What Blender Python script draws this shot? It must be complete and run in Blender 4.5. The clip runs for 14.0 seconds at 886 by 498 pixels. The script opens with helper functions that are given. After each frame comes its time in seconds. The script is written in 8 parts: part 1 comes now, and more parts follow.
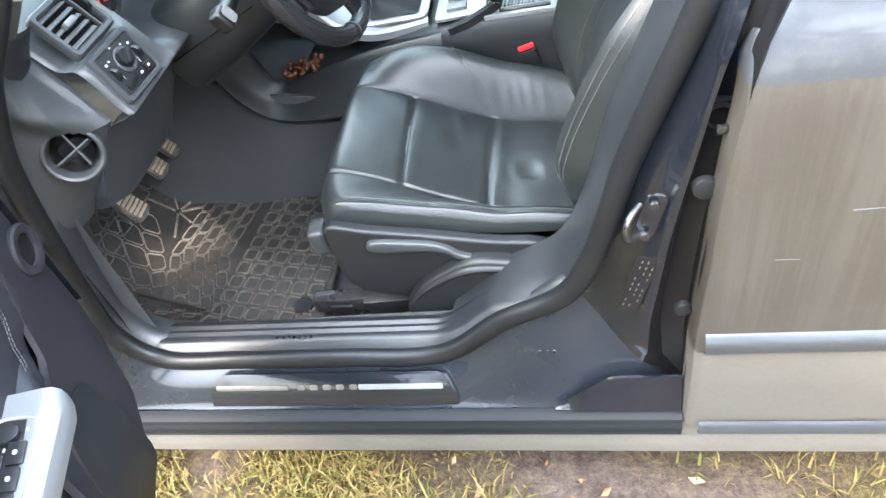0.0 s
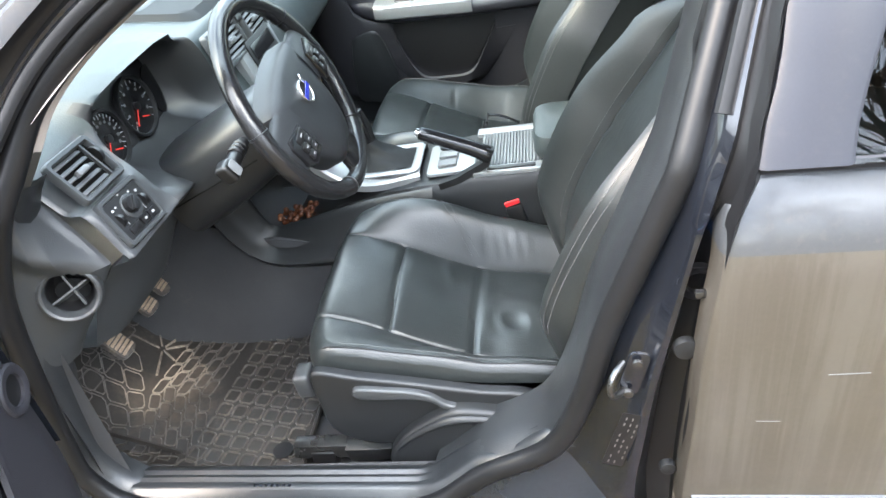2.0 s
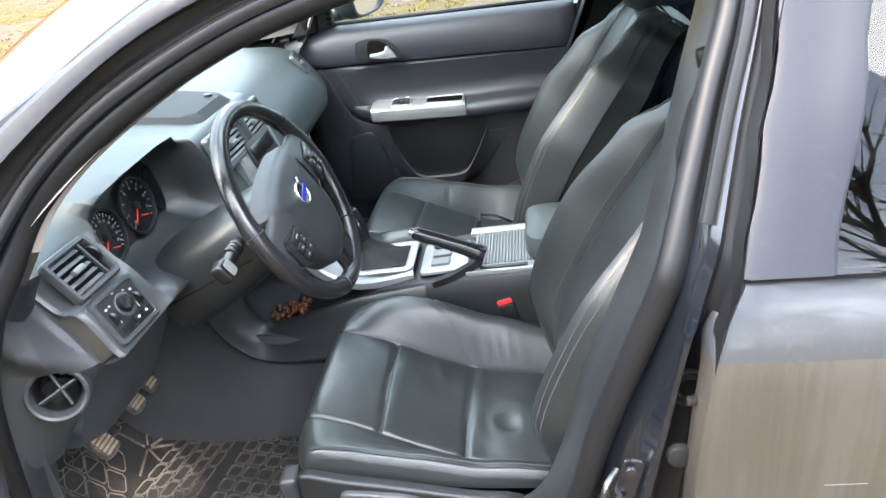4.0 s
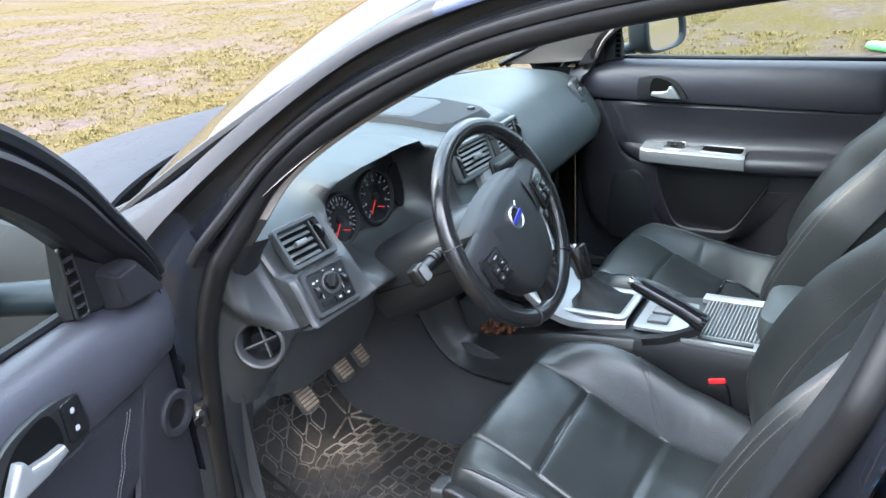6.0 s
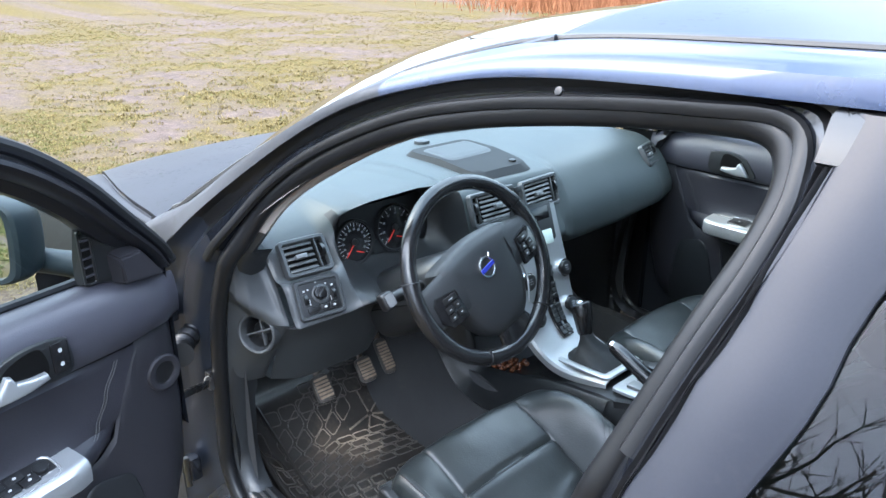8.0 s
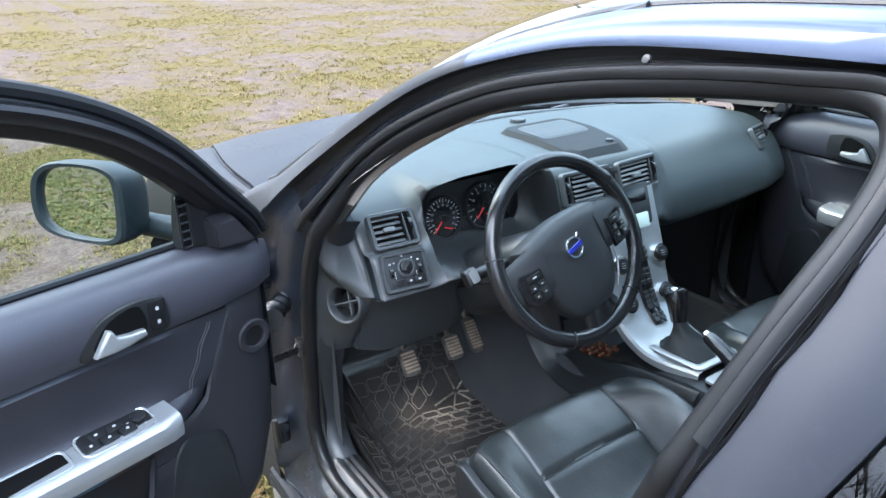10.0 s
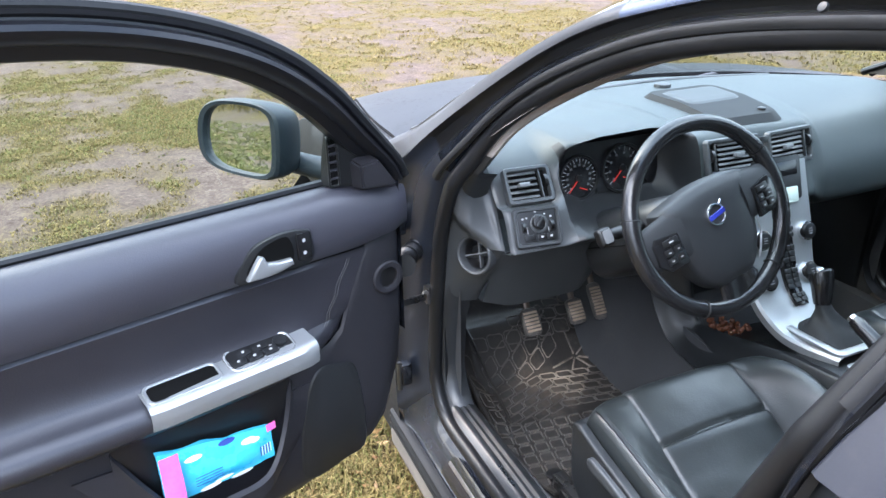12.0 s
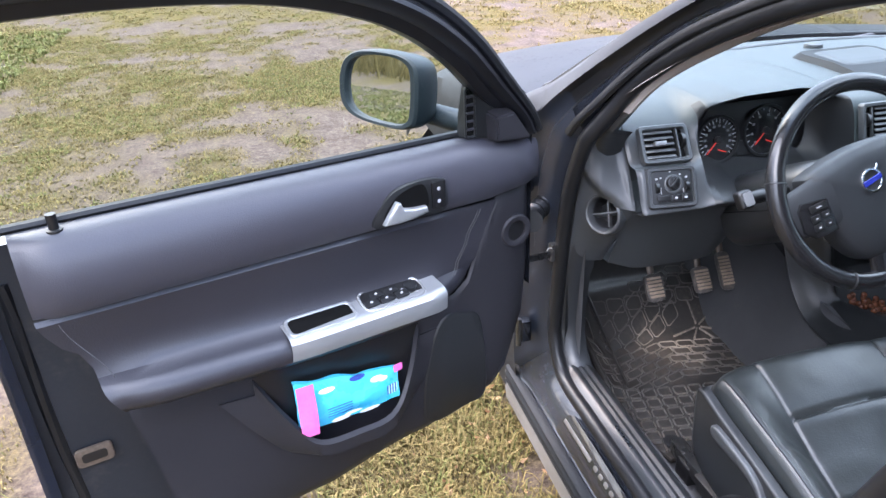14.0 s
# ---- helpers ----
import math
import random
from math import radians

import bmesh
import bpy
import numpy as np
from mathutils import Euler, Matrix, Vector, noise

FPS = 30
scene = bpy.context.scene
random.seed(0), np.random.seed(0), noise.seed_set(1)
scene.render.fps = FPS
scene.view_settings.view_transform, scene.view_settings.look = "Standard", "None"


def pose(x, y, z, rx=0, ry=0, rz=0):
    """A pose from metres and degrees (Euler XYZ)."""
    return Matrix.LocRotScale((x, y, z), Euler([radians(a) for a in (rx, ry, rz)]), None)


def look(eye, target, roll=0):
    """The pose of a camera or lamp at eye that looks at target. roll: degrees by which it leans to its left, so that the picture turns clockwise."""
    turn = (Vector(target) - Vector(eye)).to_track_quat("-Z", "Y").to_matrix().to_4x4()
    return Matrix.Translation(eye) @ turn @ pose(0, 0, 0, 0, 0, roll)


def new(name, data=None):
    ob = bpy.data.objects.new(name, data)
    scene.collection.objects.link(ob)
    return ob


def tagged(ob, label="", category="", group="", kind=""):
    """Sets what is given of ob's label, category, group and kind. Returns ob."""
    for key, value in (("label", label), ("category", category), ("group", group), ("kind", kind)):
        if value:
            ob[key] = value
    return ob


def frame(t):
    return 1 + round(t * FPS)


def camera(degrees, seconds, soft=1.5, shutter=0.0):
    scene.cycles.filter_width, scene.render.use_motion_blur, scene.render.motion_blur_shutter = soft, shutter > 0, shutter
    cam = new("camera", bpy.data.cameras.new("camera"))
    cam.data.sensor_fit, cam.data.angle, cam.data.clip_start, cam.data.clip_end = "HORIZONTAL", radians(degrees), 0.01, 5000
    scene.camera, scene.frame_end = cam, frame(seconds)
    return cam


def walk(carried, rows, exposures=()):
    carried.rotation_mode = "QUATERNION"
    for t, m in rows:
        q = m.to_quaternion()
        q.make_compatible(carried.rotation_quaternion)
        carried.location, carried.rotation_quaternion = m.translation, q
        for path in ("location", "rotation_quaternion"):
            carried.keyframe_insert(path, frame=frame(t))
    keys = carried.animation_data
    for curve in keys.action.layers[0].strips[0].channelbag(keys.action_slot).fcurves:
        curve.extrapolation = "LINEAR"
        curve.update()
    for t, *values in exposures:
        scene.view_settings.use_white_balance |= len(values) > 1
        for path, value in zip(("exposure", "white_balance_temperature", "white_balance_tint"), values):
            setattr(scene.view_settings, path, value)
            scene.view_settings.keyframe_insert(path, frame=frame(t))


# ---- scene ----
cam = camera(62.8, 14.0)
PATH = [
    (0, (0.433, -1.552, 1.41), (0.052, -0.191, -0.005), -14.1),
    (0.5, (0.426, -1.566, 1.422), (0.084, -0.105, 0.1), -11.7),
    (1, (0.425, -1.566, 1.429), (0.092, -0.045, 0.173), -10.7),
    (1.5, (0.427, -1.56, 1.438), (0.101, 0.009, 0.241), -10.0),
    (2, (0.428, -1.562, 1.445), (0.117, 0.053, 0.307), -9.3),
    (2.5, (0.429, -1.558, 1.45), (0.131, 0.094, 0.363), -8.9),
    (3, (0.425, -1.562, 1.46), (0.143, 0.125, 0.423), -8.4),
    (5.3, (0.449, -1.562, 1.466), (0.118, 0.235, 0.653), -7.7),
    (5.5, (0.451, -1.566, 1.475), (0.011, 0.214, 0.676), -7.0),
    (6, (0.562, -1.493, 1.457), (-0.442, 0.043, 0.661), -4.6),
    (6.5, (0.779, -1.424, 1.51), (-0.592, -0.23, 0.679), -3.4),
    (6.6, (0.805, -1.426, 1.534), (-0.579, -0.248, 0.699), -3.1),
    (7, (0.903, -1.417, 1.56), (-0.442, -0.143, 0.804), -0.3),
    (9.3, (0.968, -1.331, 1.541), (-0.511, -0.214, 0.789), -0.8),
    (9.5, (0.967, -1.335, 1.54), (-0.534, -0.252, 0.782), -1.0),
    (10, (0.973, -1.339, 1.534), (-0.569, -0.324, 0.762), -1.3),
    (10.5, (0.978, -1.34, 1.528), (-0.6, -0.397, 0.74), -1.4),
    (11, (0.984, -1.347, 1.52), (-0.627, -0.476, 0.717), -1.4),
    (11.5, (0.985, -1.361, 1.514), (-0.658, -0.569, 0.694), -1.3),
    (12, (0.987, -1.378, 1.507), (-0.685, -0.667, 0.67), -1.1),
    (12.5, (0.991, -1.394, 1.501), (-0.705, -0.765, 0.648), -1.0),
    (13, (0.996, -1.407, 1.498), (-0.719, -0.863, 0.623), -1.0),
    (13.5, (0.997, -1.419, 1.49), (-0.729, -0.947, 0.597), -1.5),
    (14, (0.998, -1.427, 1.487), (-0.736, -1.01, 0.579), -2.4),
]
walk(cam, [(t, look(eye, target, roll)) for t, eye, target, roll in PATH], exposures=[(0.0, 3.80, 6500, 8), (1.5, 3.74, 6750, 8), (3.0, 3.68, 6850, 9), (5.5, 3.36, 6350, 10), (6.5, 3.20, 6150, 9), (10.0, 2.96, 5920, 7), (12.5, 3.16, 6270, 13), (14.0, 3.18, 6270, 17)])

# ---- world, sun and exposure ----
world = bpy.data.worlds.new("overcast_sky")
scene.world = world
world.use_nodes = True
wn, wl = world.node_tree.nodes, world.node_tree.links
wn.clear()
w_out = wn.new("ShaderNodeOutputWorld")
w_bg = wn.new("ShaderNodeBackground")
sky = wn.new("ShaderNodeTexSky")
sky.sky_type, sky.sun_disc = "NISHITA", False
sky.sun_elevation, sky.sun_rotation = radians(47), radians(229)
sky.dust_density, sky.ozone_density = 3.0, 1.0
w_coord = wn.new("ShaderNodeTexCoord")
w_noise = wn.new("ShaderNodeTexNoise")
w_noise.inputs["Scale"].default_value, w_noise.inputs["Detail"].default_value = 2.2, 6.0
w_ramp = wn.new("ShaderNodeValToRGB")
w_ramp.color_ramp.elements[0].position, w_ramp.color_ramp.elements[1].position = 0.45, 0.66
w_mix = wn.new("ShaderNodeMixRGB")
w_mix.inputs[2].default_value = (9.6, 10.6, 12.3, 1)
wl.new(w_coord.outputs["Generated"], w_noise.inputs["Vector"])
wl.new(w_noise.outputs["Fac"], w_ramp.inputs["Fac"])
wl.new(w_ramp.outputs["Color"], w_mix.inputs[0])
wl.new(sky.outputs["Color"], w_mix.inputs[1])
w_sep = wn.new("ShaderNodeSeparateXYZ")
wl.new(w_coord.outputs["Generated"], w_sep.inputs["Vector"])
w_lift = wn.new("ShaderNodeMapRange")
w_lift.inputs["To Min"].default_value, w_lift.inputs["To Max"].default_value = 0.34, 1.42
wl.new(w_sep.outputs["Z"], w_lift.inputs["Value"])
w_over = wn.new("ShaderNodeVectorMath")
w_over.operation = "SCALE"
wl.new(w_mix.outputs["Color"], w_over.inputs[0])
wl.new(w_lift.outputs["Result"], w_over.inputs["Scale"])
wl.new(w_over.outputs["Vector"], w_bg.inputs["Color"])
w_bg.inputs["Strength"].default_value = 0.15
wl.new(w_bg.outputs["Background"], w_out.inputs["Surface"])
sun_data = bpy.data.lights.new("sun", "SUN")
sun_data.energy, sun_data.angle, sun_data.color = 0.5, radians(34), (1.0, 0.98, 0.95)
sun = new("sun", sun_data)
sun.matrix_basis = look((7, -6, 10), (0, 0, 0))


# ---- materials ----
def ramp(nt, fac, stops):
    node = nt.nodes.new("ShaderNodeValToRGB")
    e = node.color_ramp.elements
    while len(e) < len(stops):
        e.new(0.5)
    for k, (pos, col) in enumerate(stops):
        e[k].position, e[k].color = pos, (*col, 1)
    nt.links.new(fac, node.inputs["Fac"])
    return node.outputs["Color"]


def noise_tex(nt, coord, scale, detail=5.0, rough=0.55, stretch=None):
    n = nt.nodes.new("ShaderNodeTexNoise")
    n.inputs["Scale"].default_value, n.inputs["Detail"].default_value, n.inputs["Roughness"].default_value = scale, detail, rough
    if stretch:
        mp = nt.nodes.new("ShaderNodeMapping")
        mp.inputs["Scale"].default_value = stretch
        nt.links.new(coord, mp.inputs["Vector"])
        coord = mp.outputs["Vector"]
    nt.links.new(coord, n.inputs["Vector"])
    return n.outputs["Fac"]


def math_node(nt, op, a, b):
    n = nt.nodes.new("ShaderNodeMath")
    n.operation = op
    for k, v in enumerate((a, b)):
        if isinstance(v, (int, float)):
            n.inputs[k].default_value = v
        else:
            nt.links.new(v, n.inputs[k])
    return n.outputs[0]


def mixc(nt, fac, a, b):
    n = nt.nodes.new("ShaderNodeMixRGB")
    nt.links.new(fac, n.inputs[0]) if not isinstance(fac, float) else None
    if isinstance(fac, float):
        n.inputs[0].default_value = fac
    for k, v in ((1, a), (2, b)):
        if isinstance(v, tuple):
            n.inputs[k].default_value = (*v, 1)
        else:
            nt.links.new(v, n.inputs[k])
    return n.outputs[0]


def pbr(name, dark, light, rough, metal=0.0, big=3.0, fine=120.0, bump=0.0, coat=0.0, rvar=0.12, dust=0.0, dust_col=(0.22, 0.19, 0.15), cells=0.0, crease=0.0, spec=0.5, dust_scale=5.0, relief=0.0006):
    m = bpy.data.materials.new(name)
    m.use_nodes = True
    nt = m.node_tree
    b = nt.nodes["Principled BSDF"]
    co = nt.nodes.new("ShaderNodeTexCoord").outputs["Object"]
    n1, n2 = noise_tex(nt, co, big), noise_tex(nt, co, fine, 3.0)
    mixed = math_node(nt, "ADD", math_node(nt, "MULTIPLY", n1, 0.65), math_node(nt, "MULTIPLY", n2, 0.35))
    col = ramp(nt, mixed, [(0.3, dark), (0.7, light)])
    rg = math_node(nt, "ADD", math_node(nt, "MULTIPLY", n1, rvar), rough - rvar / 2)
    if dust:
        d1 = noise_tex(nt, co, dust_scale, 8.0, 0.7)
        d2 = noise_tex(nt, co, dust_scale * 14, 4.0, 0.6)
        dd = math_node(nt, "MULTIPLY", d1, d2)
        dm = nt.nodes.new("ShaderNodeMapRange")
        dm.inputs["From Min"].default_value, dm.inputs["From Max"].default_value = 0.34 - 0.18 * dust, 0.46 - 0.1 * dust
        dm.inputs["To Max"].default_value = min(1.0, dust * 1.2)
        nt.links.new(dd, dm.inputs["Value"])
        col = mixc(nt, dm.outputs[0], col, dust_col)
        rg = math_node(nt, "ADD", rg, math_node(nt, "MULTIPLY", dm.outputs[0], 0.5))
    nt.links.new(col, b.inputs["Base Color"])
    nt.links.new(rg, b.inputs["Roughness"])
    b.inputs["Metallic"].default_value = metal
    b.inputs["Specular IOR Level"].default_value = spec
    b.inputs["Coat Weight"].default_value = coat
    b.inputs["Coat Roughness"].default_value = 0.04
    if bump or cells or crease:
        h = math_node(nt, "MULTIPLY", n2, bump)
        if cells:
            v = nt.nodes.new("ShaderNodeTexVoronoi")
            v.inputs["Scale"].default_value = cells
            nt.links.new(co, v.inputs["Vector"])
            h = math_node(nt, "ADD", h, math_node(nt, "MULTIPLY", v.outputs["Distance"], 0.5))
        if crease:
            cr_ = noise_tex(nt, co, 14.0, 5.0, 0.6, (1.0, 2.2, 1.0))
            rid = math_node(nt, "ABSOLUTE", math_node(nt, "SUBTRACT", cr_, 0.5), 0)
            h = math_node(nt, "ADD", h, math_node(nt, "MULTIPLY", rid, crease))
        bp = nt.nodes.new("ShaderNodeBump")
        bp.inputs["Strength"].default_value, bp.inputs["Distance"].default_value = 0.5, relief
        nt.links.new(h, bp.inputs["Height"])
        nt.links.new(bp.outputs["Normal"], b.inputs["Normal"])
    return m


def glass_mat(name, tint, base=0.04, edge=0.92):
    m = bpy.data.materials.new(name)
    m.use_nodes = True
    nt = m.node_tree
    nt.nodes.clear()
    out = nt.nodes.new("ShaderNodeOutputMaterial")
    tr, gl, mx = nt.nodes.new("ShaderNodeBsdfTransparent"), nt.nodes.new("ShaderNodeBsdfGlossy"), nt.nodes.new("ShaderNodeMixShader")
    lw = nt.nodes.new("ShaderNodeLayerWeight")
    lw.inputs["Blend"].default_value = 0.5
    gain = math_node(nt, "ADD", math_node(nt, "MULTIPLY", math_node(nt, "POWER", lw.outputs["Facing"], 5.0), edge), base)
    tr.inputs["Color"].default_value = (*tint, 1)
    gl.inputs["Roughness"].default_value = 0.01
    nt.links.new(gain, mx.inputs[0])
    nt.links.new(tr.outputs[0], mx.inputs[1])
    nt.links.new(gl.outputs[0], mx.inputs[2])
    nt.links.new(mx.outputs[0], out.inputs["Surface"])
    return m


def glow_mat(name, col, strength):
    m = bpy.data.materials.new(name)
    m.use_nodes = True
    b = m.node_tree.nodes["Principled BSDF"]
    b.inputs["Base Color"].default_value = (*col, 1)
    b.inputs["Emission Color"].default_value = (*col, 1)
    b.inputs["Emission Strength"].default_value = strength
    return m


PAINT = pbr("dark_blue_grey_paint", (0.0162, 0.0231, 0.0416), (0.0234, 0.0326, 0.0572), 0.28, 0.5, 2.0, 400, 0.0, coat=1.0, rvar=0.08)
# Blue is deepened here to stand for the sky reflected in the rail.
RAIL_SKY_PAINT = pbr("sky_blued_dusty_rail_paint", (0.0125, 0.0215, 0.0500), (0.0185, 0.0315, 0.0690), 0.30, 0.5, 2.5, 200, 0.0, coat=0.5, rvar=0.2, dust=0.2, dust_col=(0.070, 0.066, 0.062), dust_scale=3.0)
# Lighter, bluer copy of the jamb paint: sky reflection put into the colour.
SILL_SKY_PAINT = pbr("sky_blued_sill_paint", (0.0210, 0.0255, 0.0350), (0.0310, 0.0370, 0.0490), 0.27, 0.5, 3.0, 150, 0.0, coat=0.8, rvar=0.16, dust=0.08, dust_col=(0.10, 0.095, 0.09), dust_scale=6.0)
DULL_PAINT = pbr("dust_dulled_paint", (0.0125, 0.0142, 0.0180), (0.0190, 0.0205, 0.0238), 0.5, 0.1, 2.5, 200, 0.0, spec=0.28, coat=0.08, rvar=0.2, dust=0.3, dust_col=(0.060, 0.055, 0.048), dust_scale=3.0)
# Base raised above the jamb's, painting in a blue-grey sheen.
PILLAR_SHEEN = pbr("hinge_pillar_sheen_paint", (0.0190, 0.0225, 0.0310), (0.0275, 0.0320, 0.0420), 0.30, 0.3, 4.0, 200, 0.0, spec=0.5, coat=0.35, dust=0.10, dust_col=(0.085, 0.08, 0.074), dust_scale=7.0)
ROOF_PAINT = pbr("dusty_roof_paint", (0.0190, 0.0260, 0.0430), (0.0270, 0.0360, 0.0580), 0.42, 0.0, 2.0, 400, 0.0, spec=0.12, coat=0.0, dust=0.15, dust_col=(0.08, 0.078, 0.075))
MIRROR_CASE = pbr("blue_grey_mirror_case", (0.0105, 0.0155, 0.0190), (0.0155, 0.0215, 0.0255), 0.42, 0.0, 3.0, 200, 0.05, spec=0.25)
JAMB = pbr("door_jamb_paint", (0.0085, 0.0100, 0.0145), (0.0140, 0.0165, 0.0225), 0.22, 0.4, 4.0, 200, 0.0, coat=1.0, dust=0.10, dust_col=(0.075, 0.066, 0.056), dust_scale=7.0)
# Brown is dust plus the ground's reflection, both put into the paint colour.
DUST_GROUND_PAINT = pbr("dust_and_ground_reflection_paint", (0.0440, 0.0392, 0.0334), (0.0575, 0.0512, 0.0428), 0.34, 0.1, 2.0, 160, 0.0, coat=0.6, dust=0.25, dust_col=(0.074, 0.067, 0.058), dust_scale=4.0)
# Bluish copy of the door paint; its tone stands in for reflected sky.
SKY_TINT_PAINT = pbr("sky_tinted_door_paint", (0.0420, 0.0454, 0.0504), (0.0554, 0.0588, 0.0638), 0.34, 0.3, 2.0, 160, 0.0, coat=0.6, dust=0.2, dust_col=(0.12, 0.11, 0.095))
BONNET = pbr("dulled_bonnet_paint", (0.0130, 0.0134, 0.0152), (0.0190, 0.0192, 0.0205), 0.50, 0.0, 2.0, 200, 0.0, coat=0.0, spec=0.14, dust=0.3, dust_col=(0.056, 0.051, 0.046))
MATTE = pbr("matte_pillar_cover", (0.0153, 0.0166, 0.0220), (0.0199, 0.0212, 0.0280), 0.36, 0.0, 3.0, 300, 0.1, spec=0.25, dust=0.05, dust_col=(0.07, 0.064, 0.06))
DASH = pbr("soft_dashboard_vinyl", (0.0272, 0.0348, 0.0362), (0.0360, 0.0440, 0.0455), 0.48, 0.0, 3.0, 500, 0.25, cells=420, rvar=0.06, spec=0.40)
DASH_LOW = pbr("charcoal_dash_plastic", (0.0280, 0.0305, 0.0328), (0.0370, 0.0400, 0.0428), 0.42, 0.0, 3.0, 500, 0.2, cells=500)
PLASTIC = pbr("charcoal_plastic", (0.0088, 0.0094, 0.0104), (0.0134, 0.0144, 0.0156), 0.38, 0.0, 4.0, 450, 0.2, cells=500, spec=0.4)
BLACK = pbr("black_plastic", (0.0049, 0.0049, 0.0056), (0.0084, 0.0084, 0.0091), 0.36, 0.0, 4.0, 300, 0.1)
FRAME_BLACK = pbr("satin_black_frame_paint", (0.0065, 0.0068, 0.0084), (0.0100, 0.0105, 0.0125), 0.30, 0.0, 4.0, 300, 0.0, spec=0.34, rvar=0.08)
GLOSS = pbr("gloss_black_plastic", (0.006, 0.006, 0.007), (0.010, 0.010, 0.011), 0.16, 0.0, 4.0, 300, 0.0)
RUBBER = pbr("black_rubber_seal", (0.0064, 0.0066, 0.0074), (0.0112, 0.0114, 0.0124), 0.36, 0.0, 6.0, 250, 0.1, spec=0.32)
LEATHER = pbr("black_leather", (0.0118, 0.0140, 0.0144), (0.0205, 0.0238, 0.0243), 0.36, 0.0, 6.0, 260, 0.2, cells=330, crease=2.4, rvar=0.10, spec=0.52)
WHEEL_LEATHER = pbr("polished_black_leather", (0.008, 0.008, 0.009), (0.013, 0.013, 0.014), 0.20, 0.0, 9.0, 300, 0.1, cells=420, rvar=0.14)
DOOR_VINYL = pbr("door_vinyl", (0.0300, 0.0300, 0.0385), (0.0375, 0.0372, 0.0470), 0.42, 0.0, 3.0, 500, 0.2, cells=430)
DOOR_LEATHER = pbr("door_insert_leather", (0.0180, 0.0180, 0.0228), (0.0238, 0.0236, 0.0295), 0.36, 0.0, 4.0, 500, 0.2, cells=360)
DOOR_HARD = pbr("door_hard_plastic", (0.0150, 0.0148, 0.0178), (0.0198, 0.0192, 0.0228), 0.5, 0.0, 4.0, 500, 0.2, cells=480, spec=0.25)
SILVER = pbr("satin_silver_plastic", (0.2600, 0.2710, 0.2780), (0.3150, 0.3260, 0.3330), 0.34, 0.55, 5.0, 600, 0.0, rvar=0.08)
CHROME_SATIN = pbr("bright_satin_silver", (0.45, 0.46, 0.47), (0.52, 0.53, 0.54), 0.26, 0.7, 5.0, 400)
CHROME = pbr("chrome", (0.75, 0.75, 0.76), (0.82, 0.82, 0.83), 0.12, 1.0, 5.0, 200)
STEEL = pbr("worn_steel", (0.20, 0.19, 0.185), (0.34, 0.33, 0.32), 0.36, 0.85, 15.0, 120, 0.1)
CARPET = pbr("dark_grey_carpet", (0.0235, 0.0242, 0.0265), (0.0400, 0.0410, 0.0440), 0.95, 0.0, 7.0, 600, 1.0, dust=0.25, dust_col=(0.07, 0.062, 0.055))
MAT_RUBBER = pbr("muddy_rubber_mat", (0.0190, 0.0178, 0.0168), (0.0330, 0.0300, 0.0280), 0.34, 0.0, 8.0, 200, 0.3, dust=0.22, dust_col=(0.16, 0.13, 0.105), dust_scale=5.0)
# Base colour lightened for sky sheen on the rib tops; mud lies over it.
MUD_AND_SHEEN = pbr("muddy_rubber_with_painted_sheen", (0.0420, 0.0390, 0.0365), (0.0900, 0.0820, 0.0740), 0.30, 0.0, 9.0, 200, 0.3, dust=0.34, dust_col=(0.30, 0.245, 0.195), dust_scale=7.0)
PEDAL = pbr("worn_pedal_rubber", (0.1877, 0.1381, 0.1003), (0.3754, 0.2925, 0.2161), 0.7, 0.0, 30.0, 200, 0.4)
PILLAR_CLOTH = pbr("beige_pillar_trim", (0.2340, 0.2025, 0.1845), (0.2880, 0.2520, 0.2295), 0.8, 0.0, 5.0, 600, 0.3)
HEADLINER = pbr("grey_beige_headliner", (0.36, 0.34, 0.32), (0.42, 0.40, 0.38), 0.9, 0.0, 5.0, 600, 0.4)
THREAD = pbr("grey_thread", (0.045, 0.045, 0.048), (0.065, 0.065, 0.068), 0.7)
WHITE_INK = pbr("white_print", (0.2880, 0.2960, 0.3040), (0.3520, 0.3520, 0.3600), 0.5)
RED = pbr("red_button", (0.55, 0.015, 0.02), (0.65, 0.03, 0.035), 0.35)
NEEDLE = glow_mat("red_needle", (0.55, 0.02, 0.01), 0.06)
LCD = pbr("grey_green_display", (0.42, 0.50, 0.46), (0.48, 0.56, 0.52), 0.2)
BLUE = pbr("blue_emblem", (0.015, 0.02, 0.20), (0.02, 0.03, 0.27), 0.25)
WOOD_BEAD = pbr("brown_wooden_beads", (0.085, 0.026, 0.011), (0.16, 0.052, 0.022), 0.22, 0.0, 30)
MIRROR = pbr("mirror_glass", (0.86, 0.88, 0.88), (0.88, 0.90, 0.90), 0.02, 1.0, 3.0, 100, rvar=0.0)
# Paler than the vent frames: sky reflection put into the slats' grey.
SLAT = pbr("sky_lightened_vent_plastic", (0.05, 0.053, 0.056), (0.065, 0.068, 0.072), 0.34)
SCUFF = pbr("scuffed_sill_plastic", (0.0125, 0.0138, 0.0155), (0.0200, 0.0220, 0.0240), 0.32, 0.0, 5.0, 300, 0.2, cells=400, rvar=0.2, dust=0.15, dust_col=(0.07, 0.064, 0.058))
DARK_STEEL = pbr("dark_bright_worn_steel", (0.09, 0.09, 0.092), (0.17, 0.17, 0.17), 0.28, 0.9, 15.0, 120, 0.1)
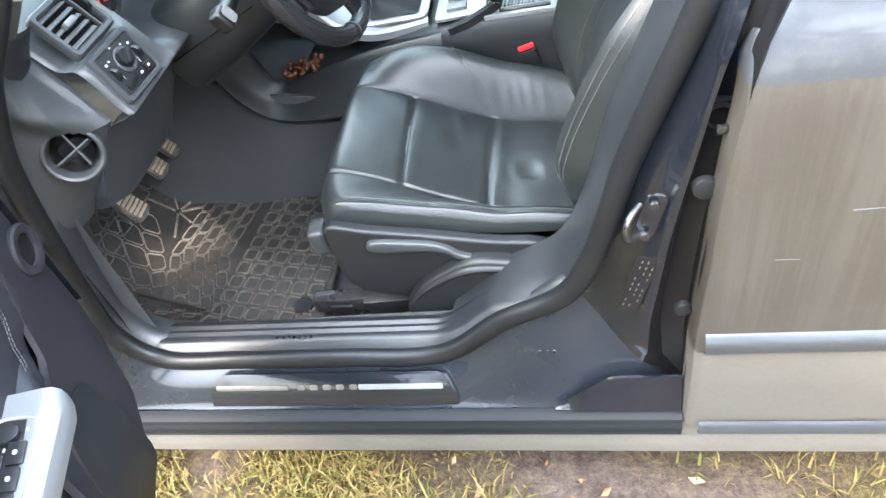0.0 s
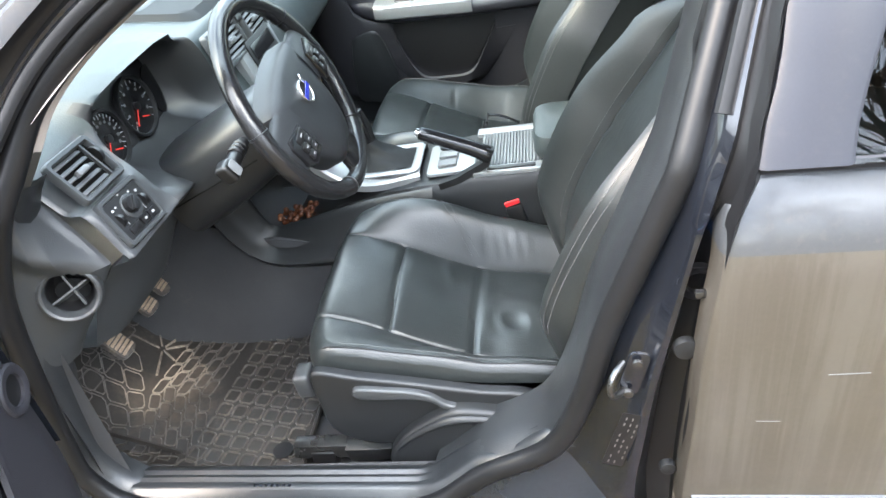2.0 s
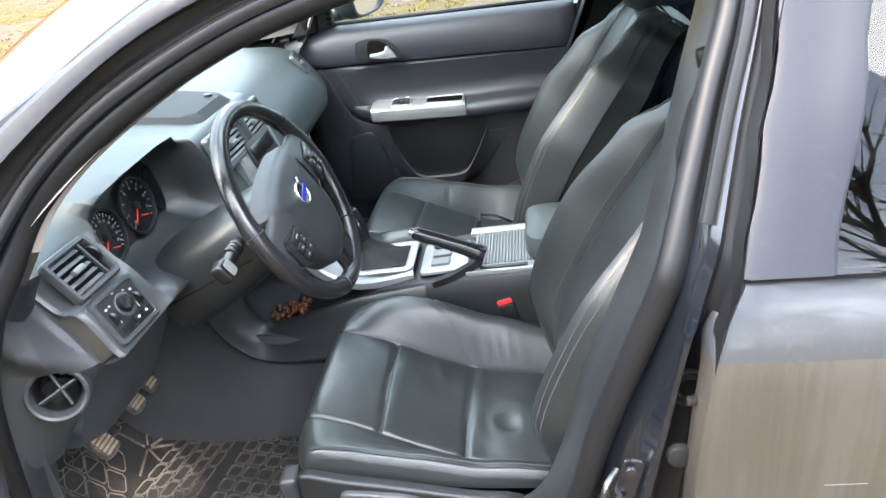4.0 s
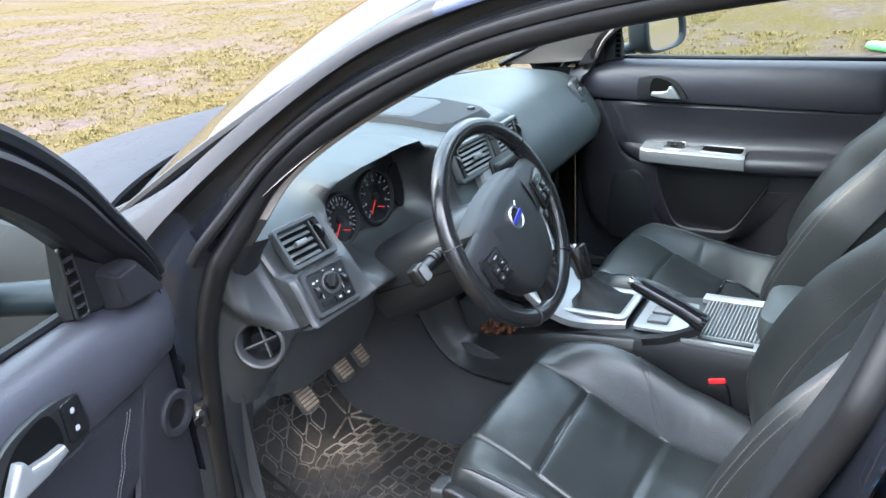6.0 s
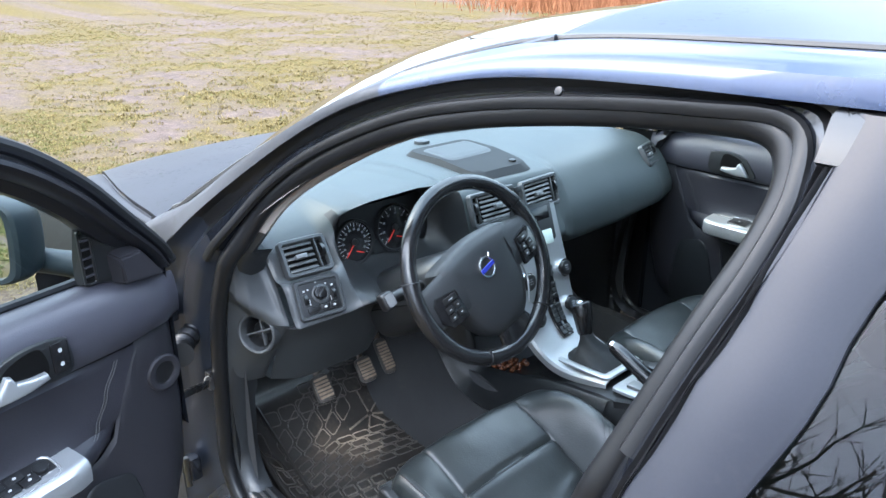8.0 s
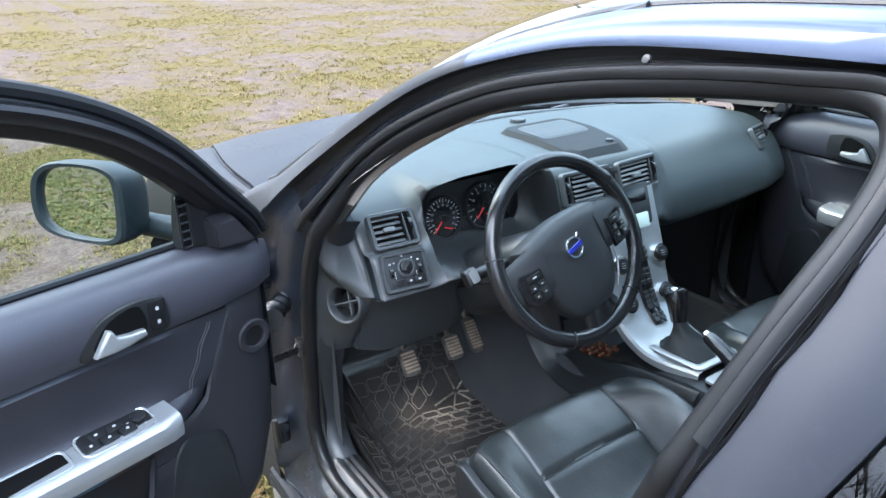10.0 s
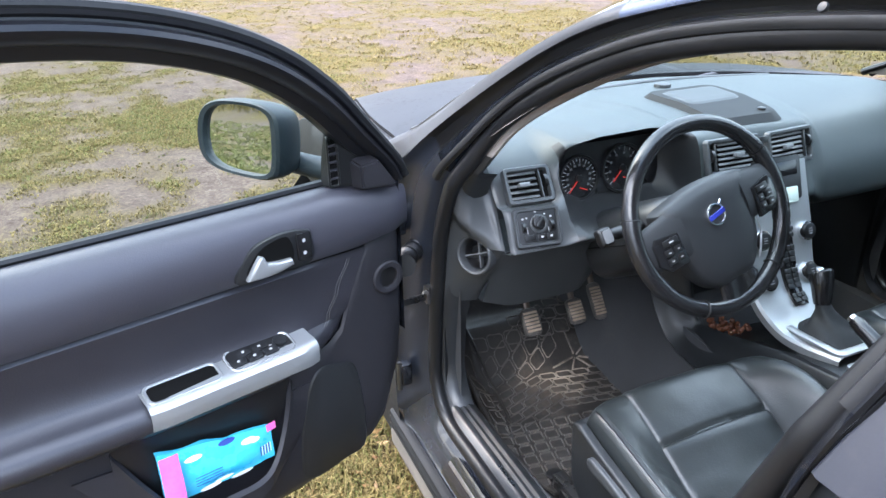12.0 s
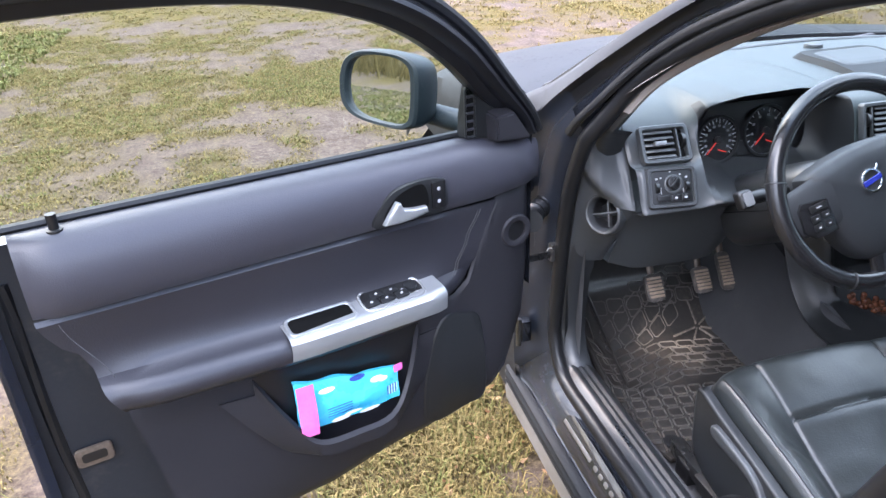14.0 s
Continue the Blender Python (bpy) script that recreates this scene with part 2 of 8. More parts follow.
SOFT_DARK = pbr("soft_black_moulding", (0.011, 0.012, 0.013), (0.016, 0.017, 0.018), 0.6, 0.0, 4.0, 400, 0.2, spec=0.15)
WHEEL_PAD = pbr("charcoal_airbag_vinyl", (0.0150, 0.0160, 0.0180), (0.0210, 0.0225, 0.0245), 0.44, 0.0, 4.0, 450, 0.2, cells=500, spec=0.3)
MUDDY = pbr("pale_dried_mud_film", (0.082, 0.074, 0.063), (0.118, 0.107, 0.092), 0.55, 0.0, 3.0, 140, 0.2, coat=0.1, dust=0.3, dust_col=(0.15, 0.135, 0.115), dust_scale=5.0)
# Near-black that paints shade where hollows and gaps are not modelled deep.
HOLLOW_SHADE = pbr("painted_hollow_shade", (0.002, 0.002, 0.002), (0.003, 0.003, 0.003), 0.8, spec=0.1)
GLASS = glass_mat("window_glass", (0.70, 0.775, 0.735))
SCREEN = glass_mat("windscreen_glass", (0.79, 0.87, 0.84), 0.06, 2.2)
DARK_GLASS = glass_mat("rear_window_glass", (0.22, 0.26, 0.25), 0.04, 0.22)
GREEN_PET = pbr("green_plastic_bottle", (0.10, 0.42, 0.16), (0.18, 0.55, 0.24), 0.15)
PACK_BLUE = pbr("blue_foil_wrapper", (0.05, 0.52, 0.80), (0.09, 0.60, 0.88), 0.28, 0.0, 20, 90, 0.3, crease=1.2)
PACK_PINK = pbr("pink_foil_wrapper", (0.80, 0.10, 0.38), (0.86, 0.18, 0.46), 0.3, 0.0, 20, 90, 0.3)
PACK_WHITE = pbr("white_print_on_wrapper", (0.74, 0.80, 0.84), (0.82, 0.86, 0.88), 0.4)
LATCH = pbr("rusty_latch_steel", (0.06, 0.048, 0.038), (0.16, 0.125, 0.10), 0.42, 0.5, 25.0, 150, 0.2)
PACK_NAVY = pbr("navy_print_on_wrapper", (0.02, 0.04, 0.22), (0.03, 0.06, 0.3), 0.4)



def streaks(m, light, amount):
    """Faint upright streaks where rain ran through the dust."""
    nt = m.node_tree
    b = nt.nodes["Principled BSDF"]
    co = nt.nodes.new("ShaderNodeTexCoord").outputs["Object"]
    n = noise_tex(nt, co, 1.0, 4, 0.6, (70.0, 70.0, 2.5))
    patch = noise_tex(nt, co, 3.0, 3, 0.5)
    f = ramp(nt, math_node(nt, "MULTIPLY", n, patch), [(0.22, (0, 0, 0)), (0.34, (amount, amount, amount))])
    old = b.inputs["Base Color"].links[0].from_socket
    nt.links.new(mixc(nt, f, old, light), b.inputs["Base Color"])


streaks(DUST_GROUND_PAINT, (0.085, 0.080, 0.071), 0.4)


def mud_stain(m, colour, amount, at, size):
    """Dried mud trodden into the middle of the mat, ragged at its rim."""
    nt = m.node_tree
    b = nt.nodes["Principled BSDF"]
    co = nt.nodes.new("ShaderNodeTexCoord").outputs["Object"]
    mp = nt.nodes.new("ShaderNodeMapping")
    mp.inputs["Location"].default_value = tuple(-a / q for a, q in zip(at, size))
    mp.inputs["Scale"].default_value = tuple(1 / q for q in size)
    nt.links.new(co, mp.inputs["Vector"])
    ln = nt.nodes.new("ShaderNodeVectorMath")
    ln.operation = "LENGTH"
    nt.links.new(mp.outputs["Vector"], ln.inputs[0])
    patch, fine = noise_tex(nt, co, 11.0, 6, 0.65), noise_tex(nt, co, 90.0, 6, 0.7)
    reach = math_node(nt, "SUBTRACT", math_node(nt, "ADD", patch, math_node(nt, "MULTIPLY", fine, 0.7)), math_node(nt, "MULTIPLY", ln.outputs["Value"], 0.55))
    f = ramp(nt, reach, [(0.34, (0, 0, 0)), (0.78, (amount, amount, amount))])
    old = b.inputs["Base Color"].links[0].from_socket
    nt.links.new(mixc(nt, f, old, colour), b.inputs["Base Color"])
    rg = b.inputs["Roughness"].links[0].from_socket
    nt.links.new(math_node(nt, "ADD", rg, math_node(nt, "MULTIPLY", f, 0.4)), b.inputs["Roughness"])


mud_stain(MAT_RUBBER, (0.120, 0.094, 0.072), 0.55, (-0.15, -0.01, 0.0), (0.13, 0.15, 0.3))
mud_stain(MUD_AND_SHEEN, (0.40, 0.33, 0.255), 0.80, (-0.19, 0.03, 0.0), (0.11, 0.14, 0.3))

# ---- building tools ----
ORG = {}


def thing(name, at, label, category, group="", kind="", turn=None):
    """An Empty at the thing's base; turn: its parts are given in the Empty's own frame."""
    ob = new(name)
    ob.empty_display_size = 0.05
    if turn is None:
        ob.matrix_basis = pose(*at)
        ORG[ob] = Vector(at)
    else:
        ob.matrix_basis = turn
        ORG[ob] = Vector((0, 0, 0))
    return tagged(ob, label, category, group, kind)


def part(name, bm, mat, parent, label="", sharp=38):
    bmesh.ops.recalc_face_normals(bm, faces=bm.faces)
    org = ORG[parent] if parent else Vector((0, 0, 0))
    bmesh.ops.translate(bm, verts=bm.verts, vec=-org)
    for f in bm.faces:
        f.smooth = True
    me = bpy.data.meshes.new(name)
    bm.to_mesh(me)
    bm.free()
    me.set_sharp_from_angle(angle=radians(sharp))
    me.materials.append(mat)
    ob = new(name, me)
    if parent:
        ob.parent = parent
        ORG[ob] = org
    if label:
        ob["label"] = label
    return ob


def spline(pts, n, closed=False):
    """n points along a smooth curve through pts."""
    pts = [Vector(p) for p in pts]
    m = len(pts)
    segs = m if closed else m - 1
    out = []
    for k in range(n):
        u = k / (n if closed else n - 1) * segs
        i = min(int(u), segs - 1)
        f = u - i
        g = lambda j: pts[j % m] if closed else pts[max(0, min(m - 1, j))]
        a, b, c, d = g(i - 1), g(i), g(i + 1), g(i + 2)
        out.append(0.5 * (2 * b + (c - a) * f + (2 * a - 5 * b + 4 * c - d) * f * f + (3 * b - a - 3 * c + d) * f ** 3))
    return out


def lerp_table(x, table):
    """Smooth value at x from rows (x, value)."""
    if x <= table[0][0]:
        return table[0][1]
    for (a, va), (b, vb) in zip(table, table[1:]):
        if x <= b:
            f = (x - a) / (b - a)
            f = f * f * (3 - 2 * f)
            return va + (vb - va) * f
    return table[-1][1]


def curve_table(x, table):
    """Value at x on a smooth curve through the rows (x, value)."""
    pts = spline([(a, 0, b) for a, b in table], 8 * len(table))
    return float(np.interp(x, [p.x for p in pts], [p.z for p in pts]))


def grid(rows, cu=False, cv=False, thick=0.0, bm=None):
    bm = bm or bmesh.new()
    vs = [[bm.verts.new(p) for p in row] for row in rows]
    nu, nv = len(vs), len(vs[0])
    made = []
    for i in range(nu if cu else nu - 1):
        for j in range(nv if cv else nv - 1):
            q = (vs[i][j], vs[(i + 1) % nu][j], vs[(i + 1) % nu][(j + 1) % nv], vs[i][(j + 1) % nv])
            made.append(bm.faces.new(q))
    if thick:
        bmesh.ops.recalc_face_normals(bm, faces=bm.faces)
        bmesh.ops.solidify(bm, geom=bm.faces[:], thickness=thick)
    return bm


def tube(pts, r, n=10, closed=False, flat=1.0, up=(0, 0, 1), bm=None, caps=True):
    """A round or flattened bar along pts; r is a number or one for each point."""
    pts = [Vector(p) for p in pts]
    m = len(pts)
    bm = bm or bmesh.new()
    rows = []
    for i, p in enumerate(pts):
        a = pts[(i - 1) % m] if closed else pts[max(0, i - 1)]
        b = pts[(i + 1) % m] if closed else pts[min(m - 1, i + 1)]
        t = (b - a).normalized()
        side = t.cross(Vector(up))
        if side.length < 1e-4:
            side = t.cross(Vector((1, 0, 0.01)))
        side.normalize()
        top = side.cross(t)
        rr = r[i] if isinstance(r, (list, tuple)) else r
        rows.append([p + side * (math.cos(k / n * math.tau) * rr) + top * (math.sin(k / n * math.tau) * rr * flat) for k in range(n)])
    vs = [[bm.verts.new(p) for p in row] for row in rows]
    for i in range(m if closed else m - 1):
        for j in range(n):
            bm.faces.new((vs[i][j], vs[(i + 1) % m][j], vs[(i + 1) % m][(j + 1) % n], vs[i][(j + 1) % n]))
    if caps and not closed:
        bm.faces.new(vs[0])
        bm.faces.new(vs[-1][::-1])
    return bm


def basis(o, x, y):
    """Matrix with its origin at o, x along x and y near y."""
    x = Vector(x).normalized()
    z = x.cross(Vector(y)).normalized()
    y = z.cross(x)
    return Matrix(((x.x, y.x, z.x, o[0]), (x.y, y.y, z.y, o[1]), (x.z, y.z, z.z, o[2]), (0, 0, 0, 1)))


def block(m, sx, sy, sz, bevel=0.004, seg=2, bm=None):
    """A bevelled box of that size, centred on the matrix m."""
    b2 = bmesh.new()
    bmesh.ops.create_cube(b2, size=1)
    bmesh.ops.scale(b2, verts=b2.verts, vec=(sx, sy, sz))
    if bevel:
        bmesh.ops.bevel(b2, geom=b2.edges[:], offset=min(bevel, 0.45 * min(sx, sy, sz)), segments=seg, affect="EDGES", profile=0.6)
    bmesh.ops.transform(b2, matrix=m, verts=b2.verts)
    return join(bm, b2)


def join(bm, b2):
    if bm is None:
        return b2
    me = bpy.data.meshes.new("tmp")
    b2.to_mesh(me)
    b2.free()
    bm.from_mesh(me)
    bpy.data.meshes.remove(me)
    return bm


def plate(m, outline, thick, bevel=0.003, seg=2, bm=None):
    """A slab with the outline (x, y) in the frame m, from z 0 up to thick, its upper edge bevelled."""
    b2 = bmesh.new()
    f = b2.faces.new([b2.verts.new((x, y, 0)) for x, y in outline])
    got = bmesh.ops.extrude_face_region(b2, geom=[f])
    top = [v for v in got["geom"] if isinstance(v, bmesh.types.BMVert)]
    bmesh.ops.translate(b2, verts=top, vec=(0, 0, thick))
    if bevel:
        tops = set(top)
        edges = [e for e in b2.edges if e.verts[0] in tops and e.verts[1] in tops]
        bmesh.ops.bevel(b2, geom=edges, offset=bevel, segments=seg, affect="EDGES", profile=0.6)
    bmesh.ops.transform(b2, matrix=m, verts=b2.verts)
    return join(bm, b2)


def disc(m, r, thick, n=24, bevel=0.002, bm=None):
    return plate(m, [(r * math.cos(k / n * math.tau), r * math.sin(k / n * math.tau)) for k in range(n)], thick, bevel, 2, bm)


def ring(m, r0, r1, thick, n=28, bm=None):
    rows = []
    for k in range(n):
        c, s = math.cos(k / n * math.tau), math.sin(k / n * math.tau)
        rows.append([m @ Vector((r * c, r * s, z)) for r, z in ((r0, 0), (r0, thick * 0.8), (r0 + 0.2 * (r1 - r0), thick), (r1 - 0.2 * (r1 - r0), thick), (r1, thick * 0.7), (r1, 0))])
    return grid(rows, cu=True, bm=bm)


def rrect(w, h, r, n=4):
    out = []
    for cx, cy, a in ((w / 2 - r, h / 2 - r, 0), (-w / 2 + r, h / 2 - r, 90), (-w / 2 + r, -h / 2 + r, 180), (w / 2 - r, -h / 2 + r, 270)):
        for k in range(n + 1):
            t = radians(a + 90 * k / n)
            out.append((cx + r * math.cos(t), cy + r * math.sin(t)))
    return out


def frame_plate(m, w, h, r, border, thick, bm=None, n=4):
    """A rounded frame with an opening."""
    a, b = rrect(w, h, r, n), rrect(w - 2 * border, h - 2 * border, max(0.001, r - border * 0.6), n)
    e = 0.25 * border
    c, d = rrect(w - 2 * e, h - 2 * e, max(0.001, r - e), n), rrect(w - 2 * border + 2 * e, h - 2 * border + 2 * e, max(0.001, r - border * 0.6 + e), n)
    rows = [[m @ Vector((x, y, z)) for x, y in o] for o, z in ((a, 0), (a, thick * 0.7), (c, thick), (d, thick), (b, thick * 0.7), (b, 0))]
    return grid(list(map(list, zip(*rows))), cu=True, bm=bm)


def stitches(pts, parent, name="stitching", step=0.006, r=0.0007, lift=(0, 0, 0.001)):
    """A row of short thread stitches along a line."""
    bm = bmesh.new()
    pts = [Vector(p) + Vector(lift) for p in pts]
    for a, b in zip(pts, pts[1:]):
        d = b - a
        k = max(1, int(d.length / step))
        for i in range(k):
            tube([a + d * ((i + 0.15) / k), a + d * ((i + 0.85) / k)], r, 4, bm=bm)
    return part(name, bm, THREAD, parent, "grey thread")

# ---- the car's body ----
def side_y(z):
    """The left side's outer skin: upright below the belt, leaning in above it."""
    return -0.872 + max(0.0, z - 1.03) * 0.57


car = thing("car", (0.4, 0, 0.0), "dark blue-grey estate car parked on worn grass, front door open", "car")

# control points (x, z) of the front door opening: the seal, and the outer edge of the frame round it
SEAL = [(-0.38, 0.352), (-0.22, 0.345), (-0.02, 0.345), (0.17, 0.350), (0.29, 0.440), (0.40, 0.505), (0.452, 0.612), (0.492, 0.762), (0.537, 0.889), (0.575, 0.993),
        (0.607, 1.10), (0.636, 1.20), (0.664, 1.29), (0.668, 1.355), (0.632, 1.392), (0.53, 1.392), (0.38, 1.376), (0.20, 1.345), (0.03, 1.297), (-0.13, 1.216),
        (-0.235, 1.135), (-0.290, 1.05), (-0.345, 0.96), (-0.395, 0.85), (-0.425, 0.69), (-0.445, 0.53), (-0.445, 0.43)]
EDGE = [(-0.50, 0.248), (-0.30, 0.246), (-0.05, 0.246), (0.20, 0.246), (0.45, 0.246), (0.588, 0.25), (0.592, 0.42), (0.597, 0.60), (0.609, 0.78), (0.619, 0.93),
        (0.643, 1.05), (0.664, 1.15), (0.690, 1.25), (0.712, 1.34), (0.710, 1.428), (0.60, 1.430), (0.463, 1.426), (0.297, 1.414), (0.144, 1.388), (-0.034, 1.332),
        (-0.163, 1.262), (-0.291, 1.160), (-0.41, 1.05), (-0.50, 0.90), (-0.53, 0.70), (-0.54, 0.50), (-0.535, 0.32)]
NLOOP = 216


def seal_y(z):
    return -0.795 if z < 1.0 else -0.795 + (z - 1.0) * 0.45


seal_loop = [Vector((p.x, seal_y(p.z), p.z)) for p in spline([(x, 0, z) for x, z in SEAL], NLOOP, True)]
edge_loop = [Vector((p.x, side_y(p.z) + (0.014 if p.z < 0.3 else 0.0), p.z)) for p in spline([(x, 0, z) for x, z in EDGE], NLOOP, True)]

rows = []
for a, b in zip(seal_loop, edge_loop):
    row = []
    wb = lerp_table(a.x, [(0.33, 0.0), (0.46, 1.0)]) * lerp_table(a.z, [(0.42, 0.0), (0.58, 1.0), (0.92, 1.0), (1.06, 0.0)])
    for (f, dy), (fb, db) in zip(((0.0, 0.012), (0.14, 0.011), (0.22, 0.010), (0.30, -0.002), (0.46, 0.001), (0.62, 0.004), (0.72, 0.016), (0.82, 0.017), (0.93, 0.016), (1.0, 0.0)),
                                 ((0.0, 0.014), (0.10, 0.020), (0.24, 0.018), (0.38, 0.004), (0.48, -0.006), (0.56, 0.000), (0.64, 0.026), (0.70, 0.055), (0.95, 0.060), (1.0, 0.020))):
        p = a.lerp(b, f + (fb - f) * wb)
        k = (1.0 if a.z > 0.6 else 0.25) * (1 - wb)
        row.append(Vector((p.x, p.y + dy * k + db * wb, p.z)))
    rows.append(row)
# Rows that get the painted sky reflection, out to the pillar foot.
sill_rows = [k for k in range(NLOOP) if seal_loop[k].z < 0.52 and seal_loop[k].x < 0.41 and edge_loop[k].z < 0.30]
first = next(k for k in sill_rows if (k - 1) % NLOOP not in sill_rows)
order = [(first + k) % NLOOP for k in range(len(sill_rows))]
part("sill_top", grid([rows[k] for k in order]), SILL_SKY_PAINT, car, "glossy painted sill top with scuffs")
rest = [(order[-1] + k) % NLOOP for k in range(NLOOP - len(order) + 2)]
hp_rows = [k for k in rest if seal_loop[k].x < -0.28 and seal_loop[k].z < 1.0]
fr_rows = [k for k in rest if k not in hp_rows[1:-1]]
fr_rows = [k for k in fr_rows if rest.index(k) <= rest.index(hp_rows[0])]
up0 = next(n for n, k in enumerate(fr_rows) if seal_loop[k].z > 0.98)
up1 = next(n for n, k in enumerate(fr_rows) if n > up0 and (seal_loop[k].z > 1.36 or seal_loop[k].x < 0.6))
# Frame faces in the rear door's gap, painted black for the shade there.
part("frame_gap", grid([rows[k][5:] for k in fr_rows[: up0 + 1]]), BLACK, car, "gap faces beside the rear door, their shade painted black")
part("pillar_face", grid([rows[k][5:] for k in fr_rows[up0 : up1 + 1]]), RAIL_SKY_PAINT, car, "glossy blue-grey painted centre pillar")
part("frame_gap", grid([rows[k][5:] for k in fr_rows[up1:]]), BLACK, car, "black band in the gap above the door opening")
part("door_frame", grid([rows[k][:6] for k in fr_rows]), JAMB, car, "glossy dark door frame with dust and scuffs")
part("hinge_pillar", grid([rows[k] for k in hp_rows]), PILLAR_SHEEN, car, "glossy blue-grey hinge pillar")

# rubber seals
part("door_seal", tube(seal_loop, 0.019, 12, True, 0.9, up=(0, 1, 0)), RUBBER, car, "thick black rubber door seal")
lip = [a.lerp(b, 0.34) + Vector((0, -0.006, 0)) for a, b in zip(seal_loop, edge_loop)]
upper = [p for p in lip[NLOOP // 4 :] if p.z > 1.0 and (p.x < 0.3 or p.z > 1.06)]
part("outer_seal", tube(upper, 0.010, 8, False, 0.8, up=(0, 1, 0)), RUBBER, car, "thin black outer rubber seal")

# inner edge trim from the seal inwards: pillar and sill covers
rows = []
for a in seal_loop:
    c = Vector((0.1, 0, 0.85))
    inw = Vector((c.x - a.x, 0, c.z - a.z)).normalized()
    up_part = a.z > 1.02
    k = lerp_table(a.x, [(-0.28, 0.22), (-0.1, 0.42), (0.1, 0.6), (0.3, 1.0)]) if up_part else (0.55 if a.x < 0.2 and a.z < 0.62 else lerp_table(a.x, [(-0.30, 0.6), (0.0, 1.0)]))
    rows.append([a + Vector((0, 0.012, 0)), a + inw * 0.012 + Vector((0, 0.012 + 0.023 * k, 0)), a + inw * 0.020 + Vector((0, 0.012 + 0.063 * k, 0)), a + inw * 0.016 + Vector((0, 0.012 + 0.118 * k, 0))])
up_rows = [r for r in rows if r[0].z > 1.07 and r[0].x < 0.5]
low_rows = rows[rows.index(up_rows[-1]) :] + rows[: rows.index(up_rows[0]) + 1]
part("inner_trim", grid(low_rows), SCUFF, car, "dark plastic trim inside the door opening")
part("roof_edge_trim", grid(up_rows), PILLAR_CLOTH, car, "beige trim along the pillar and roof edge")
mir = lambda rr: [[Vector((p.x, -p.y, p.z)) for p in r] for r in rr]
part("inner_trim", grid(mir(low_rows)), PLASTIC, car, "dark plastic trim inside the right door opening")
part("roof_edge_trim", grid(mir(up_rows)), PILLAR_CLOTH, car, "beige trim along the pillar and roof edge")

# sill below the opening and along the car
prof = [(-0.858, 0.246), (-0.866, 0.236), (-0.869, 0.215), (-0.869, 0.19), (-0.861, 0.184), (-0.862, 0.176), (-0.868, 0.165), (-0.866, 0.125), (-0.85, 0.108), (-0.80, 0.10), (-0.70, 0.11)]
xs = [-0.62, -0.5, -0.3, 0, 0.3, 0.6, 1.0, 1.5, 2.0]
part("sill", grid([[Vector((x, y, z)) for y, z in prof] for x in xs]), MUDDY, car, "dusty painted sill below the door openings")

prof = [(-0.852, 0.256), (-0.866, 0.256), (-0.874, 0.250), (-0.8755, 0.240), (-0.872, 0.234), (-0.8755, 0.228), (-0.8755, 0.214), (-0.872, 0.208), (-0.874, 0.200), (-0.860, 0.194)]
part("sill_rubber", grid([[Vector((x, y, z)) for y, z in prof] for x in np.linspace(-0.60, 0.586, 12)]), SOFT_DARK, car, "black ribbed rubber strip along the sill")

# tread plate on the sill, with two bright strips and the maker's mark as plain bars
mt = basis((-0.05, -0.828, 0.3015), (1, 0, 0), (0, 0.05, 0.098))
tread = part("tread_plate", plate(mt, [(-0.245, -0.040), (0.245, -0.040), (0.243, -0.012), (0.228, 0.022), (0.212, 0.030), (-0.205, 0.030), (-0.225, 0.020), (-0.240, -0.012)], 0.006, 0.002), JAMB, car, "glossy dark plastic tread plate")
part("bright_strip", plate(mt @ pose(-0.155, 0.0, 0.006), rrect(0.148, 0.010, 0.002), 0.0012, 0.0005), STEEL, tread, "brushed bright metal strip")
part("bright_strip", plate(mt @ pose(0.138, 0.0, 0.006), rrect(0.160, 0.011, 0.002), 0.0012, 0.0005), SILVER, tread, "brushed bright metal strip")
for k in range(5):
    part("mark_bar", plate(mt @ pose(-0.056 + 0.026 * k, 0.0, 0.006), rrect(0.016, 0.011, 0.004), 0.0012, 0.0004), STEEL, tread, "grey maker's mark drawn as a plain bar")

# ribbed scuff cover inside the sill
prof = [(-0.79, 0.352), (-0.775, 0.371), (-0.765, 0.374), (-0.757, 0.371), (-0.749, 0.374), (-0.741, 0.371), (-0.733, 0.374), (-0.722, 0.370), (-0.708, 0.355), (-0.70, 0.30), (-0.69, 0.24)]
rows = []
for x in np.linspace(-0.43, 0.60, 36):
    lift = lerp_table(x, [(-0.46, 0.05), (-0.40, 0.0), (0.16, 0.0), (0.30, 0.085), (0.42, 0.15), (0.60, 0.16)])
    rows.append([Vector((x, y, z + lift * (1 if k < 9 else 0.5))) for k, (y, z) in enumerate(prof)])
scuff = part("scuff_cover", grid(rows), SCUFF, car, "ribbed charcoal plastic scuff cover")
for k in range(7):
    part("embossed_bar", block(basis((-0.145 + 0.011 * k, -0.768, 0.3752), (1, 0, 0), (0, 1, 0)), 0.006, 0.006, 0.001, 0.0004, 1), JAMB, scuff, "raised moulded mark")

# inner floor, tunnel and bulkhead
def floor_z(x):
    return lerp_table(x, [(-1.02, 0.74), (-0.86, 0.56), (-0.72, 0.38), (-0.56, 0.258), (-0.4, 0.245), (0.0, 0.262), (0.6, 0.275), (1.9, 0.30)])


rows = []
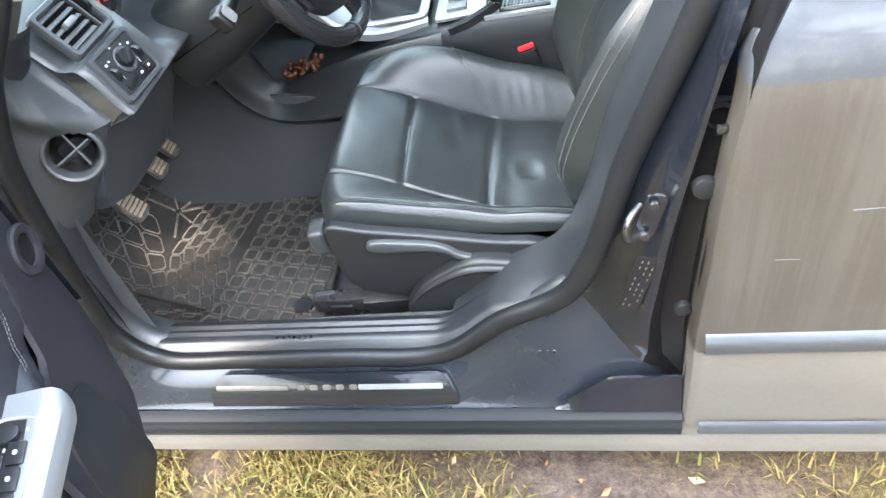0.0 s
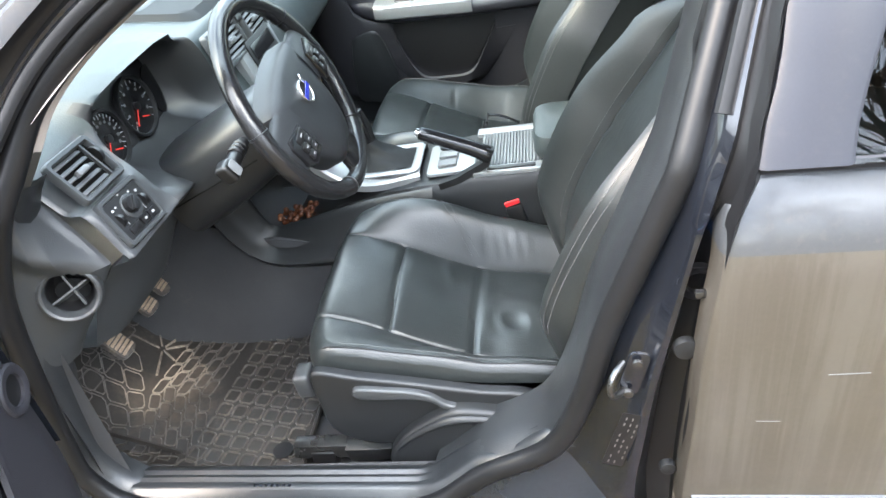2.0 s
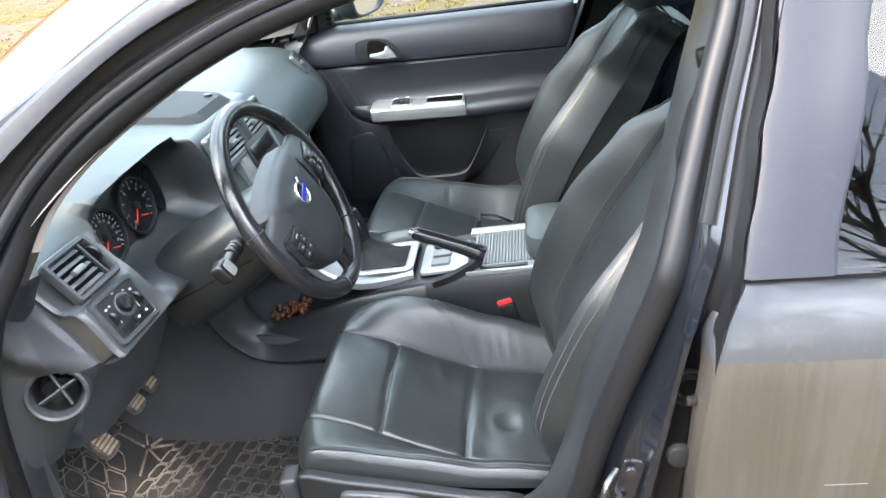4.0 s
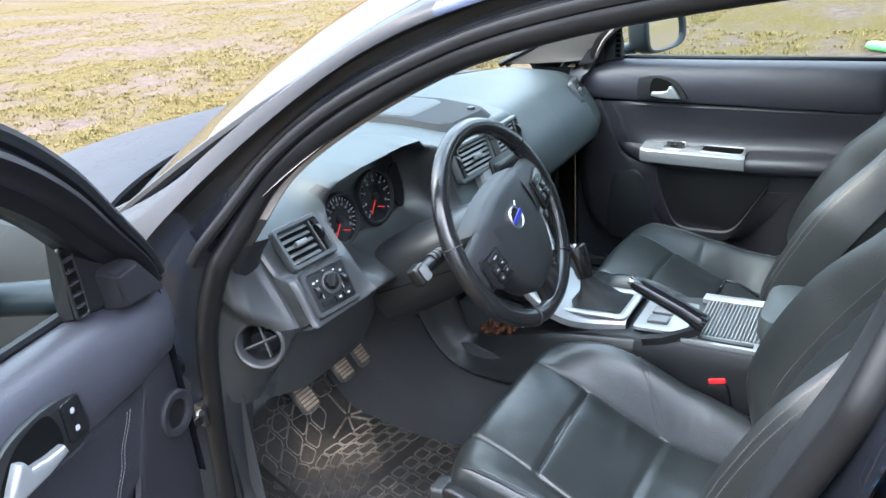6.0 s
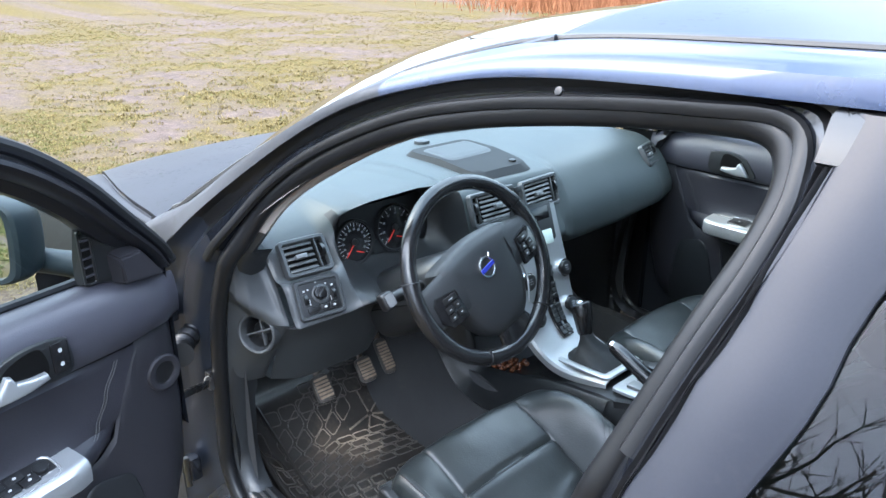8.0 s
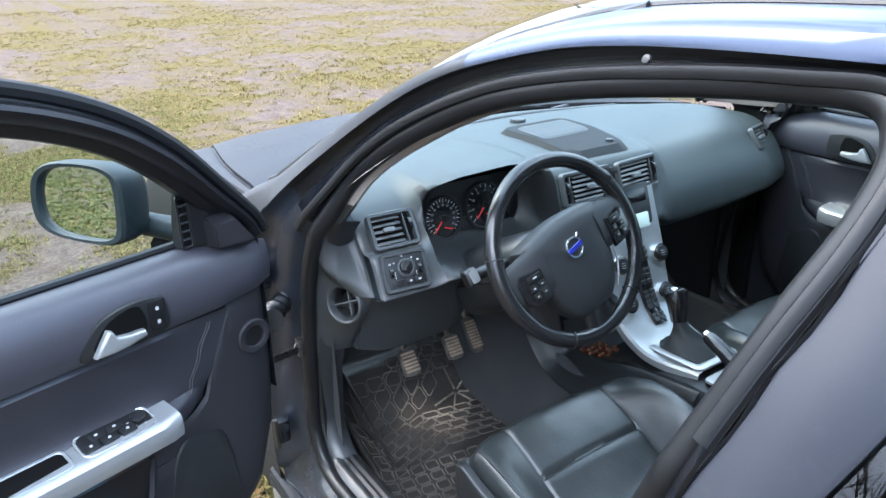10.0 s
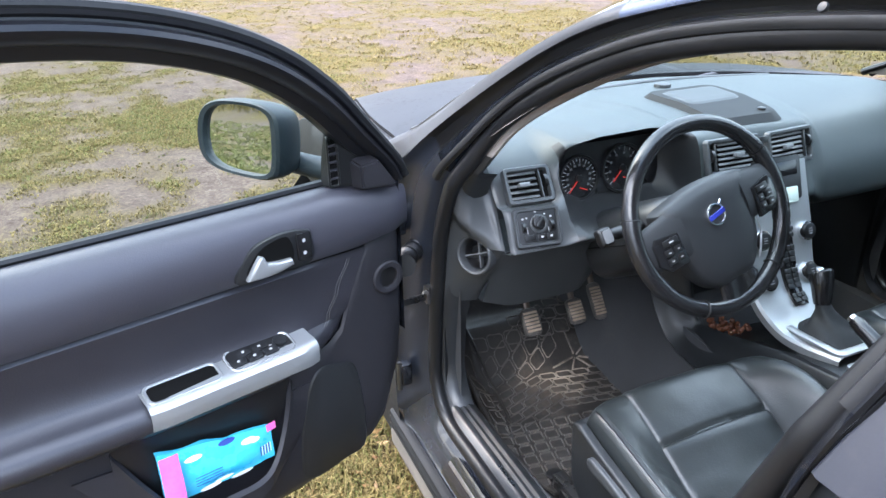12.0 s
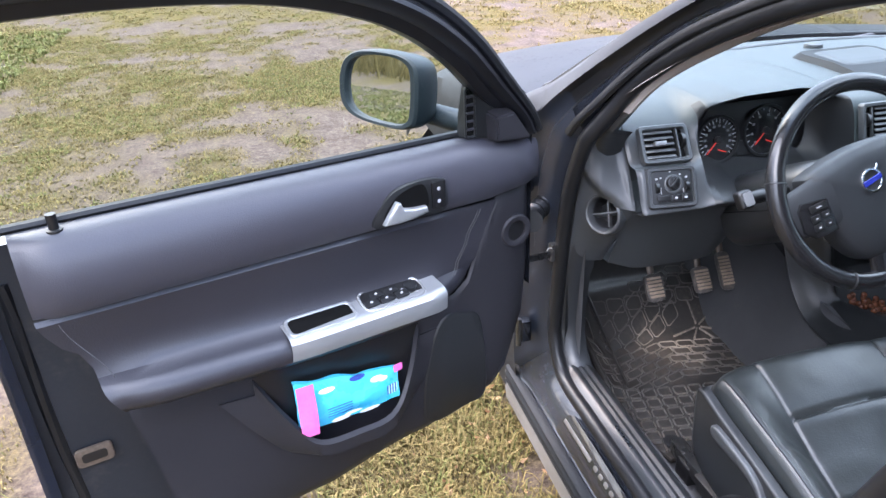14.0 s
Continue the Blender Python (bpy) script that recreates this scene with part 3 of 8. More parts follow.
for x in list(np.linspace(-1.02, -0.5, 14)) + [-0.3, 0, 0.3, 0.6, 1.0, 1.4, 1.9]:
    row = []
    for y in (-0.74, -0.70, -0.66, -0.45, -0.25, -0.19, -0.16, 0, 0.16, 0.19, 0.25, 0.45, 0.66, 0.70, 0.74):
        z = floor_z(x)
        if abs(y) > 0.69:
            z += 0.09
        if abs(y) < 0.165:
            z = max(z, lerp_table(x, [(-1.0, 0.8), (-0.6, 0.62), (-0.3, 0.52), (0.2, 0.45), (1.9, 0.45)]))
        elif abs(y) < 0.2:
            z = max(z, lerp_table(x, [(-1.0, 0.74), (-0.6, 0.50), (-0.3, 0.42), (0.2, 0.36), (1.9, 0.36)]))
        row.append(Vector((x, y, z)))
    rows.append(row)
part("carpet", grid(rows), CARPET, car, "dark grey needle-felt carpet")
bm = bmesh.new()
for s in (-1, 1):
    grid([[Vector((x, s * 0.745, z)) for z in (0.25, 0.6, 0.98)] for x in (-1.0, -0.7, -0.40)], bm=bm)
grid([[Vector((-0.99, y, z)) for z in (0.5, 0.8, 0.955)] for y in (-0.76, 0, 0.76)], bm=bm)
part("bulkhead", bm, CARPET, car, "dark carpeted bulkhead and footwell sides")

# left front footwell side cover below the dashboard's end
for s in (1, -1):
    part("kick_panel", grid([[Vector((x, s * y, z)) for x, y in ((-0.43, -0.775), (-0.46, -0.735), (-0.62, -0.715), (-0.85, -0.70))] for z in (0.27, 0.45, 0.62, 0.80, 0.95)]), PLASTIC, car, "charcoal plastic footwell side cover")


# roof, rails, pillars, glass
def roof_z(x, y):
    base = lerp_table(x, [(-0.1, 1.34), (0.12, 1.425), (0.33, 1.459), (0.66, 1.473), (1.2, 1.475), (2.1, 1.43)])
    return base + 0.050 * (1 - (y / 0.58) ** 2)


def front_edge(y):
    return 0.235 + 0.075 * (abs(y) / 0.56) ** 2


rows = []
for f in np.linspace(0, 1, 22):
    rows.append([Vector((front_edge(y) + (2.15 - front_edge(y)) * f, y, roof_z(front_edge(y) + (2.15 - front_edge(y)) * f, y))) for y in np.linspace(-0.565, 0.565, 21)])
part("roof", grid(rows), ROOF_PAINT, car, "glossy dark blue-grey roof panel")
rows = [[p + Vector((0, 0, -0.05)) for p in r] for r in rows]
part("headliner", grid(rows), HEADLINER, car, "grey-beige fabric headliner")

# side rail, from the front pillar's foot over the door to the rear
RAIL = [(-0.56, 1.015), (-0.42, 1.085), (-0.25, 1.212), (-0.06, 1.327), (0.14, 1.395), (0.33, 1.425), (0.66, 1.440), (1.2, 1.440), (2.0, 1.40)]
inner_rail = [(-0.62, -0.775, 1.03), (-0.42, -0.735, 1.125), (-0.22, -0.672, 1.262), (-0.03, -0.617, 1.366), (0.13, -0.585, 1.420), (0.33, -0.578, 1.459), (0.66, -0.578, 1.473), (1.2, -0.578, 1.475), (2.0, -0.578, 1.44)]
EDGE_TOP = [(-0.50, 0.93), (-0.41, 1.045), (-0.245, 1.195), (-0.055, 1.320), (0.144, 1.386), (0.34, 1.417), (0.66, 1.428), (1.2, 1.428), (2.0, 1.385)]
for s in (1, -1):
    rows = []
    a_ = spline([(x, side_y(z) + 0.001, z) for x, z in EDGE_TOP], 60)
    b_ = spline([(x, side_y(z) - 0.003, z) for x, z in RAIL], 60)
    c_ = spline(inner_rail, 60)
    for a, b, c in zip(a_, b_, c_):
        k = lerp_table(b.x, [(-0.2, 0.0), (0.3, 1.0)])
        mid = b.lerp(c, 0.5) + Vector((0, -0.022 + 0.010 * k, 0.002 + 0.002 * k))
        q1, q3 = b.lerp(mid, 0.5) + Vector((0, -0.004, 0.003)), mid.lerp(c, 0.5) + Vector((0, -0.002, 0.003))
        row = [a, b, q1, mid, q3, c, c + Vector((0, 0.006, -0.012))]
        rows.append([Vector((p.x, s * p.y, p.z)) for p in row])
    # One paint in two copies: dusty pillar, and rail with sky blue painted in.
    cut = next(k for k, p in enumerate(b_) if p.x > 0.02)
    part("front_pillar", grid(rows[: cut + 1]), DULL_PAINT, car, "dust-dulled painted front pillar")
    part("roof_rail", grid(rows[cut:]), RAIL_SKY_PAINT, car, "glossy painted roof rail")
    bm = tube([Vector((p.x, s * (p.y + 0.008), p.z + 0.001)) for p in c_], [0.011 - 0.005 * min(1.0, k / 24) for k in range(60)], 8)
    part("roof_gutter", bm, BLACK, car, "black roof gutter strip")

# windscreen
top = [Vector((front_edge(y) - 0.006, y, roof_z(front_edge(y), y) - 0.006)) for y in np.linspace(-0.575, 0.575, 25)]
foot = [Vector((-0.90 + 0.30 * (abs(y) / 0.78) ** 2.4, y, 1.028)) for y in np.linspace(-0.78, 0.78, 25)]
rows = []
for f in np.linspace(0, 1, 12):
    rows.append([a.lerp(b, f) + Vector((0, 0, (0.074 + 0.045 * (1 - (a.y / 0.78) ** 2) - 0.024 * (a.y / 0.78) ** 8) * math.sin(math.pi * f))) for a, b in zip(foot, top)])
ws = part("windscreen", grid(rows), SCREEN, car, "clear curved windscreen glass")
part("windscreen_seal", tube(top, 0.007, 8), RUBBER, car)
for s in (-1, 1):
    side = [r[0 if s < 0 else -1] for r in rows]
    part("windscreen_edge", tube(side, 0.011, 8), RUBBER, car, "black edge of the windscreen")

# inside covers of the front pillars, beige
for s in (-1, 1):
    b_ = spline([(-0.60, -0.760, 1.03), (-0.42, -0.722, 1.115), (-0.22, -0.660, 1.250), (-0.03, -0.602, 1.352), (0.13, -0.570, 1.404), (0.33, -0.54, 1.415), (0.70, -0.53, 1.42)], 40)
    c_ = spline([(-0.30, -0.775, 1.05), (-0.275, -0.772, 1.08), (-0.13, -0.705, 1.195), (0.03, -0.648, 1.275), (0.20, -0.622, 1.33), (0.38, -0.61, 1.362), (0.68, -0.61, 1.378)], 40)
    a_ = [c.lerp(b, 0.3) + Vector((0.004, 0.012, 0)) for c, b in zip(c_, b_)]
    rows = [[Vector((p.x, s * p.y, p.z)) for p in r] for r in zip(c_, a_, b_)]
    part("pillar_cover", grid(rows), PILLAR_CLOTH, car, "beige inner pillar cover")

# bonnet, front wings, scuttle
HALF = [(-1.85, 0.56), (-1.19, 0.720), (-0.94, 0.766), (-0.70, 0.790), (-0.5, 0.80)]
SIDE_Z = [(-1.85, 0.74), (-1.60, 0.885), (-1.19, 0.962), (-0.94, 0.985), (-0.70, 1.000), (-0.50, 1.012)]


half_pts, side_pts = spline([(x, 0, w) for x, w in HALF], 60), spline([(x, 0, z) for x, z in SIDE_Z], 60)
half_at = lambda x: float(np.interp(x, [p.x for p in half_pts], [p.z for p in half_pts]))
side_at = lambda x: float(np.interp(x, [p.x for p in side_pts], [p.z for p in side_pts]))


def bonnet_rear(y):
    return -0.965 + 0.295 * (abs(y) / 0.78) ** 2.5


rows = []
for f in np.linspace(0, 1, 22):
    row = []
    for v in np.linspace(-1, 1, 33):
        x0 = bonnet_rear(v * 0.785)
        x = x0 + f * (-1.85 - x0)
        row.append(Vector((x, v * half_at(x), side_at(x) + 0.032 * (1 - v * v) - 0.004 * v ** 10 - 0.004 * (f == 0))))
    rows.append(row)
part("bonnet", grid(rows, thick=-0.01), BONNET, car, "dark blue-grey bonnet with a dull film of dust")
for s in (-1, 1):
    rows = []
    for x in np.linspace(-1.85, -0.54, 24):
        w, zt = half_at(x) + 0.008, side_at(x)
        rows.append([Vector((x, s * y, z)) for y, z in ((w, zt - 0.02), (w, zt - 0.003), (w + 0.006, zt), ((w + 0.835) / 2, zt - 0.004), (0.835, zt - 0.045), (0.862, zt - 0.11), (0.876, zt - 0.2), (0.876, 0.45 if x > -0.78 else 0.70), (0.86, 0.15 if x > -0.78 else 0.68))])
    part("front_wing", grid(rows), BONNET, car, "dark blue-grey front wing")
    part("bonnet_gap", tube([(x, s * (half_at(x) + 0.004), side_at(x) - 0.007) for x in np.linspace(-1.8, -0.70, 30)], 0.0045, 6), BLACK, car, "dark gap beside the bonnet")
rows = []
for y in np.linspace(-0.74, 0.74, 29):
    a, b = bonnet_rear(y), -0.90 + 0.30 * (abs(y) / 0.78) ** 2.4
    rows.append([Vector((a + (b - a) * f, y, z)) for f, z in ((-0.1, 0.95), (0.1, 0.945), (0.4, 0.95), (0.75, 0.985), (1.05, 1.02))])
part("scuttle", grid(rows), BLACK, car, "black plastic scuttle below the windscreen")
for y0, y1 in ((-0.58, -0.05), (-0.15, 0.45)):
    part("wiper_blade", tube(spline([(-0.775 - (0.10 if y0 > -0.5 else 0), y0, 0.975), (-0.865, (y0 + y1) / 2, 1.000), (-0.905, y1, 1.008)], 16), 0.008, 8), BLACK, car, "black wiper blade at rest")
part("underbody", grid([[Vector((x, y, 0.14)) for y in (-0.80, 0, 0.80)] for x in (-1.8, -0.6, 0.6, 2.2)]), BLACK, car)
# plain closing panels: rear quarters, tail, nose
for s in (-1, 1):
    x0 = 1.60 if s < 0 else 0.66
    part("rear_quarter", grid([[Vector((x, s * (y - 0.10 * max(0.0, x - 1.9) ** 1.5), z)) for y, z in ((0.80, 0.14), (0.868, 0.24), (0.878, 0.60), (0.872, 0.90), (0.850, 1.03))] for x in np.linspace(x0, 2.32, 12)]), PAINT, car, "dark blue-grey rear quarter")
    g_ = part("quarter_glass", grid([[Vector((x, s * -side_y(z) - s * (0.10 * max(0.0, x - 1.9) ** 1.5 - 0.0), z)) for z in np.linspace(1.03, 1.425, 6)] for x in np.linspace(x0 + 0.02 if s < 0 else 0.72, 2.16, 12)]), DARK_GLASS, car, "tinted rear side glass")
part("tail", grid([[Vector((x - 0.10 * (abs(y) / 0.82) ** 3, y * k, z)) for k, x, z in ((0.95, 2.30, 0.14), (1.0, 2.36, 0.30), (1.0, 2.37, 0.60), (1.0, 2.34, 0.95), (0.97, 2.32, 1.03), (0.72, 2.17, 1.42))] for y in np.linspace(-0.82, 0.82, 17)]), PAINT, car, "dark blue-grey tail")
part("nose", grid([[Vector((x + 0.20 * (abs(y) / 0.85) ** 3, y * k, z)) for k, x, z in ((0.66, -1.85, 0.745), (0.85, -1.96, 0.70), (1.0, -2.02, 0.50), (1.0, -2.03, 0.30), (0.95, -1.95, 0.16))] for y in np.linspace(-0.85, 0.85, 17)]), BONNET, car, "dark blue-grey nose")

# wheels
for x in (-1.16, 1.52):
    for s in (-1, 1):
        w = part("wheel", ring(basis((x, s * 0.66, 0.315), (1, 0, 0), (0, 0, s)), 0.20, 0.315, 0.19 if s > 0 else 0.19, 40), RUBBER, car, "road wheel")
        part("tyre", ring(basis((x, s * 0.66, 0.315), (1, 0, 0), (0, 0, s)), 0.205, 0.317, 0.17, 40), RUBBER, w, "black rubber tyre")
        part("rim", disc(basis((x, s * 0.68, 0.315), (1, 0, 0), (0, 0, s)), 0.205, 0.12, 30, 0.01), SILVER, w, "silver wheel rim")

# centre pillar on the left: striker, sticker and the embossed mark
st = part("striker_plate", plate(basis((0.522, -0.830, 0.705), (0.25, 0, 0.97), (-1, 0, 0.2)), rrect(0.080, 0.030, 0.010), 0.005), JAMB, car, "painted striker plate")
part("striker_loop", tube(spline([(0.508, -0.835, 0.730), (0.492, -0.858, 0.724), (0.488, -0.864, 0.705), (0.494, -0.858, 0.688), (0.512, -0.835, 0.678)], 18), 0.0045, 8), DARK_STEEL, st, "shiny steel striker loop")
for dz in (0.028, -0.028):
    part("bolt", disc(basis((0.520 + dz * 0.2, -0.84, 0.705 + dz), (1, 0, 0), (0, 0, 1)), 0.007, 0.006, 12), DARK_STEEL, st)
lab = part("data_sticker", plate(basis((0.508, -0.836, 0.572), (0.28, 0, 1), (-1, 0, 0.28)), rrect(0.115, 0.032, 0.003), 0.001, 0.0003), BLACK, car, "black data sticker with unreadable white print")
for k in range(9):
    for j in range(3):
        if (k * 3 + j) % 4:
            part("print_bar", plate(basis((0.508, -0.8372, 0.572), (0.28, 0, 1), (-1, 0, 0.28)) @ pose(-0.048 + 0.012 * k, -0.010 + 0.009 * j, 0.001), rrect(0.006, 0.0022, 0.001), 0.0004, 0), STEEL, lab)
for k in range(6):
    part("pressed_mark", block(basis((0.315 + 0.012 * k, -0.826, 0.392), (1, 0, 0), (0, 0.3, 1)), 0.006, 0.007, 0.0012, 0.0004, 1), JAMB, car, "small pressed mark")
part("pressed_step", grid([[Vector((x, -0.858 + 0.012 * f, 0.262 + 0.085 * f * lerp_table(x, [(0.36, 0.05), (0.48, 1.0), (0.58, 1.0)])))for f in (0, 0.35, 0.8, 1.0)] for x in np.linspace(0.37, 0.583, 14)], thick=-0.006), JAMB, car, "pressed step in the pillar foot")
chk = part("rear_door_check", ring(basis((0.598, -0.832, 0.858), (0.2, 0, 1), (1, 0, 0)), 0.016, 0.026, 0.012, 24), BLACK, car, "round black cable grommet")
part("check_pin", block(basis((0.600, -0.842, 0.850), (1, 0, 0), (0, 0, 1)), 0.016, 0.010, 0.010, 0.003), DARK_STEEL, chk, "bright pin in the grommet")
for z, x, r in ((0.755, 0.588, 0.017), (0.512, 0.575, 0.013)):
    part("rubber_buffer", disc(basis((x, -0.832, z), (1, 0, 0.2), (0, 0, 1)), r, 0.012, 20, 0.005), PLASTIC, car, "grey rubber buffer")

# hinge pillar details in front of the door opening
chk = part("door_check", block(basis((-0.412, -0.862, 0.690), (0.35, -0.92, 0.16), (0, 0, 1)), 0.085, 0.018, 0.007, 0.003), DARK_STEEL, car, "steel door check arm")
part("check_bracket", block(basis((-0.436, -0.812, 0.684), (1, 0, 0), (0, 0, 1)), 0.022, 0.046, 0.020, 0.005), DARK_STEEL, chk, "bolted bracket of the check arm")
part("bolt", disc(basis((-0.424, -0.824, 0.694), (0, -1, 0), (0, 0, 1)), 0.008, 0.006, 6, 0.001), STEEL, chk)
for z in (0.86, 0.44):
    h = part("front_hinge", block(basis((-0.492, -0.862, z), (0, 0, 1), (1, 0, 0)), 0.062, 0.034, 0.032, 0.008), JAMB, car, "painted front door hinge")
    part("hinge_pin", tube([(-0.482, -0.880, z - 0.040), (-0.482, -0.880, z + 0.040)], 0.007, 10), DARK_STEEL, h)
part("cable_boot", tube(spline([(-0.47, -0.82, 0.80), (-0.43, -0.87, 0.79), (-0.38, -0.89, 0.80)], 14), [0.022 + 0.004 * (k % 2) for k in range(14)], 12), RUBBER, car, "ribbed rubber cable boot")
part("roof_plug", disc(basis((0.395, -0.672, 1.408), (1, 0, 0), (0, 0.5, 1)), 0.006, 0.004, 16), RUBBER, car, "round rubber plug above the door opening")

# right side body: sill and door frame, seen through the cabin
rows = [[Vector((a.x, -a.y - 0.0, a.z)), Vector((b.x, -b.y, b.z))] for a, b in zip(seal_loop, edge_loop)]
part("door_frame", grid(rows, cu=True), JAMB, car, "painted right door frame")
part("door_seal", tube([Vector((a.x, -a.y, a.z)) for a in seal_loop], 0.017, 10, True, 0.9, up=(0, 1, 0)), RUBBER, car, "thick black rubber door seal")
for s in (-1, 1):
    rows = []
    for z in np.linspace(0.42, 1.44, 20):
        xb = lerp_table(z, [(0.42, 0.40), (0.6, 0.47), (0.9, 0.545), (1.1, 0.60), (1.3, 0.665), (1.44, 0.70)])
        yb = seal_y(z) + 0.03
        w = lerp_table(z, [(0.42, 0.30), (0.6, 0.17), (0.9, 0.13), (1.44, 0.13)])
        rows.append([Vector((xb + dx, s * y, z)) for dx, y in ((-0.004, yb - 0.01), (0.0, yb + 0.035), (0.02, yb + 0.07), (w * 0.6, yb + 0.075), (w, yb + 0.04), (w, yb - 0.03))])
    part("centre_pillar_cover", grid(rows), PLASTIC, car, "charcoal plastic centre pillar cover")
    belt = [(0.66, -0.655, 1.22), (0.645, -0.665, 1.10), (0.60, -0.675, 0.9), (0.55, -0.69, 0.6), (0.52, -0.69, 0.36)]
    part("seat_belt", grid([[Vector((p.x - 0.022, s * p.y, p.z)), Vector((p.x + 0.022, s * (p.y - 0.004), p.z))] for p in spline(belt, 14)], thick=0.002), BLACK, car, "black seat belt webbing")
    part("belt_guide", block(basis((0.665, s * -0.655, 1.225), (1, 0, 0.2), (0, 0, 1)), 0.075, 0.03, 0.02, 0.008), BLACK, car)

# ---- dashboard ----
dashboard = thing("dashboard", (-0.4, 0, 0.7), "soft charcoal dashboard with two hooded gauges and air vents", "dashboard")

# sections across the car: y, then (x, z) from the windscreen over the top and down the face
SECTIONS = [
    (-0.772, [(-0.62, 1.006), (-0.50, 1.008), (-0.46, 1.000), (-0.445, 0.985), (-0.440, 0.960), (-0.440, 0.940), (-0.440, 0.90), (-0.440, 0.87), (-0.440, 0.84)]),
    (-0.722, [(-0.63, 1.020), (-0.50, 1.022), (-0.43, 1.010), (-0.395, 0.990), (-0.372, 0.950), (-0.362, 0.930), (-0.350, 0.875), (-0.345, 0.855), (-0.350, 0.838)]),
    (-0.702, [(-0.65, 1.026), (-0.50, 1.029), (-0.41, 1.019), (-0.350, 0.994), (-0.303, 0.938), (-0.268, 0.930), (-0.236, 0.866), (-0.228, 0.850), (-0.266, 0.838)]),
    (-0.695, [(-0.65, 1.026), (-0.50, 1.030), (-0.41, 1.020), (-0.350, 0.998), (-0.300, 0.938), (-0.264, 0.932), (-0.234, 0.868), (-0.226, 0.850), (-0.266, 0.838)]),
    (-0.575, [(-0.68, 1.032), (-0.52, 1.040), (-0.40, 1.034), (-0.338, 1.004), (-0.292, 0.940), (-0.256, 0.932), (-0.226, 0.870), (-0.218, 0.852), (-0.260, 0.838)]),
    (-0.556, [(-0.70, 1.033), (-0.54, 1.043), (-0.40, 1.042), (-0.325, 1.018), (-0.286, 0.965), (-0.258, 0.934), (-0.222, 0.874), (-0.214, 0.856), (-0.258, 0.838)]),
    (-0.535, [(-0.71, 1.033), (-0.55, 1.046), (-0.40, 1.056), (-0.300, 1.046), (-0.335, 1.015), (-0.335, 0.930), (-0.215, 0.878), (-0.206, 0.860), (-0.250, 0.838)]),
    (-0.470, [(-0.75, 1.034), (-0.57, 1.052), (-0.40, 1.070), (-0.275, 1.066), (-0.370, 1.035), (-0.352, 0.915), (-0.235, 0.872), (-0.205, 0.858), (-0.245, 0.838)]),
    (-0.340, [(-0.80, 1.034), (-0.60, 1.054), (-0.40, 1.076), (-0.268, 1.072), (-0.372, 1.040), (-0.352, 0.912), (-0.240, 0.870), (-0.205, 0.856), (-0.245, 0.838)]),
    (-0.262, [(-0.83, 1.034), (-0.62, 1.052), (-0.42, 1.070), (-0.278, 1.062), (-0.365, 1.030), (-0.350, 0.915), (-0.235, 0.872), (-0.205, 0.858), (-0.245, 0.838)]),
    (-0.228, [(-0.84, 1.034), (-0.63, 1.050), (-0.43, 1.060), (-0.295, 1.044), (-0.320, 1.005), (-0.315, 0.925), (-0.225, 0.880), (-0.205, 0.862), (-0.245, 0.838)]),
    (-0.206, [(-0.85, 1.034), (-0.64, 1.049), (-0.44, 1.054), (-0.302, 1.040), (-0.262, 1.022), (-0.235, 0.945), (-0.215, 0.900), (-0.205, 0.870), (-0.245, 0.838)]),
    (-0.020, [(-0.86, 1.034), (-0.65, 1.048), (-0.45, 1.052), (-0.306, 1.042), (-0.264, 1.024), (-0.235, 0.945), (-0.215, 0.900), (-0.200, 0.860), (-0.245, 0.838)]),
    (0.130, [(-0.85, 1.034), (-0.64, 1.049), (-0.44, 1.052), (-0.306, 1.040), (-0.262, 1.020), (-0.235, 0.945), (-0.215, 0.900), (-0.200, 0.860), (-0.245, 0.830)]),
    (0.190, [(-0.83, 1.034), (-0.63, 1.050), (-0.45, 1.050), (-0.335, 1.030), (-0.278, 0.990), (-0.238, 0.930), (-0.222, 0.870), (-0.232, 0.818), (-0.300, 0.800)]),
    (0.420, [(-0.76, 1.034), (-0.60, 1.052), (-0.46, 1.050), (-0.350, 1.026), (-0.290, 0.985), (-0.246, 0.925), (-0.228, 0.865), (-0.238, 0.815), (-0.320, 0.795)]),
    (0.640, [(-0.62, 1.032), (-0.52, 1.044), (-0.43, 1.040), (-0.340, 1.014), (-0.284, 0.975), (-0.240, 0.918), (-0.222, 0.868), (-0.236, 0.832), (-0.320, 0.810)]),
    (0.735, [(-0.46, 1.020), (-0.42, 1.022), (-0.37, 1.014), (-0.320, 0.990), (-0.285, 0.955), (-0.255, 0.905), (-0.245, 0.870), (-0.255, 0.845), (-0.320, 0.825)]),
]
nsub = 5


def section(y):
    y = max(y, SECTIONS[0][0])
    for (ya, pa), (yb, pb) in zip(SECTIONS, SECTIONS[1:]):
        if y <= yb + 1e-9:
            f = (y - ya) / (yb - ya)
            return [(a[0] + (b[0] - a[0]) * f, a[1] + (b[1] - a[1]) * f) for a, b in zip(pa, pb)]
    return SECTIONS[-1][1]


rows = []
ys_ = sorted({round(float(y), 4) for y in np.linspace(-0.772, 0.735, 103)} | {s[0] for s in SECTIONS})
for y in ys_:
    pts = section(y)
    crv = spline([(x, 0, z) for x, z in pts], 41)
    rows.append([Vector((p.x, y, p.z)) for p in crv])
bm = grid(rows)
bmesh.ops.smooth_vert(bm, verts=bm.verts, factor=0.4, use_axis_x=True, use_axis_y=True, use_axis_z=True)
mid_of = lambda f: f.calc_center_median()
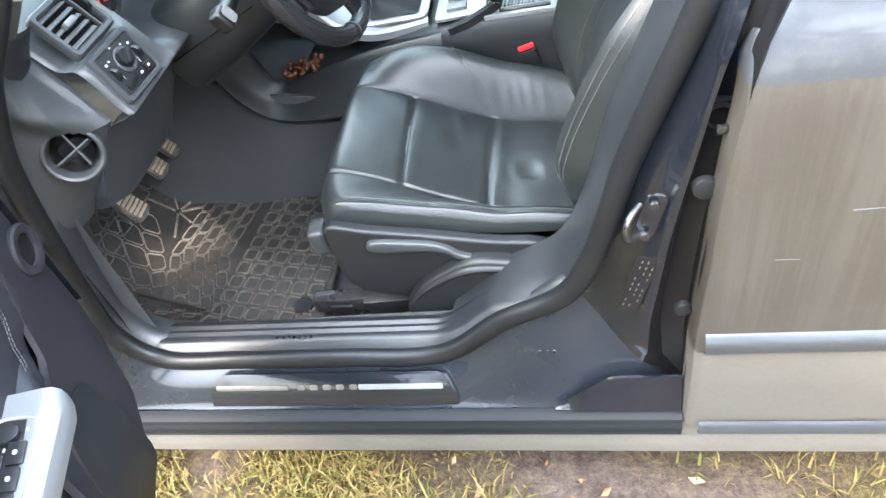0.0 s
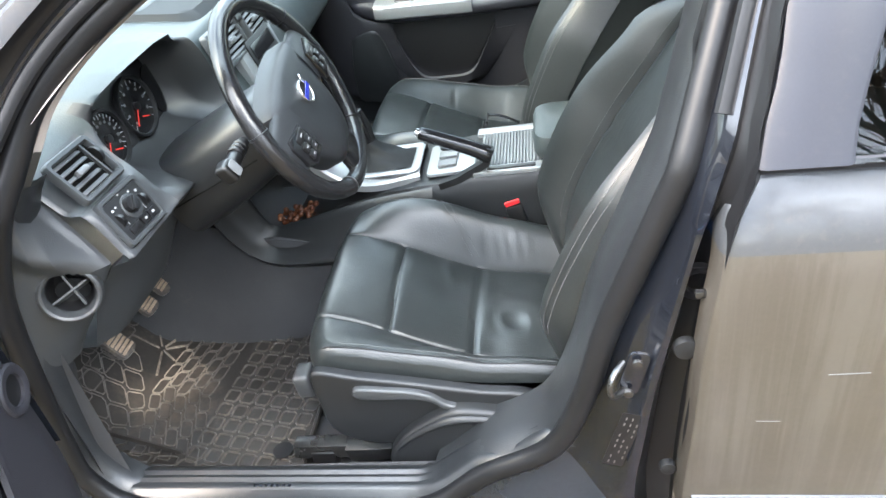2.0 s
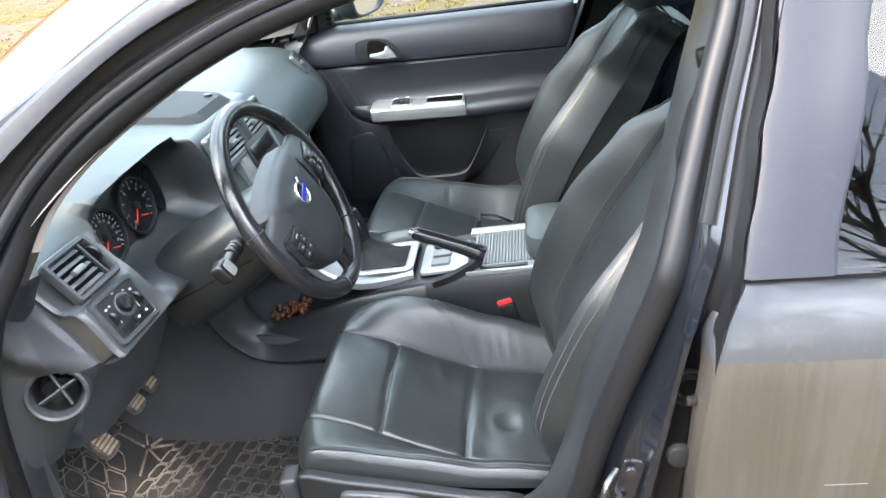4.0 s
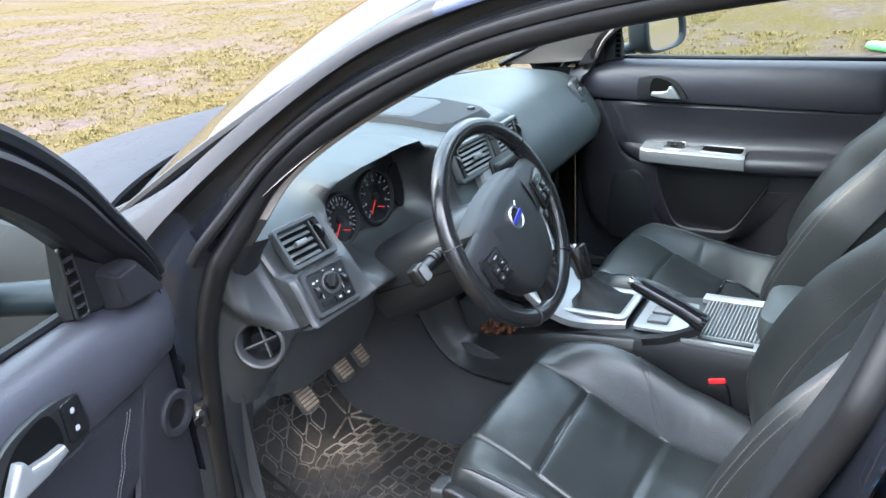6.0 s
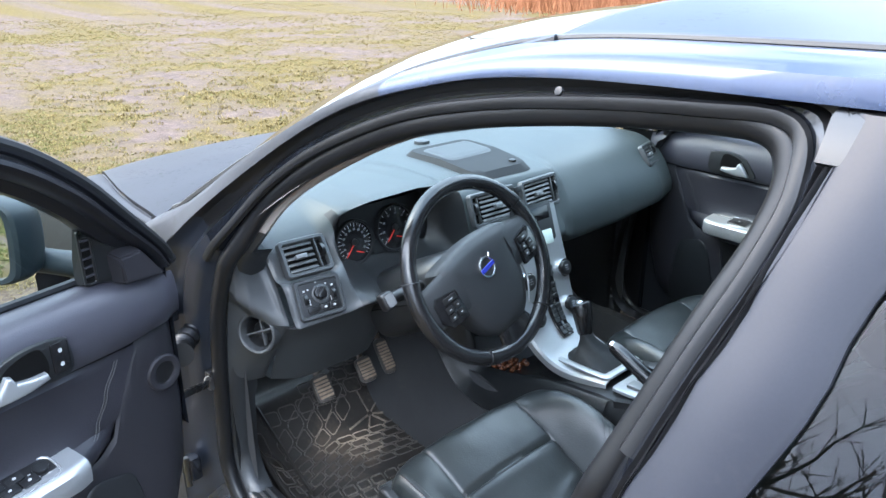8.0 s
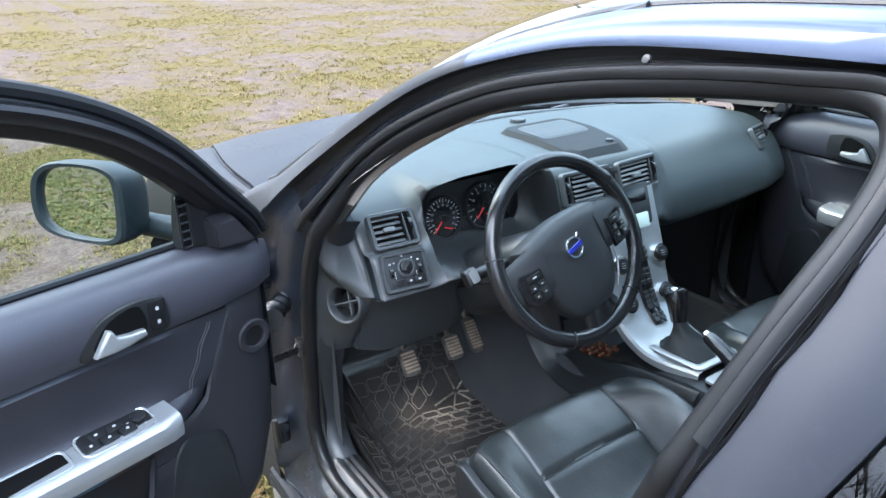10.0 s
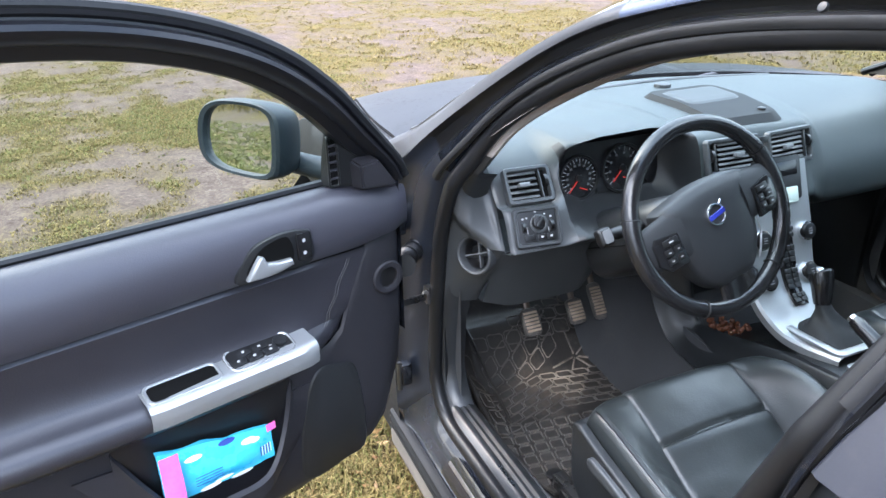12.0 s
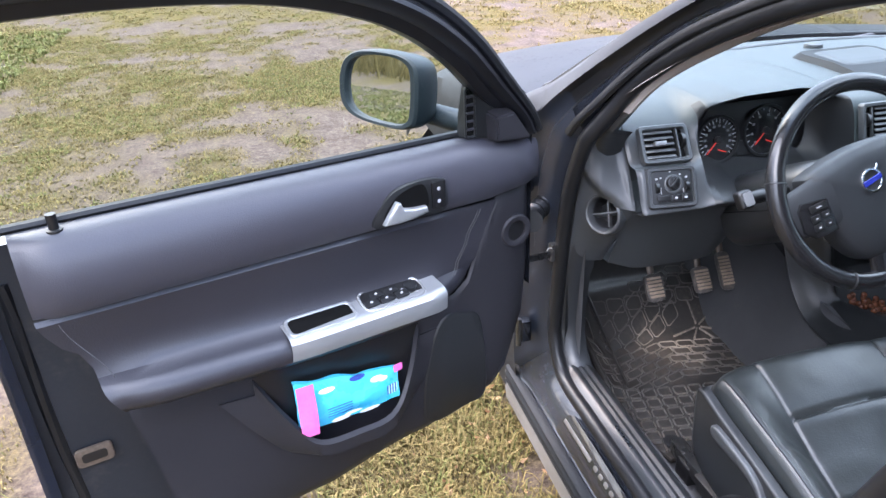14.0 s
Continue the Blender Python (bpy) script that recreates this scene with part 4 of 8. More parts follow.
bmesh.ops.delete(bm, geom=[f for f in bm.faces if mid_of(f).y < -0.706 and mid_of(f).z < 0.992 and mid_of(f).x > -0.46], context="FACES")
bm2, bm3 = bm.copy(), bm.copy()
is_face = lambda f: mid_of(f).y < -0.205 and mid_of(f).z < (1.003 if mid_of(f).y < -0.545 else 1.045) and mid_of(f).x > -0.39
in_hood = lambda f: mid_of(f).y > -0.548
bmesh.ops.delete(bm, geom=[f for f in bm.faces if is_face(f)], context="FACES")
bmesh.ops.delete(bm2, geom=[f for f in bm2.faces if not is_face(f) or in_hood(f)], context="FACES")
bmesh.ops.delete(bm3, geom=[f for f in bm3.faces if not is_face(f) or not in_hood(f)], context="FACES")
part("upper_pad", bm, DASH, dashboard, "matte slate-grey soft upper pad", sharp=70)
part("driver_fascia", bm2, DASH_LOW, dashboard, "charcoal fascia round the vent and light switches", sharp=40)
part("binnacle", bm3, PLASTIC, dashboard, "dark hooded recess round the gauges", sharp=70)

# display lid on top, with a small sensor and the speaker dome
def dash_top(x, y):
    """The height of the dashboard's upper surface."""
    p = section(y)[:4]
    for (x0, z0), (x1, z1) in zip(p, p[1:]):
        if x <= x1:
            return z0 + (z1 - z0) * (x - x0) / (x1 - x0)
    return p[-1][1]


def dash_slab(corners, lift, drop):
    """A slab that follows the dashboard's top; corners: back left, back right, front right, front left as (x, y)."""
    n = 18
    rows = []
    for i in range(n + 1):
        row = []
        for j in range(n + 1):
            u, v = i / n, j / n
            # rounded corners
            uu, vv = 2 * u - 1, 2 * v - 1
            k = max(abs(uu), abs(vv)) / max(1e-6, (abs(uu) ** 8 + abs(vv) ** 8) ** 0.125)
            uu, vv = uu * k, vv * k
            u2, v2 = (uu + 1) / 2, (vv + 1) / 2
            bx, by = [corners[0][q] + (corners[1][q] - corners[0][q]) * v2 for q in (0, 1)]
            fx, fy = [corners[3][q] + (corners[2][q] - corners[3][q]) * v2 for q in (0, 1)]
            x, y = bx + (fx - bx) * u2, by + (fy - by) * u2
            e = max(abs(2 * u - 1), abs(2 * v - 1))
            h = lift if e < 0.87 else lift - (lift + drop) * ((e - 0.87) / 0.13) ** 2
            row.append(Vector((x, y, dash_top(x, y) + h)))
        rows.append(row)
    return grid(rows)


lid = part("display_surround", dash_slab([(-0.605, -0.125), (-0.605, 0.130), (-0.280, 0.085), (-0.285, -0.130)], 0.015, 0.003), SOFT_DARK, dashboard, "raised charcoal display surround")
# Lid colour is lighter than its surround to carry the sky's reflection.
part("display_lid", dash_slab([(-0.560, -0.092), (-0.560, 0.098), (-0.415, 0.070), (-0.408, -0.110)], 0.0180, -0.012), pbr("sky_lightened_display_lid", (0.034, 0.038, 0.041), (0.042, 0.047, 0.050), 0.5, spec=0.25), lid, "folded-down display lid, its grey lightened for sky reflection")
part("sensor", disc(basis((-0.325, 0.040, 1.055), (1, 0, 0), (0, 1, 0)), 0.010, 0.008, 16), BLACK, dashboard, "small round light sensor")
part("sensor_dome", disc(basis((-0.68, 0.025, 1.046), (1, 0, 0), (0, 1, 0)), 0.024, 0.012, 20, 0.008), DASH_LOW, dashboard, "round alarm sensor dome")
part("defrost_slot", tube(spline([(-0.60, -0.62, 1.036), (-0.72, -0.42, 1.04), (-0.775, -0.1, 1.042), (-0.775, 0.15, 1.042), (-0.70, 0.45, 1.04)], 30), 0.010, 6, flat=0.35), BLACK, dashboard, "black windscreen defrost slot")

# left end cap with a slanting scooped facet, and the round vent in it
CAP_FRONT = [(0.66, -0.402), (0.70, -0.375), (0.75, -0.335), (0.80, -0.298), (0.845, -0.266), (0.90, -0.294), (0.95, -0.322), (1.012, -0.356)]
CAP_REAR = [(0.66, -0.424), (0.75, -0.411), (0.85, -0.390), (0.96, -0.341), (1.012, -0.308)]
CAP_N = Vector((0.45, -0.88, 0.15)).normalized()


def table_line(z, table):
    for (a, va), (b, vb) in zip(table, table[1:]):
        if z <= b:
            return va + (vb - va) * max(0.0, (z - a) / (b - a))
    return table[-1][1]


def cap_point(u, z):
    """On the end cap: u from the fascia to the door seal."""
    a, b = Vector((table_line(z, CAP_FRONT), -0.7035, z)), Vector((table_line(z, CAP_REAR), -0.778, z))
    p = a.lerp(b, u)
    z1 = 0.858 + (u - 0.05) / 0.34 * 0.142
    z2 = 0.858 + (u - 0.05) / 0.95 * 0.080
    t = 0.0 if z > z1 else (1.0 if z < z2 else (z1 - z) / max(1e-4, z1 - z2))
    low = min(1.0, max(0.0, (z - (z2 - 0.055)) / 0.055))
    d = 0.030 * t * low * low * (3 - 2 * low) * min(1.0, max(0.0, (u - 0.05) / 0.4)) * (1.0 - 0.6 * max(0.0, u - 0.7) / 0.3)
    edge = min(u / 0.06, 1.0)
    return p + CAP_N * (d - 0.006 * (1 - edge) ** 2)


ring_at = cap_point(0.42, 0.818) + CAP_N * 0.003
bm = grid([[cap_point(u, z) for u in np.linspace(0, 1, 30)] for z in np.linspace(0.66, 1.012, 60)])
bmesh.ops.delete(bm, geom=[f for f in bm.faces if (f.calc_center_median() - ring_at).length < 0.042], context="FACES")
part("end_cap", bm, DASH_LOW, dashboard, "charcoal plastic side cap with a slanting facet", sharp=24)
part("cap_stop", block(basis((-0.322, -0.757, 1.024), (0.3, 1, 0), (0, 0, 1)), 0.052, 0.018, 0.05, 0.005), BLACK, dashboard, "black rubber stop above the side cap")
sv = thing("side_vent", tuple(ring_at), "round charcoal air vent in the dashboard's end", "air vent")
ms = basis(ring_at, (0.89, 0.455, 0), (-0.07, 0.13, 1))
ring_rows, bowl_rows = [], []
for k in range(36):
    c, q = math.cos(k / 36 * math.tau), math.sin(k / 36 * math.tau)
    ring_rows.append([ms @ Vector((r * c, r * q, z)) for r, z in ((0.0490, -0.010), (0.0485, 0.004), (0.0465, 0.0105), (0.0430, 0.0125), (0.0395, 0.0105), (0.0370, 0.004), (0.0355, -0.006))])
    bowl_rows.append([ms @ Vector((r * c, r * q, z)) for r, z in ((0.0357, -0.005), (0.034, -0.014), (0.031, -0.028), (0.026, -0.033), (0.001, -0.034))])
part("vent_ring", grid(ring_rows, cu=True), DASH_LOW, sv, "rounded charcoal ring with a raised lip")
part("vent_bowl", grid(bowl_rows, cu=True), BLACK, sv, "black vent bowl")
part("vane", block(ms @ pose(0, -0.004, -0.010, -30, 0, 22), 0.066, 0.004, 0.018, 0.0015), SLAT, sv, "dusty grey vane")
part("vane", block(ms @ pose(0.004, 0, -0.012, 10, 0, 104), 0.062, 0.004, 0.016, 0.0015), SLAT, sv, "dusty grey vane")
part("flap", disc(ms @ pose(0, -0.006, -0.024, 24, 0, 0), 0.026, 0.003, 24), PLASTIC, sv, "charcoal round flap")
rows = []
for y in np.linspace(-0.702, -0.20, 18):
    drop = lerp_table(y, [(-0.725, 0.03), (-0.62, 0.0), (-0.45, 0.0), (-0.36, 0.08), (-0.2, 0.11)])
    sx = lerp_table(y, [(-0.725, -0.012), (-0.55, 0.012), (-0.2, 0.02)])
    rows.append([Vector((x + sx * w, y, z + drop * (k > 1))) for k, (x, z, w) in enumerate(((-0.255, 0.842, 1), (-0.268, 0.826, 1), (-0.315, 0.745, 0.8), (-0.350, 0.674, 0.5), (-0.364, 0.645, 0.3), (-0.42, 0.640, 0.1), (-0.62, 0.655, 0), (-0.70, 0.72, 0)))])
part("knee_panel", grid(rows), DASH_LOW, dashboard, "charcoal plastic knee panel")
rows = [[Vector((x, y, z)) for x, z in ((-0.26, 0.842), (-0.30, 0.80), (-0.40, 0.76), (-0.60, 0.75))] for y in np.linspace(0.14, 0.735, 6)]
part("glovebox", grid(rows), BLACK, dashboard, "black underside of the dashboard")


def vent(at, right, upv, w, h, slats, label, wheel_side=1, proud=0.0):
    v = thing("air_vent", at, label, "air vent", "dashboard air vents")
    m = basis(at, right, upv) @ pose(0, 0, proud - 0.005)
    part("vent_frame", frame_plate(m @ pose(0, 0, -0.004), w, h, 0.010, 0.011, 0.014), DASH_LOW, v, "charcoal plastic frame")
    # Sheet behind the slats, its near-black standing in for shade.
    part("vent_back", plate(m @ pose(0, 0, -0.003), rrect(w - 0.012, h - 0.012, 0.004), 0.001, 0), HOLLOW_SHADE, v)
    gx = -wheel_side * 0.012
    for k in range(slats):
        yy = (k + 0.5) / slats * (h - 0.018) - (h - 0.018) / 2
        part("slat", block(m @ pose(gx, yy, 0.004, -42), w - 0.044, (h - 0.018) / slats * 0.66, 0.003, 0.001, 1), SLAT, v)
    part("vent_tab", block(m @ pose(gx, 0, 0.010), 0.026, 0.010, 0.012, 0.003), pbr_tab, v, "grey sliding tab")
    part("vent_divider", block(m @ pose(wheel_side * (w / 2 - 0.026), 0, 0.004), 0.004, h - 0.016, 0.008, 0.001, 1), DASH_LOW, v)
    part("vent_wheel", disc(m @ pose(wheel_side * (w / 2 - 0.015), 0.006, 0.002, 0, 90, 0) @ pose(0, 0, -0.004), 0.015, 0.008, 18), BLACK, v, "ribbed shut-off wheel")
    return v


pbr_tab = pbr("grey_tab", (0.09, 0.095, 0.10), (0.13, 0.135, 0.14), 0.35)
vent((-0.300, -0.634, 0.970), (0.08, 1.0, 0.0), (-0.60, 0.02, 0.80), 0.110, 0.084, 5, "charcoal air vent with five slats at the driver's end", 1, 0.016)
vent((-0.230, -0.126, 0.990), (0.03, 1.0, 0), (-0.32, 0, 0.95), 0.156, 0.086, 6, "charcoal air vent with slats above the centre stack", -1)
vent((-0.232, 0.052, 0.988), (-0.06, 1.0, 0), (-0.32, 0, 0.95), 0.150, 0.086, 6, "charcoal air vent with slats above the centre stack", 1)
vent((-0.290, 0.655, 0.980), (-0.25, 0.95, 0), (-0.55, 0.0, 0.83), 0.10, 0.075, 5, "charcoal air vent at the passenger's end of the dashboard")
part("hazard_switch", block(basis((-0.232, -0.041, 1.015), (0, 1, 0), (-0.32, 0, 0.95)), 0.026, 0.016, 0.010, 0.003), BLACK, dashboard, "dark hazard light switch")

# light switch panel
lp = thing("light_switch_panel", (-0.240, -0.638, 0.902), "dark light switch panel with a round knob and thumb wheels", "switch panel")
ml = basis((-0.2375, -0.638, 0.9025), (0.12, 0.99, 0), (-0.44, 0.02, 0.90))
part("panel_border", frame_plate(ml @ pose(0, 0, -0.010), 0.106, 0.086, 0.010, 0.010, 0.013), DASH_LOW, lp, "raised grey border")
part("panel_plate", plate(ml @ pose(0, 0, -0.008), rrect(0.091, 0.071, 0.006), 0.008, 0.002), PLASTIC, lp)
kn = part("knob", disc(ml @ pose(0.0, 0.009, 0.0), 0.0135, 0.014, 24, 0.003), BLACK, lp, "black rotary light knob")
part("knob_grip", block(ml @ pose(0.0, 0.009, 0.016, 0, 0, 50), 0.025, 0.008, 0.008, 0.003), PLASTIC, kn)
part("knob_ring", ring(ml @ pose(0.004, 0.006, 0.0), 0.0135, 0.0205, 0.003, 28), DASH_LOW, lp, "grey dial ring")
for s in (-1, 1):
    tw_ = part("thumb_wheel", disc(ml @ pose(s * 0.032, 0.001, -0.002, 0, 90, 0) @ pose(0, 0, -0.004), 0.0115, 0.008, 18), BLACK, lp, "ribbed thumb wheel")
    for q in range(5):
        part("wheel_rib", block(ml @ pose(s * 0.032, 0.001 + 0.0035 * (q - 2), 0.0085 - 0.0008 * (q - 2) ** 2), 0.0085, 0.0012, 0.0015, 0, 1), PLASTIC, tw_)
    part("symbol_bar", plate(ml @ pose(s * 0.032, 0.019, 0.0002), rrect(0.005, 0.004, 0.001), 0.0004, 0), WHITE_INK, lp)
    part("symbol_bar", plate(ml @ pose(s * 0.024, -0.008, 0.0002), rrect(0.0014, 0.010, 0.0005), 0.0004, 0), WHITE_INK, lp)
for q, (x, w) in enumerate(((-0.021, 0.024), (0.006, 0.019), (0.0265, 0.018))):
    bt_ = part("button", block(ml @ pose(x, -0.0225, 0.001), w, 0.0125, 0.006, 0.0015), BLACK, lp, "flat push button")
    if q:
        part("symbol_bar", plate(ml @ pose(x, -0.0225, 0.0041), rrect(0.006, 0.004, 0.0015), 0.0004, 0), WHITE_INK, bt_)
for a in (200, 150, 95, 45):
    part("symbol_bar", plate(ml @ pose(0.0265 * math.cos(radians(a)), 0.008 + 0.0245 * math.sin(radians(a)), 0.0002), rrect(0.004, 0.003, 0.001), 0.0004, 0), WHITE_INK, lp)

# instrument cluster
ic = thing("instrument_cluster", (-0.345, -0.40, 0.96), "black instrument cluster with two round dials and red needles", "instrument cluster")
mi = basis((-0.350, -0.345, 0.960), (0, 1, 0), (-0.16, 0, 0.98))
part("cluster_face", plate(mi @ pose(-0.03, 0, -0.004), rrect(0.34, 0.135, 0.05, 6), 0.003, 0.001), BLACK, ic)
for cx, cy, r, tick in ((-0.124, -0.010, 0.049, 24), (-0.003, -0.002, 0.053, 16)):
    dl = part("dial", disc(mi @ pose(cx, cy, 0.0), r, 0.003, 36, 0.001), GLOSS, ic, "black round dial with white graduations")
    part("dial_ring", ring(mi @ pose(cx, cy, 0.0), r, r + 0.006, 0.010, 40), PLASTIC, dl, "raised grey ring")
    for k in range(tick):
        a = radians(225 - 270 * k / (tick - 1))
        big = k % 2 == 0
        part("tick", block(mi @ pose(cx, cy, 0.0034) @ pose(0, 0, 0, 0, 0, math.degrees(a)) @ pose(r - (0.008 if big else 0.006), 0, 0), 0.009 if big else 0.005, 0.0014, 0.0006, 0, 1), WHITE_INK, dl)
        if big:
            part("figure_bar", block(mi @ pose(cx + (r - 0.018) * math.cos(a), cy + (r - 0.018) * math.sin(a), 0.0034), 0.006, 0.005, 0.0005, 0, 1), pbr_tab, dl)
    part("needle", block(mi @ pose(cx, cy, 0.006) @ pose(0, 0, 0, 0, 0, 228) @ pose(0.018, 0, 0), 0.046, 0.0022, 0.0015, 0.0005, 1), NEEDLE, dl, "red pointer")
    part("needle_hub", disc(mi @ pose(cx, cy, 0.003), 0.008, 0.006, 16), BLACK, dl)
    part("small_scale", block(mi @ pose(cx + 0.012, cy - 0.026, 0.0036, 0, 0, -20), 0.022, 0.002, 0.0008, 0, 1), NEEDLE, dl, "red marks of a small gauge")
part("small_display", plate(mi @ pose(-0.062, -0.036, 0.0), rrect(0.026, 0.034, 0.004), 0.004, 0.001), PLASTIC, ic, "small dark display between the dials")
part("right_blank", plate(mi @ pose(0.108, -0.004, -0.001), rrect(0.100, 0.100, 0.03, 6), 0.004, 0.002), GLOSS, ic, "glossy dark information display")

# ---- steering column and wheel ----
col = thing("steering_column", (-0.16, -0.385, 0.89), "charcoal steering column cover with stalks and ignition", "steering column")
axis = Vector((math.cos(radians(25)), 0, math.sin(radians(25))))
vup = Vector((-math.sin(radians(25)), 0, math.cos(radians(25))))
wc = Vector((-0.018, -0.383, 0.963))
rows = []
for f, w, h, dz in ((0.045, 0.070, 0.052, -0.012), (0.055, 0.086, 0.062, -0.014), (0.075, 0.098, 0.070, -0.018), (0.14, 0.106, 0.076, -0.024), (0.20, 0.108, 0.080, -0.030), (0.30, 0.104, 0.082, -0.036)):
    c = wc - axis * f + vup * dz
    rows.append([c + Vector((0, 1, 0)) * (w * math.copysign(abs(math.cos(a)) ** 0.6, math.cos(a))) + vup * (h * math.copysign(abs(math.sin(a)) ** 0.7, math.sin(a))) for a in np.linspace(0, math.tau, 28, endpoint=False)])
bm = grid(rows, cv=True)
bm.faces.new([v for v in bm.verts][:28])
part("column_cover", bm, PLASTIC, col, "charcoal plastic column cover")
stl = part("stalk", tube(spline([wc - axis * 0.085 + Vector((0, -0.06, 0)), wc - axis * 0.085 + Vector((0, -0.11, 0.002)), wc - axis * 0.08 + Vector((0, -0.184, -0.004))], 12), [0.009, 0.009, 0.009, 0.009, 0.010, 0.011, 0.012, 0.013, 0.013, 0.013, 0.012, 0.010], 12), BLACK, col, "black indicator stalk")
part("stalk_end", block(basis(wc - axis * 0.08 + Vector((0, -0.192, -0.005)), (0, 1, 0.25), vup), 0.028, 0.036, 0.026, 0.007, 3), BLACK, stl, "black end of the stalk")
part("stalk_face", plate(basis(wc - axis * 0.064 + Vector((0, -0.193, -0.004)), (0, 1, 0.25), vup), rrect(0.019, 0.027, 0.005), 0.0015, 0.0005), pbr_tab, stl, "pale grey end face")
part("column_seam", tube([wc - axis * q + Vector((0, -0.1075, 0)) + vup * -0.034 for q in (0.08, 0.14, 0.20, 0.28)], 0.0012, 5), HOLLOW_SHADE, col, "split line of the column cover")
for k in range(3):
    part("stalk_collar", ring(basis(wc - axis * 0.083 + Vector((0, -0.118 - 0.012 * k, 0.003)), (1, 0, 0), (0, 0, 1)), 0.006, 0.014, 0.006, 18), BLACK, stl)
part("stalk", tube(spline([wc - axis * 0.085 + Vector((0, 0.06, 0)), wc - axis * 0.08 + Vector((0, 0.15, 0.004))], 8), 0.010, 12), BLACK, col, "black wiper stalk")
ig = part("ignition_lock", disc(basis((-0.115, -0.335, 0.800), (0, 1, 0), (-0.5, 0, 0.85)), 0.017, 0.016, 20), STEEL, col, "round metal ignition lock")
part("key_blade", block(basis((-0.10, -0.335, 0.806), (0.85, 0, 0.5), (0, 1, 0)), 0.02, 0.004, 0.010, 0.001), STEEL, ig)

sw = thing("steering_wheel", tuple(wc), "worn black leather steering wheel with four spokes and buttons", "steering wheel")
mw = basis(wc, (0, 1, 0), vup) @ pose(0, 0, 0, 0, 0, 16)
R = 0.1835
rim_pts = [mw @ Vector((R * math.cos(a), R * math.sin(a), 0)) for a in np.linspace(0, math.tau, 96, endpoint=False)]
rim = part("rim", tube(rim_pts, [0.0165 + (0.0015 if abs(math.sin(a)) < 0.45 else 0.0) for a in np.linspace(0, math.tau, 96, endpoint=False)], 16, True, 0.92, up=axis), WHEEL_LEATHER, sw, "shiny worn leather rim")
for a in (22, 158, 238, 302):
    c, s_ = math.cos(radians(a)), math.sin(radians(a))
    part("rim_seam", ring(basis(mw @ Vector((R * c, R * s_, 0)), mw.to_3x3() @ Vector((c, s_, 0)), axis) @ pose(0, 0, -0.001), 0.0150, 0.0183, 0.002, 20), BLACK, rim)
# stitched inner line of the rim between the seams on the right
pts = [mw @ Vector(((R - 0.0155) * math.cos(radians(a)), (R - 0.0155) * math.sin(radians(a)), 0.004)) for a in range(-52, 24, 2)]
stitches(pts, sw, "rim_stitching", 0.004, 0.0011, axis * 0.001)
hub_out = [(-0.112, 0.050), (-0.062, 0.062), (0.0, 0.067), (0.062, 0.062), (0.112, 0.050), (0.106, 0.016), (0.100, -0.034), (0.086, -0.085), (0.062, -0.124), (0.030, -0.143), (-0.030, -0.143), (-0.062, -0.124), (-0.086, -0.085), (-0.100, -0.034), (-0.106, 0.016)]
hub_s = [(p.x, p.y) for p in spline([(x, y, 0) for x, y in hub_out], 52, True)]
rows = []
for sc, zz in ((1.0, -0.035), (1.0, -0.006), (0.985, 0.004), (0.93, 0.012), (0.75, 0.019), (0.45, 0.022), (0.12, 0.023)):
    rows.append([mw @ Vector((x * sc, (y + 0.01) * sc - 0.01, zz)) for x, y in hub_s])
bm = grid(rows, cv=True)
bm.faces.new(bm.verts[-52:])
part("airbag_cover", bm, WHEEL_PAD, sw, "charcoal airbag cover")
for s in (-1, 1):
    rows = []
    for f in np.linspace(0, 1, 7):
        x = 0.080 + f * (R - 0.008 - 0.080)
        hh = 0.052 - 0.010 * f
        zz = 0.009 - 0.011 * f
        cy = 0.002 - 0.006 * f
        rows.append([mw @ Vector((s * x, cy + hh * math.cos(a), zz + 0.013 * math.sin(a) - (0.006 if math.sin(a) < 0 else 0))) for a in np.linspace(0, math.tau, 20, endpoint=False)])
    part("spoke", grid(rows, cv=True), WHEEL_PAD, sw, "charcoal side spoke")
    bp = part("button_pad", plate(mw @ pose(s * 0.126, -0.016, 0.012, 0, s * 6, 0), [(s * x, y) for x, y in ((-0.026, 0.026), (0.024, 0.034), (0.034, 0.022), (0.034, -0.018), (0.016, -0.036), (-0.028, -0.036))][::s], 0.010, 0.004), GLOSS, sw, "glossy button pad")
    for bx, by, bw in ((-0.006, 0.020, 0.034), (-0.016, 0.002, 0.015), (0.006, 0.002, 0.017), (-0.016, -0.015, 0.015), (0.006, -0.015, 0.017)):
        part("button", block(mw @ pose(s * (0.130 + bx), -0.018 + by, 0.0225, 0, s * 6, 0), bw, 0.013, 0.005, 0.002), BLACK, bp)
        part("symbol_bar", block(mw @ pose(s * (0.130 + bx), -0.018 + by, 0.0256, 0, s * 6, 0), bw * 0.3, 0.0022, 0.0005, 0, 1), WHITE_INK, bp)
rows = []
for f in np.linspace(0, 1, 9):
    p = Vector((0.0, -0.098, 0.002)).lerp(Vector((0.0, -R + 0.016, -0.002)), f)
    w = 0.052 - 0.010 * math.sin(f * math.pi) + 0.006 * f
    rows.append([mw @ Vector((p.x + w * math.copysign(abs(math.cos(a)) ** 0.7, math.cos(a)), p.y + 0.020 * math.cos(a) * f, p.z + 0.013 * math.sin(a))) for a in np.linspace(0, math.tau, 22, endpoint=False)])
part("lower_spoke", grid(rows, cv=True), GLOSS, sw, "broad glossy black lower spoke")
